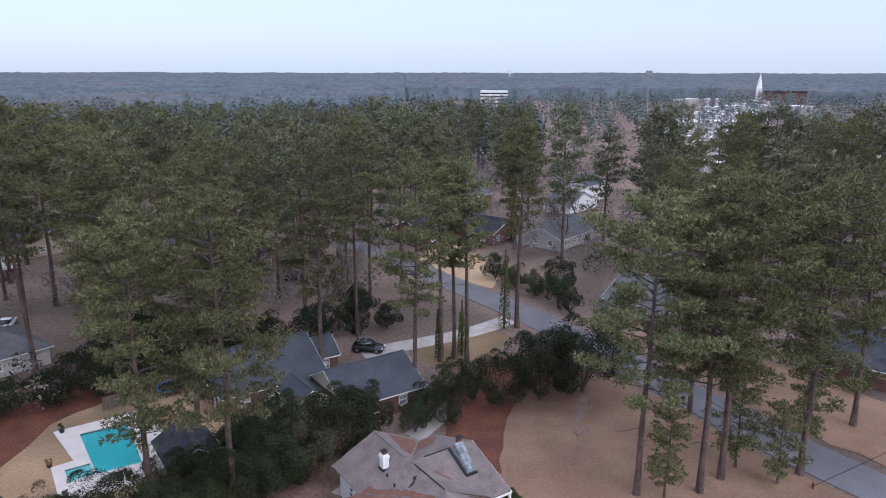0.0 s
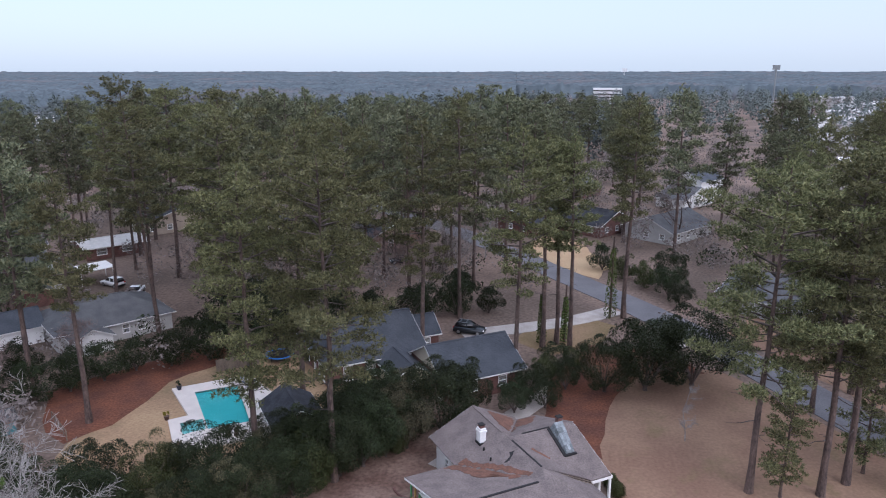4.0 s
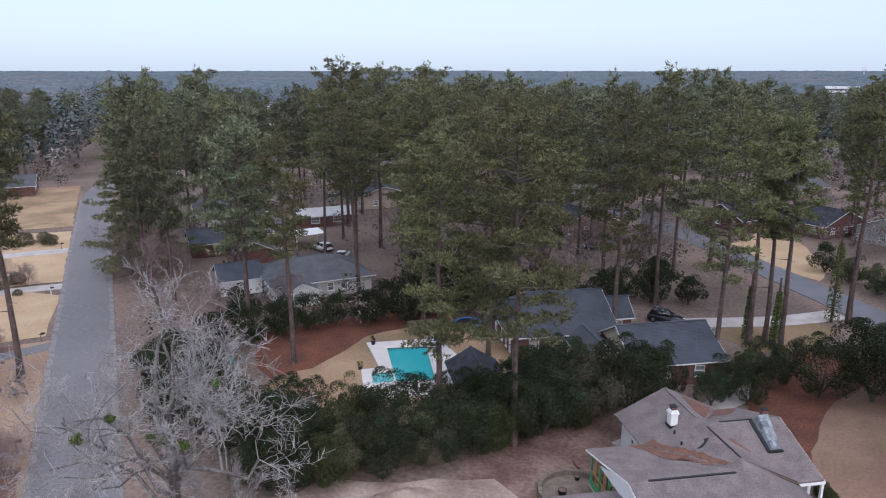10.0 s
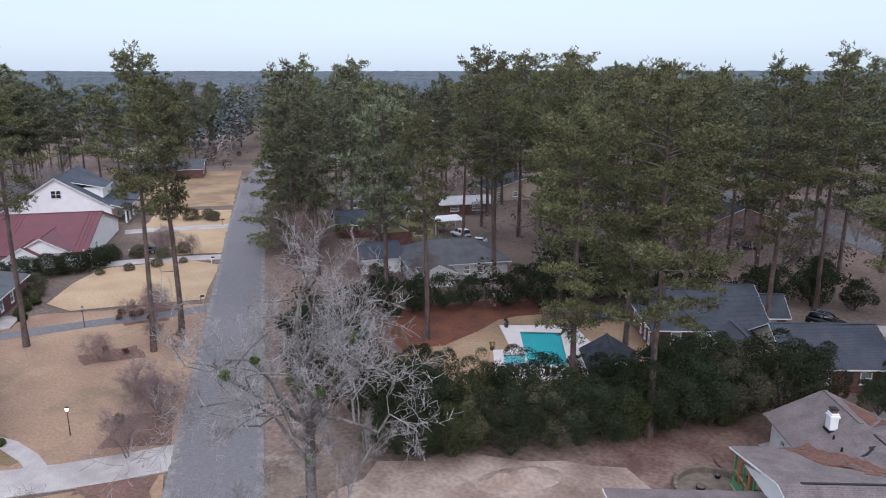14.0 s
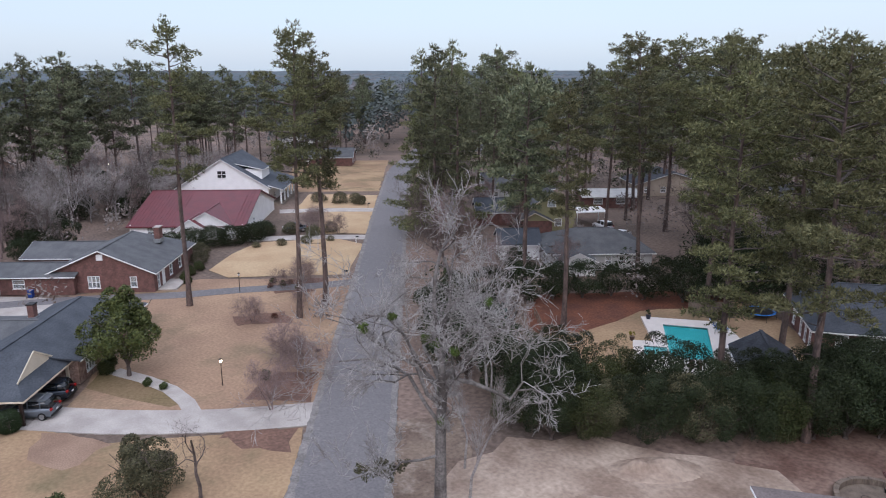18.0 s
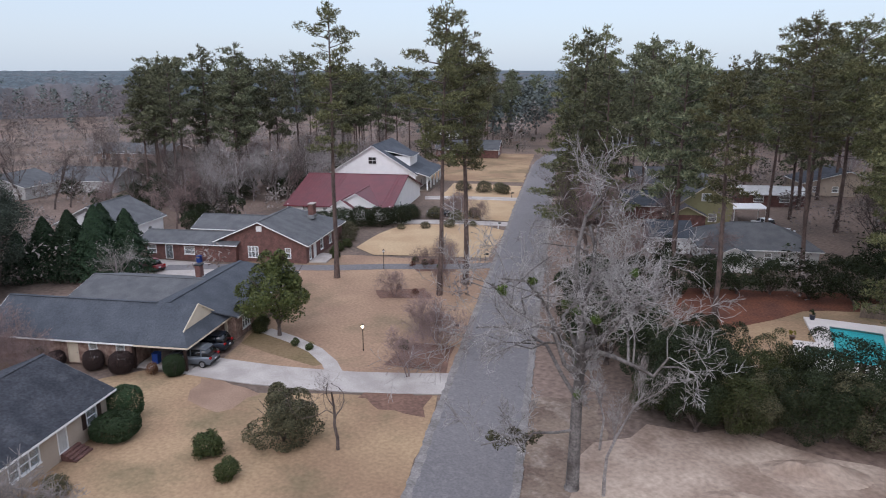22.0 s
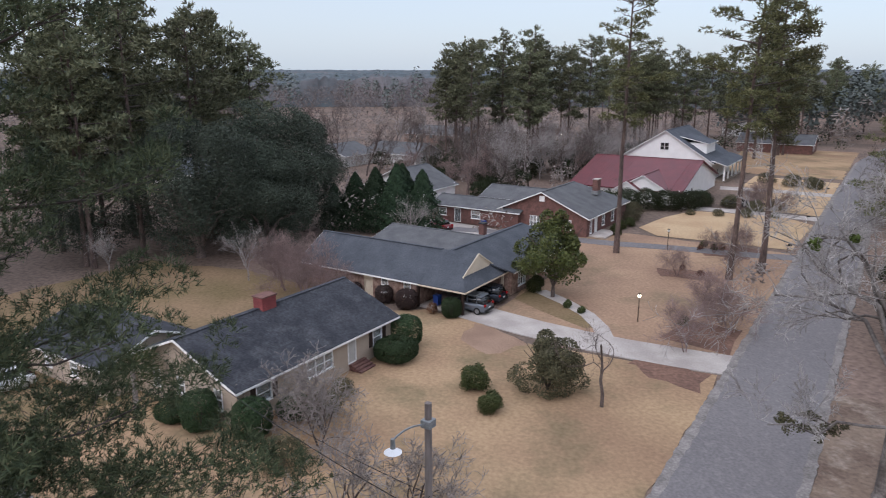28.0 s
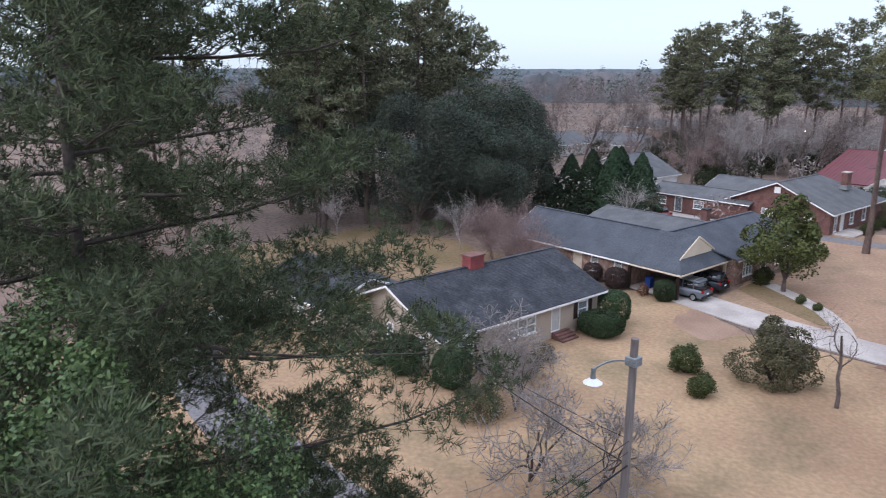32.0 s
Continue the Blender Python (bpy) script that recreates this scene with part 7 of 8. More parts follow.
far_woods(1, 900, 260, 540, 190, 0.66, FAR_HAZE_LEAF, "pine_woods", "dense mixed pine woods", -8, 62)
far_woods(8, 420, 150, 850, 110, 1.0, TWIGGY, "bare_woods_town", "grey-brown leafless trees among the town", -45, -7, 8, 15, 0.3, 0.13)
far_woods(7, 300, 330, 900, 160, 0.7, FAR_HAZE_LEAF, "pine_woods_town", "scattered pines among the town", -45, -8)
def undergrowth(seed, n, mat, leaves, size, hmin, hmax, name, label, az0, az1, r0, r1):
    """Low tangled growth under the woods, too dense to tell apart."""
    rr = random.Random(seed)
    rng = np.random.default_rng(seed)
    c, hh = [], []
    while len(c) < n:
        az, dist = rr.uniform(az0, az1), math.sqrt(rr.uniform(r0 ** 2, r1 ** 2))
        x, y = -dist * math.sin(radians(az)), dist * math.cos(radians(az))
        if free(x, y, [], 1):
            c.append((x, y))
            hh.append(rr.uniform(hmin, hmax))
    c, hh = np.array(c), np.array(hh)
    k = np.repeat(np.arange(n), leaves)
    o = unit(rng.normal(0, 1, (n * leaves, 3)) + [0, 0, 0.4])
    p = np.concatenate([c, hh[:, None] * 0.5], 1)[k] + o * np.stack([hh[k] * 0.55, hh[k] * 0.55, hh[k] * 0.5], 1) * rng.uniform(0.45, 1.0, (n * leaves, 1))
    p[:, 2] = np.maximum(p[:, 2], 0.1)
    v, f = blades(rng, p, o, size, 0.8, 0.4)
    return tagged(soup(name, v, f, mat), label, "undergrowth", kind="stuff")


undergrowth(3, 1200, TWIGGY, 90, 0.30, 2.5, 7, "twiggy_undergrowth", "grey-brown leafless undergrowth beneath the pines", -42, 62, 78, 330)
undergrowth(4, 480, LEAF_DARK, 80, 0.32, 2.0, 6, "evergreen_undergrowth", "dark evergreen undergrowth beneath the pines", -42, 62, 85, 330)
undergrowth(6, 600, TWIGGY, 90, 0.30, 2.5, 7, "twiggy_undergrowth_west", "grey-brown leafless undergrowth beyond the houses", 62, 125, 95, 330)
far_woods(4, 170, 320, 800, 180, 0.7, FAR_HAZE_LEAF, "pine_woods_west", "scattered pine woods", 62, 130)
def canopy(seed, az0, az1, r0, r1, na, nr, name, label):
    """The closed roof of far woods: one uneven sheet of crowns."""
    rng = np.random.default_rng(seed)
    az = np.radians(np.linspace(az0, az1, na))[None] + rng.normal(0, 0.0005, (nr, na))
    d = (r0 * (r1 / r0) ** np.linspace(0, 1, nr))[:, None] * (1 + rng.normal(0, 0.0015, (nr, na)))
    low = rng.normal(0, 1, (nr // 6 + 2, na // 9 + 2))
    hill = np.array([np.interp(np.arange(na) / 9.0, np.arange(low.shape[1]), q) for q in low])
    hill = np.array([np.interp(np.arange(nr) / 6.0, np.arange(low.shape[0]), hill[:, k]) for k in range(na)]).T
    z = 17 + rng.gamma(2.0, 0.6, (nr, na)) + 1.6 * hill + 0.009 * np.maximum(0, d - 1500)
    z[0] = 0
    v = np.stack([-d * np.sin(az), d * np.cos(az), z], -1).reshape(-1, 3)
    i = (np.arange(nr - 1)[:, None] * na + np.arange(na - 1)[None]).ravel()
    f = np.concatenate([np.stack([i, i + 1, i + na + 1], 1), np.stack([i, i + na + 1, i + na], 1)])
    return tagged(soup(name, v, f, FAR_HAZE_WOOD, smooth=True), label, "trees", kind="stuff")


# blue-grey base has the haze of distance painted in; patches are bare woods
FAR_HAZE_WOOD = material("hazed_far_canopy", (0.102, 0.124, 0.136), 0.95, 0.3, 0.012, 0.06, 0, other=(0.078, 0.096, 0.106), spec=0.05, patches=((0.125, 0.118, 0.122), 0.005, 0.52, 0.62))
canopy(21, 3, 150, 500, 3900, 640, 150, "far_woods", "distant closed woods to the horizon, coloured blue-grey for haze")
canopy(22, -55, 3, 1060, 3900, 260, 120, "far_woods_town", "distant closed woods behind the town, coloured blue-grey for haze")
far_woods(3, 1100, 240, 850, 140, 0.9, TWIGGY, "bare_woods", "grey-brown leafless woods", 60, 135, 12, 21, 0.30, 0.12)
far_woods(5, 520, 190, 900, 100, 1.3, TWIGGY, "bare_woods_north", "grey-brown leafless woods between pines", -45, 58, 11, 18, 0.28, 0.14)

# leafless trees
BARES = [bare_tree(41, 13, 0.20, 3, 0.8, BARK_GREY, "leafless grey tree with fine twigs", kids=(4, 7), upward=0.4, hair=(0.7, 0.032), fuzz=6)[0], bare_tree(42, 15, 0.24, 3, 0.7, BARK_BROWN, "leafless brown tree with fine twigs", kids=(4, 7), upward=0.45, hair=(0.7, 0.032), fuzz=6)[0], bare_tree(43, 11, 0.16, 3, 0.9, BARK_ROSE, "leafless rosy-grey tree with fine twigs", kids=(4, 7), upward=0.4, hair=(0.7, 0.032), fuzz=6)[0]]
for s_, w_, k, sz in ((118, -62, 0, 0.85), (124, -64, 0, 1.0), (130, -62, 1, 0.8), (121, -70, 1, 0.8), (114, -72, 2, 0.7), (136, -66, 0, 1.05), (142, -60, 0, 1.0), (112, -66, 2, 0.8), (100, 4.5, 1, 1.0), (112, 3.5, 2, 1.1), (122, 4, 1, 1.1), (135, 5, 1, 1), (92, 10, 2, 0.8), (76, 8, 2, 0.6), (150, 8, 1, 1.1),
                      (165, 6, 0, 1.1), (100, 44, 1, 1), (115, 50, 2, 1.1), (92, 60, 1, 1), (108, 66, 0, 1.1), (96, 76, 2, 1), (84, 70, 1, 1), (120, 74, 2, 1.1), (132, 62, 0, 1.2), (84, 52, 2, .8), (130, 106, 1, 1.1), (100, 100, 0, 0.9), (112, 108, 2, 0.9),
                      (52, -50, 2, 0.55), (53, -54, 2, 0.5), (50, -47, 2, 0.5), (53, -59, 0, 0.5), (78, -54.5, 0, 0.5), (46, -74, 0, 0.45), (162, -112, 1, 0.8), (172, -122, 1, 0.9), (150, -140, 1, 0.9), (130, -140, 1, 0.9), (185, -100, 1, 0.9), (200, -90, 0, 0.9)):
    put(BARES[k], *xy(s_, w_), s_ * 37, sz)
rng = random.Random(9)
for _ in range(110):
    az, dist = rng.uniform(64, 112), rng.uniform(150, 330)
    x, y = -dist * math.sin(radians(az)), dist * math.cos(radians(az))
    if free(x, y, [], 1):
        put(BARES[rng.randrange(2)], x, y, rng.uniform(0, 360), rng.uniform(0.65, 1.0))
for _ in range(70):
    az, dist = rng.uniform(-35, 55), rng.uniform(95, 260)
    x, y = -dist * math.sin(radians(az)), dist * math.cos(radians(az))
    if free(x, y, [], 1):
        put(BARES[rng.randrange(3)], x, y, rng.uniform(0, 360), rng.uniform(0.7, 1.1))

# the great bare tree at the roadside
LICHEN = material("lichen_grey_bark", (0.42, 0.395, 0.375), 0.95, 0.25, 0.7, 6, 0.5, other=(0.22, 0.198, 0.185))
GREAT_BARK = material("dark_lichen_bark", (0.20, 0.182, 0.17), 0.95, 0.35, 0.8, 6, 0.7, other=(0.085, 0.073, 0.066))
RIGHT, AWAY = np.array([0.669, 0.744, 0]), np.array([-0.744, 0.669, 0])
BOUGHS = [(9.2, 0.12, 0.2, 0.95, 7.0, 0.22), (9.6, -0.55, 0.1, 0.9, 7.2, 0.2), (8.4, 0.42, -0.2, 0.95, 6.2, 0.18), (8.8, -0.2, 0.7, 0.8, 7.0, 0.17), (7.4, -0.95, -0.3, 0.5, 9.0, 0.16), (6.0, -1.0, 0.1, 0.26, 9.6, 0.14),
          (4.0, -1.0, -0.2, 0.10, 6.4, 0.10), (7.6, -0.4, -0.5, 0.8, 6.4, 0.14), (10.0, -0.1, -0.2, 1.0, 7.6, 0.2), (6.6, 0.55, 0.3, 0.9, 2.6, 0.09), (6.0, 0.2, -0.6, 0.6, 2.4, 0.07), (8.6, -0.75, 0.6, 0.6, 7.8, 0.14), (7.6, 0.58, 0.1, 0.95, 5.2, 0.14), (8.6, -0.85, 0.2, 0.75, 7.2, 0.15), (5.2, 0.4, 0.1, 0.4, 2.0, 0.06)]
great, ends = bare_tree(63, 21.8, 0.40, 5, 0.60, GREAT_BARK, "large leafless pale grey tree with crooked spreading limbs", "great_bare_tree", 8, 0, twigs=LICHEN, kids=(4, 6), upward=0.34, wiggle=0.36, ratio=(0.40, 0.66), min_r=0.013, thin=(0.48, 0.75),
                        limbs=[(h0, RIGHT * x + AWAY * y + np.array([0, 0, z]), ln, r) for h0, x, y, z, ln, r in BOUGHS])
put(great, -31.8, 28.6)
rngm = np.random.default_rng(5)
tips = ends[rngm.choice(len(ends), 9, replace=False)]
for k, e_ in enumerate(tips):
    p_, d_ = crown_points(rngm, 220, 0.4, 0.4, 0.4, 6, (0.1, 0.4), (0.4, 0.6))
    v, f = blades(rngm, p_ + e_, d_, 0.09)
    soup("mistletoe", v, f, IVY, great, "green ball of mistletoe")
for x_, z_, r_ in ((-2.6, 3.3, 0.7), (-3.6, 3.0, 0.8), (-4.6, 2.7, 0.75), (-3.9, 4.0, 0.5), (-5.3, 3.2, 0.5)):
    p_, d_ = crown_points(rngm, 320, r_, r_, r_ * 0.7, 7, (0.2, 0.7), (0.25, 0.5))
    v, f = blades(rngm, p_ + RIGHT * x_ + AWAY * rngm.uniform(-0.8, 0.4) + [0, 0, z_], d_, 0.085)
    soup("leafy_sprout", v, f, LEAF_OLIVE, great, "brown-green leafy sprouts on the lowest bough")
stem2, _ = bare_tree(78, 9.5, 0.12, 2, 0.35, BARK_GREY, "slender leafless tree beside the great one", kids=(6, 9), upward=0.9, ratio=(0.22, 0.4), first=0.45)
put(stem2, -30.1, 29.8, 10)
put(stem2, -34.5, 33.5, 130, 0.8)

# crape myrtles and lawn trees on the west side
MYRTLE = material("myrtle_twigs", (0.30, 0.265, 0.245), 0.95, 0.25, 1.5, 9, 0.3)
myrtle, _ = bare_tree(51, 6.2, 0.09, 4, 0.95, BARK_BROWN, "leafless crape myrtle with many stems", "crape_myrtle", 6, 0, twigs=MYRTLE, stems=3, kids=(3, 6), wiggle=0.26, upward=0.25, min_r=0.018, thin=(0.6, 0.85))
for s_, w_, sz in ((24.9, -21.6, 1.0), (26.9, -18.9, 0.8), (31.7, -28.4, 0.9), (29.5, -27.0, 0.8)):
    put(myrtle, *xy(s_, w_), s_ * 31, sz)
crook, _ = bare_tree(52, 6.4, 0.14, 3, 0.8, BARK_BROWN, "small crooked leafless lawn tree", "crooked_tree", 7, 4, (0.45, 0.016), kids=(2, 5), upward=0.5, wiggle=0.3)
put(crook, -44.1, 17.2, 200)
rosy, _ = bare_tree(53, 4.6, 0.07, 3, 0.9, BARK_ROSE, "low spreading leafless ornamental tree", "ornamental_tree", 6, 3, (0.4, 0.016), stems=3, kids=(4, 7), upward=0.25, min_r=0.007)
for s_, w_, sz in ((57.8, -12.6, 1.0), (63.8, -10.6, 1.05), (69, -14.2, 1.0), (80.7, -19.2, 0.8), (95, -15.5, 0.85), (97.5, -16.5, 0.8), (66.5, -11.4, 0.9), (51.5, -49.0, 1.5), (52.5, -52.5, 1.4), (51, -45.8, 1.0), (94, -18, 0.7), (86, -14, 0.6), (130, -20, 1.0), (128, -14, 0.9), (134, -18, 1.0)):
    put(rosy, *xy(s_, w_), s_ * 53, sz)
sapling, _ = bare_tree(54, 5.6, 0.06, 2, 1.2, BARK_GREY, "thin bare sapling on the lawn", "sapling", 6, 2, (0.3, 0.012), kids=(14, 18), upward=0.1, ratio=(0.12, 0.28))
put(sapling, *xy(32.9, 62.6))

# evergreens
live = leaf_tree(31, 16.5, 17, 0.55, LEAF_OAK, 52000, 0.115, 44, "broad dark live oak with a dense crown", "live_oak", base=0.06)
for s_, w_, sz in ((57, -72, 1.06), (63, -67, 0.76), (68, -74, 1.14), (75, -71, 0.84), (78, -79, 1.0), (66, -85, 1.1), (50, -84, 0.9)):
    put(live, *xy(s_, w_), s_ * 71, sz)
mag = leaf_tree(32, 9.4, 8.8, 0.2, LEAF_MAG, 13000, 0.14, 40, "rounded magnolia with glossy olive-green leaves", "magnolia_tree", base=0.1, reach=(0.25, 0.8), ball=(0.20, 0.34), taper=0.75)
put(mag, -68.5, 20.6)
ever = leaf_tree(33, 8, 8.5, 0.25, LEAF_DARK, 19000, 0.088, 34, "dense dark evergreen tree", base=0.03)
ever_far = leaf_tree(35, 8, 8.5, 0.25, LEAF_DARK, 9000, 0.125, 30, "dense dark evergreen tree among the woods", base=0.03)
ever3 = leaf_tree(36, 7.4, 6.8, 0.2, LEAF_OLIVE, 16000, 0.082, 32, "dense evergreen with olive-brown leaves", base=0.03)
ever2 = leaf_tree(34, 7, 6.5, 0.2, LEAF_BUSH, 16000, 0.082, 32, "dense evergreen with mid-green leaves", base=0.03)
for s_, w_, sz in ((42.5, 70.0, 1.15), (39.5, 75.5, 1.25), (45.5, 66, 0.85), (44.5, 77, 0.9)):
    put(ever, *xy(s_, w_), s_ * 91, sz)
rng = random.Random(12)
hedge = [(-33.0, 41.8), (-30, 45.5), (-27, 48.8), (-23.5, 52), (-20.5, 55.5), (-17, 59.5), (-13.5, 63.5), (-10.5, 67), (-36.5, 45.5), (-33.5, 49.5), (-29.5, 53.5), (-26.0, 57), (-22.5, 60), (-38.5, 50), (-34.5, 54), (-16.5, 64.5), (-13.5, 69.5), (-19.5, 64), (-9, 71.5), (-31.5, 43.5), (-28.3, 47.2), (-25.2, 50.4), (-22, 53.8), (-18.8, 57.5), (-15.2, 61.5), (-35, 43), (-24.5, 55), (-18, 61.5)]
for k, (x, y) in enumerate(hedge):
    sz = 0.62 + 0.40 * (k / 7) if k < 8 else rng.uniform(0.65, 0.95)
    put((ever, ever3, ever, ever, ever2)[k % 5], x, y, 77 * k, sz)
for s_, w_, sz in ((49, 54, 0.5), (50.5, 58, 0.55), (51.5, 62, 0.6), (53, 66, 0.5), (49, 63, 0.5), (52.5, 69, 0.45), (47.5, 57.5, 0.45),
                   (87, 14, 0.7), (88, 18, 0.65), (88.5, 22, 0.7), (89, 26, 0.62), (87.5, 30, 0.65), (86, 34.5, 0.75), (86.5, 39, 0.9), (87, 44, 1.0), (92, 40, 1.0), (96, 14, 0.7), (88, 10, 0.6), (94, 46, 1.0), (86, 48, 0.9), (82, 52, 0.9), (92, 34, 0.6), (93, 20, 0.5),
                   (78, 62, 0.8), (80, 67, 0.75), (78, 71.5, 0.8), (82, 58, 0.8), (75, 76, 0.6), (82, 76, 0.8), (60, 104, 0.7), (66, 106, 0.8), (72, 108, 0.7), (56, 101, 0.5), (78, 110, 0.7), (64, 111, .8),
                   (30, 101, 0.7), (26, 98, 0.6), (12, 98, 0.5), (36, 104, 0.8), (140, -70, 0.6), (110, -62, 0.5), (112, -58, 0.45), (130, -85, 0.7), (158, -100, 0.8), (136, -104, 0.6), (116, -80, 0.5), (122, -77, 0.55), (128, -92, 0.5), (114, -62, 0.55), (26, -62, 0.8), (20, -70, 0.9), (14, -62, 0.9),
                   (57, 33, 0.75), (56.3, 37, 0.8), (57, 41, 0.75), (60, 39.5, 0.7), (60, 43.5, 0.7), (58, 29, 0.65), (60, 9, 0.8), (64, 5, 1.05), (70, 4.5, 1.1), (76, 4.0, 0.9), (58, 14, 0.5), (55, 8, 0.5)):
    put(ever_far if s_ > 72 or w_ < -50 else ever if rng.random() < 0.6 else ever2, *xy(s_, w_), s_ * 57 + w_, sz)
rng = random.Random(31)
for _ in range(70):
    s_, w_ = rng.uniform(116, 200), rng.uniform(-100, -44)
    x, y = xy(s_, w_)
    if free(x, y, [], 2) and not (w_ < -84 and s_ < 165) and not (s_ < 150 and w_ > -58):
        put(ever_far, x, y, rng.uniform(0, 360), rng.uniform(0.45, 0.85))
        put(BARES[rng.randrange(3)], x + rng.uniform(3, 6), y + rng.uniform(-5, 5), rng.uniform(0, 360), rng.uniform(0.6, 0.95))
cedar = cone_tree(61, 7.4, 5.2, LEAF_CEDAR, 12000, 0.14, "dense dark green conical cedar")
for s_, w_, sz in ((80.6, -66.2, 1.1), (81.0, -62.8, 1.22), (81.6, -59.4, 1.3), (83.6, -56.4, 1.2), (84.6, -60.6, 1.26), (78.6, -68.6, 0.9)):
    put(cedar, *xy(s_, w_), s_ * 37, sz)
ball = shrub(71, 1.75, 1.8, LEAF_CLIP, 7000, 0.058, "round clipped dark shrub by the brick wall", clipped=True, name="clipped_shrub")
maroon = shrub(70, 1.75, 1.8, LEAF_MAROON, 7000, 0.058, "round clipped dark maroon shrub by the brick wall", clipped=True, name="clipped_shrub")
for s_, w_, sz in ((55.0, -41.6, 1.0), (54.7, -38.6, 1.12), (55.2, -45.5, 0.8)):
    put(maroon, *xy(s_, w_), s_ * 90, sz)
for s_, w_, sz in ((55.0, -33.6, 1.05),):
    put(ball, *xy(s_, w_), s_ * 90, sz)
mound = shrub(72, 1.8, 3.3, LEAF_CLIP, 12000, 0.065, "wide clipped dark green hedge", clipped=True, name="clipped_hedge")
put(mound, *xy(43.9, -31.9), 140)
tall = shrub(73, 2.7, 2.5, LEAF_CLIP, 12000, 0.065, "tall clipped dark green hedge", clipped=True, name="clipped_hedge")
put(tall, *xy(46.7, -32.9), 140)
put(mound, *xy(32.5, -31.8), 140, 0.75)
put(tall, *xy(29.0, -32.2), 60, 0.95)
put(tall, *xy(27.9, -35.9), 20, 0.95)
put(mound, *xy(27.8, -38.4), 50, 0.7)
loose = leaf_tree(74, 4.4, 5.6, 0.12, LEAF_OLIVE, 17000, 0.085, 46, "large loose olive-brown shrub on the lawn", "lawn_shrub", base=0.0, category="shrub", crown="foliage", reach=(0.2, 0.8), ball=(0.22, 0.38), taper=0.6)
put(loose, -47.2, 14.2, 0)
green = shrub(75, 1.6, 1.7, LEAF_BUSH, 5000, 0.062, "small rounded green shrub on the lawn", 12)
put(green, -47.9, 8.9, 0, 1.25)
put(green, -44.3, 9.4, 70, 0.95)
for s_, w_, sz in ((64.5, -14.5, 0.6), (62.6, -23.6, 0.45), (63.5, -25.4, 0.5), (66.5, -30.5, 0.9), (68.5, -31, 0.8), (95.5, -18.5, 0.55), (96.5, -20, 0.6), (93.5, -16, 0.5), (97, -32, 0.7), (99, -33, 0.8), (101.5, -33, 0.9), (104, -32.5, 0.9), (32, 49.1, 0.95), (33.2, 50, 0.8), (43, 79, .6), (36.5, 84, .5)):
    put(green, *xy(s_, w_), s_ * 41, sz)
grey = shrub(76, 2.2, 3.2, LEAF_OLIVE, 6500, 0.06, "loose grey-brown winter shrub", 14)
for s_, w_, sz in ((126.6, -18.6, 0.9), (128.5, -23, 1.0), (129.6, -15.8, 0.9), (127.5, -27, 1.0), (159.4, -17, 1.2), (157.7, -12.5, 1.0), (161, -22, 1.1), (108, -33.5, 0.9), (113, -35, 1.0), (27.4, -28, 0.9), (33.5, -30.4, 0.8), (36.5, -31.2, 0.6), (160.5, -13.5, 1), (56, -48, 0.8), (36.5, 33, .6), (47, 50, .8), (51, 48, .9)):
    put(grey, *xy(s_, w_), s_ * 29, sz)
red_ = shrub(79, 1.2, 1.4, LEAF_RED, 1500, 0.05, "low loose red-brown shrub", 8)
for s_, w_, sz in ((54.9, -35.6, 0.9), (82, -17, 0.6), (83.5, -19.5, 0.6), (94.5, -20, 0.6), (96, -17.5, 0.7)):
    put(red_, *xy(s_, w_), s_ * 43, sz)
darkhedge = shrub(80, 3.2, 4.5, LEAF_DARK, 5000, 0.10, "dense dark evergreen hedge", 20)
for s_, w_, sz in ((118.5, -38, 1.05), (119.5, -34.5, 1.1), (120.5, -31.3, 1.1), (117.5, -41.5, 0.9), (123, -28.6, 1.0), (127, -27.8, 0.9)):
    put(darkhedge, *xy(s_, w_), s_ * 61, sz)
for k in range(4):
    f_ = k / 3
    put(grey, *xy(118 + 4.5 * f_, -27 + 12 * f_), 50 * k, 0.45 + 0.1 * (k % 3))

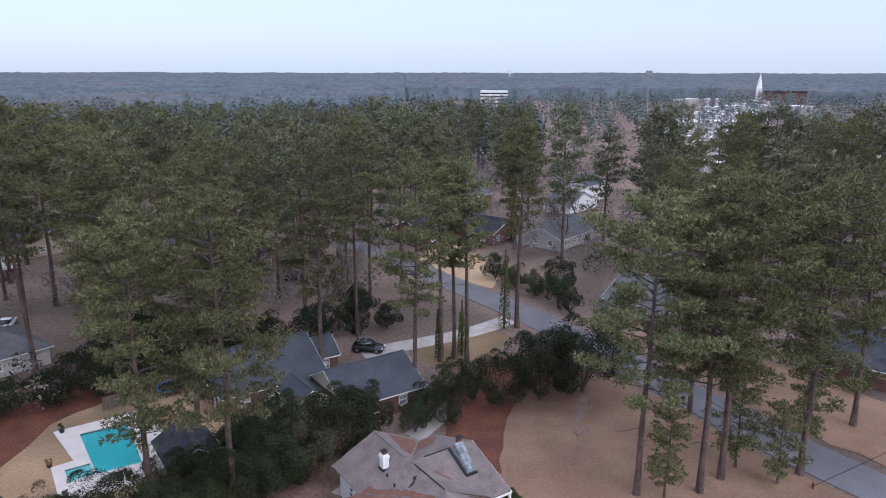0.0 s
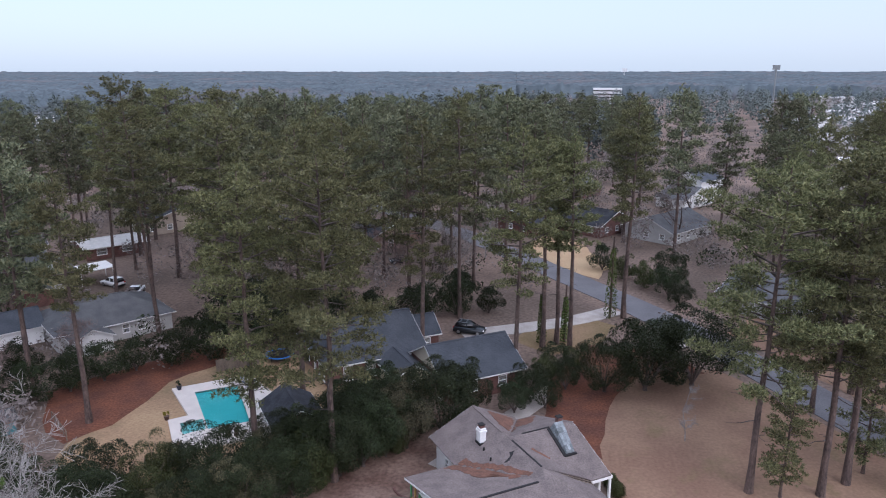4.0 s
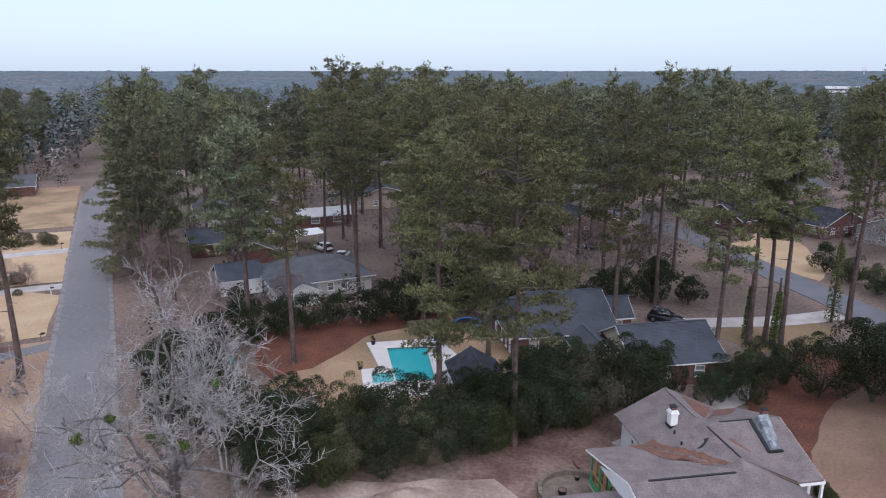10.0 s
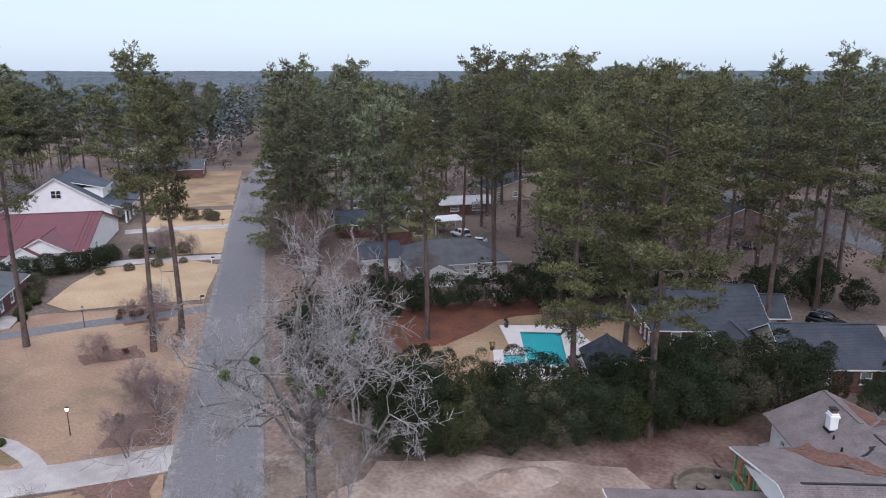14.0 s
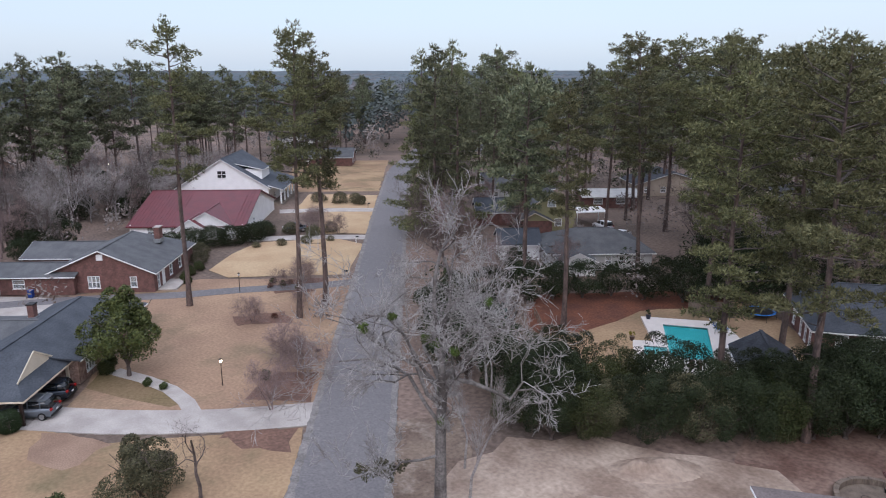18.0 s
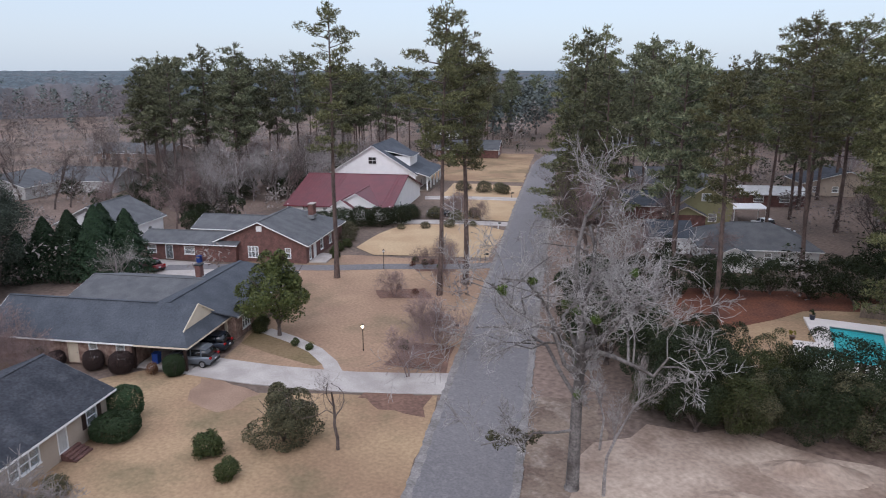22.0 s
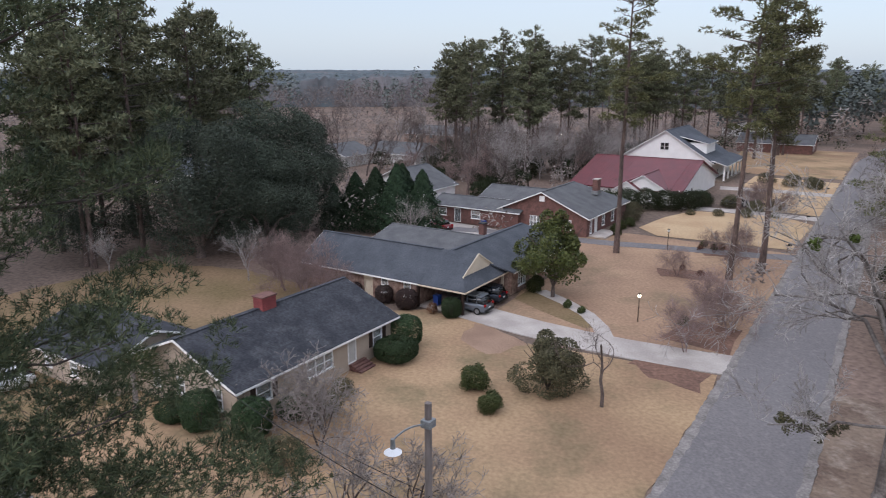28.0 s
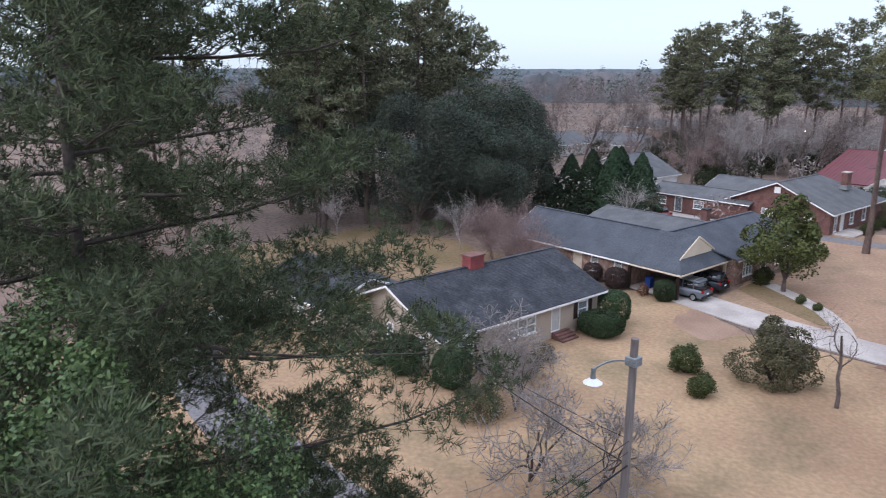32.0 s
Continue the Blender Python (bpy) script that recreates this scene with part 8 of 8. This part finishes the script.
# ivy-clad trunks
for x, y, hh, r in ((*xy(60.7, 88.3), 11, 0.9), (*xy(58.9, 75.0), 6.5, 0.5), (*xy(60.9, 72.3), 7, 0.5)):
    rngi = np.random.default_rng(int(x * 10) + 500)
    t = tagged(new("ivy_trunk"), "dead trunk thickly clad in bright green ivy", "tree")
    t.matrix_world = pose(x, y, 0)
    part("trunk", cyl(bmesh.new(), 0, 0, 0, hh + 2, 0.22, 0.12, 9), BARK_PINE, t)
    u = rngi.uniform(0, 1, 1500)
    an = rngi.uniform(0, 6.28, 1500)
    rr = (0.25 + r * (1 - u) ** 0.7 * rngi.uniform(0.5, 1, 1500))
    p_ = np.stack([rr * np.cos(an), rr * np.sin(an), 0.2 + u * hh], 1)
    v, f = blades(rngi, p_, np.stack([np.cos(an), np.sin(an), 0 * an + 0.3], 1), 0.13)
    soup("ivy", v, f, IVY, t)

# palm beside the ranch house
t = tagged(new("palm_tree"), "small fan palm beside the ranch house", "palm")
t.matrix_world = pose(*xy(27.2, -41.6), 0)
part("trunk", cyl(bmesh.new(), 0, 0, 0, 3.2, 0.2, 0.16, 10), BARK_GREY, t)
rngp = np.random.default_rng(4)
for k in range(22):
    an, el = k * 2.4, rngp.uniform(-0.5, 1.1)
    d_ = np.array([math.cos(an) * math.cos(el), math.sin(an) * math.cos(el), math.sin(el)])
    base_ = np.array([0, 0, 3.2]) + d_ * 0.9
    v, f = sprays(rngp, np.repeat(base_[None], 1, 0), d_[None] * 1.6, 26, 1.0, 0.07, 0.55)
    st, fs = tubes([(np.array([[0, 0, 3.2], base_]), np.array([0.02, 0.012]))], 3)
    soup("frond", np.concatenate([v, st]), np.concatenate([f, fs + len(v)]), LEAF_BUSH, t)

# the two trees close beside the camera at the end
NEAR_BARK = material("dark_pine_bark", (0.085, 0.070, 0.063), 0.95, 0.3, 2.0, 9, 0.7, other=(0.045, 0.037, 0.034))
near_pine = pine(91, 33.0, 0.15, 10.0, 128, 23, 10, (0.22, 0.027), NEAR_NEEDLES, 0.17, 0.12, 0.46, 6, 0.85, cone=True, each=3.5, bark=NEAR_BARK, label="close loblolly pine with long green needle tufts")
put(near_pine, -13.9, -9.3, 20)
laurel = leaf_tree(92, 16.3, 6.8, 0.3, LEAF_LAUREL, 56000, 0.050, 60, "broadleaf evergreen with glossy green leaves", "laurel_tree", base=0.15, bark=BARK_GREY, reach=(0.35, 0.88), ball=(0.16, 0.30))
put(laurel, -9.5, -6.0, 0)
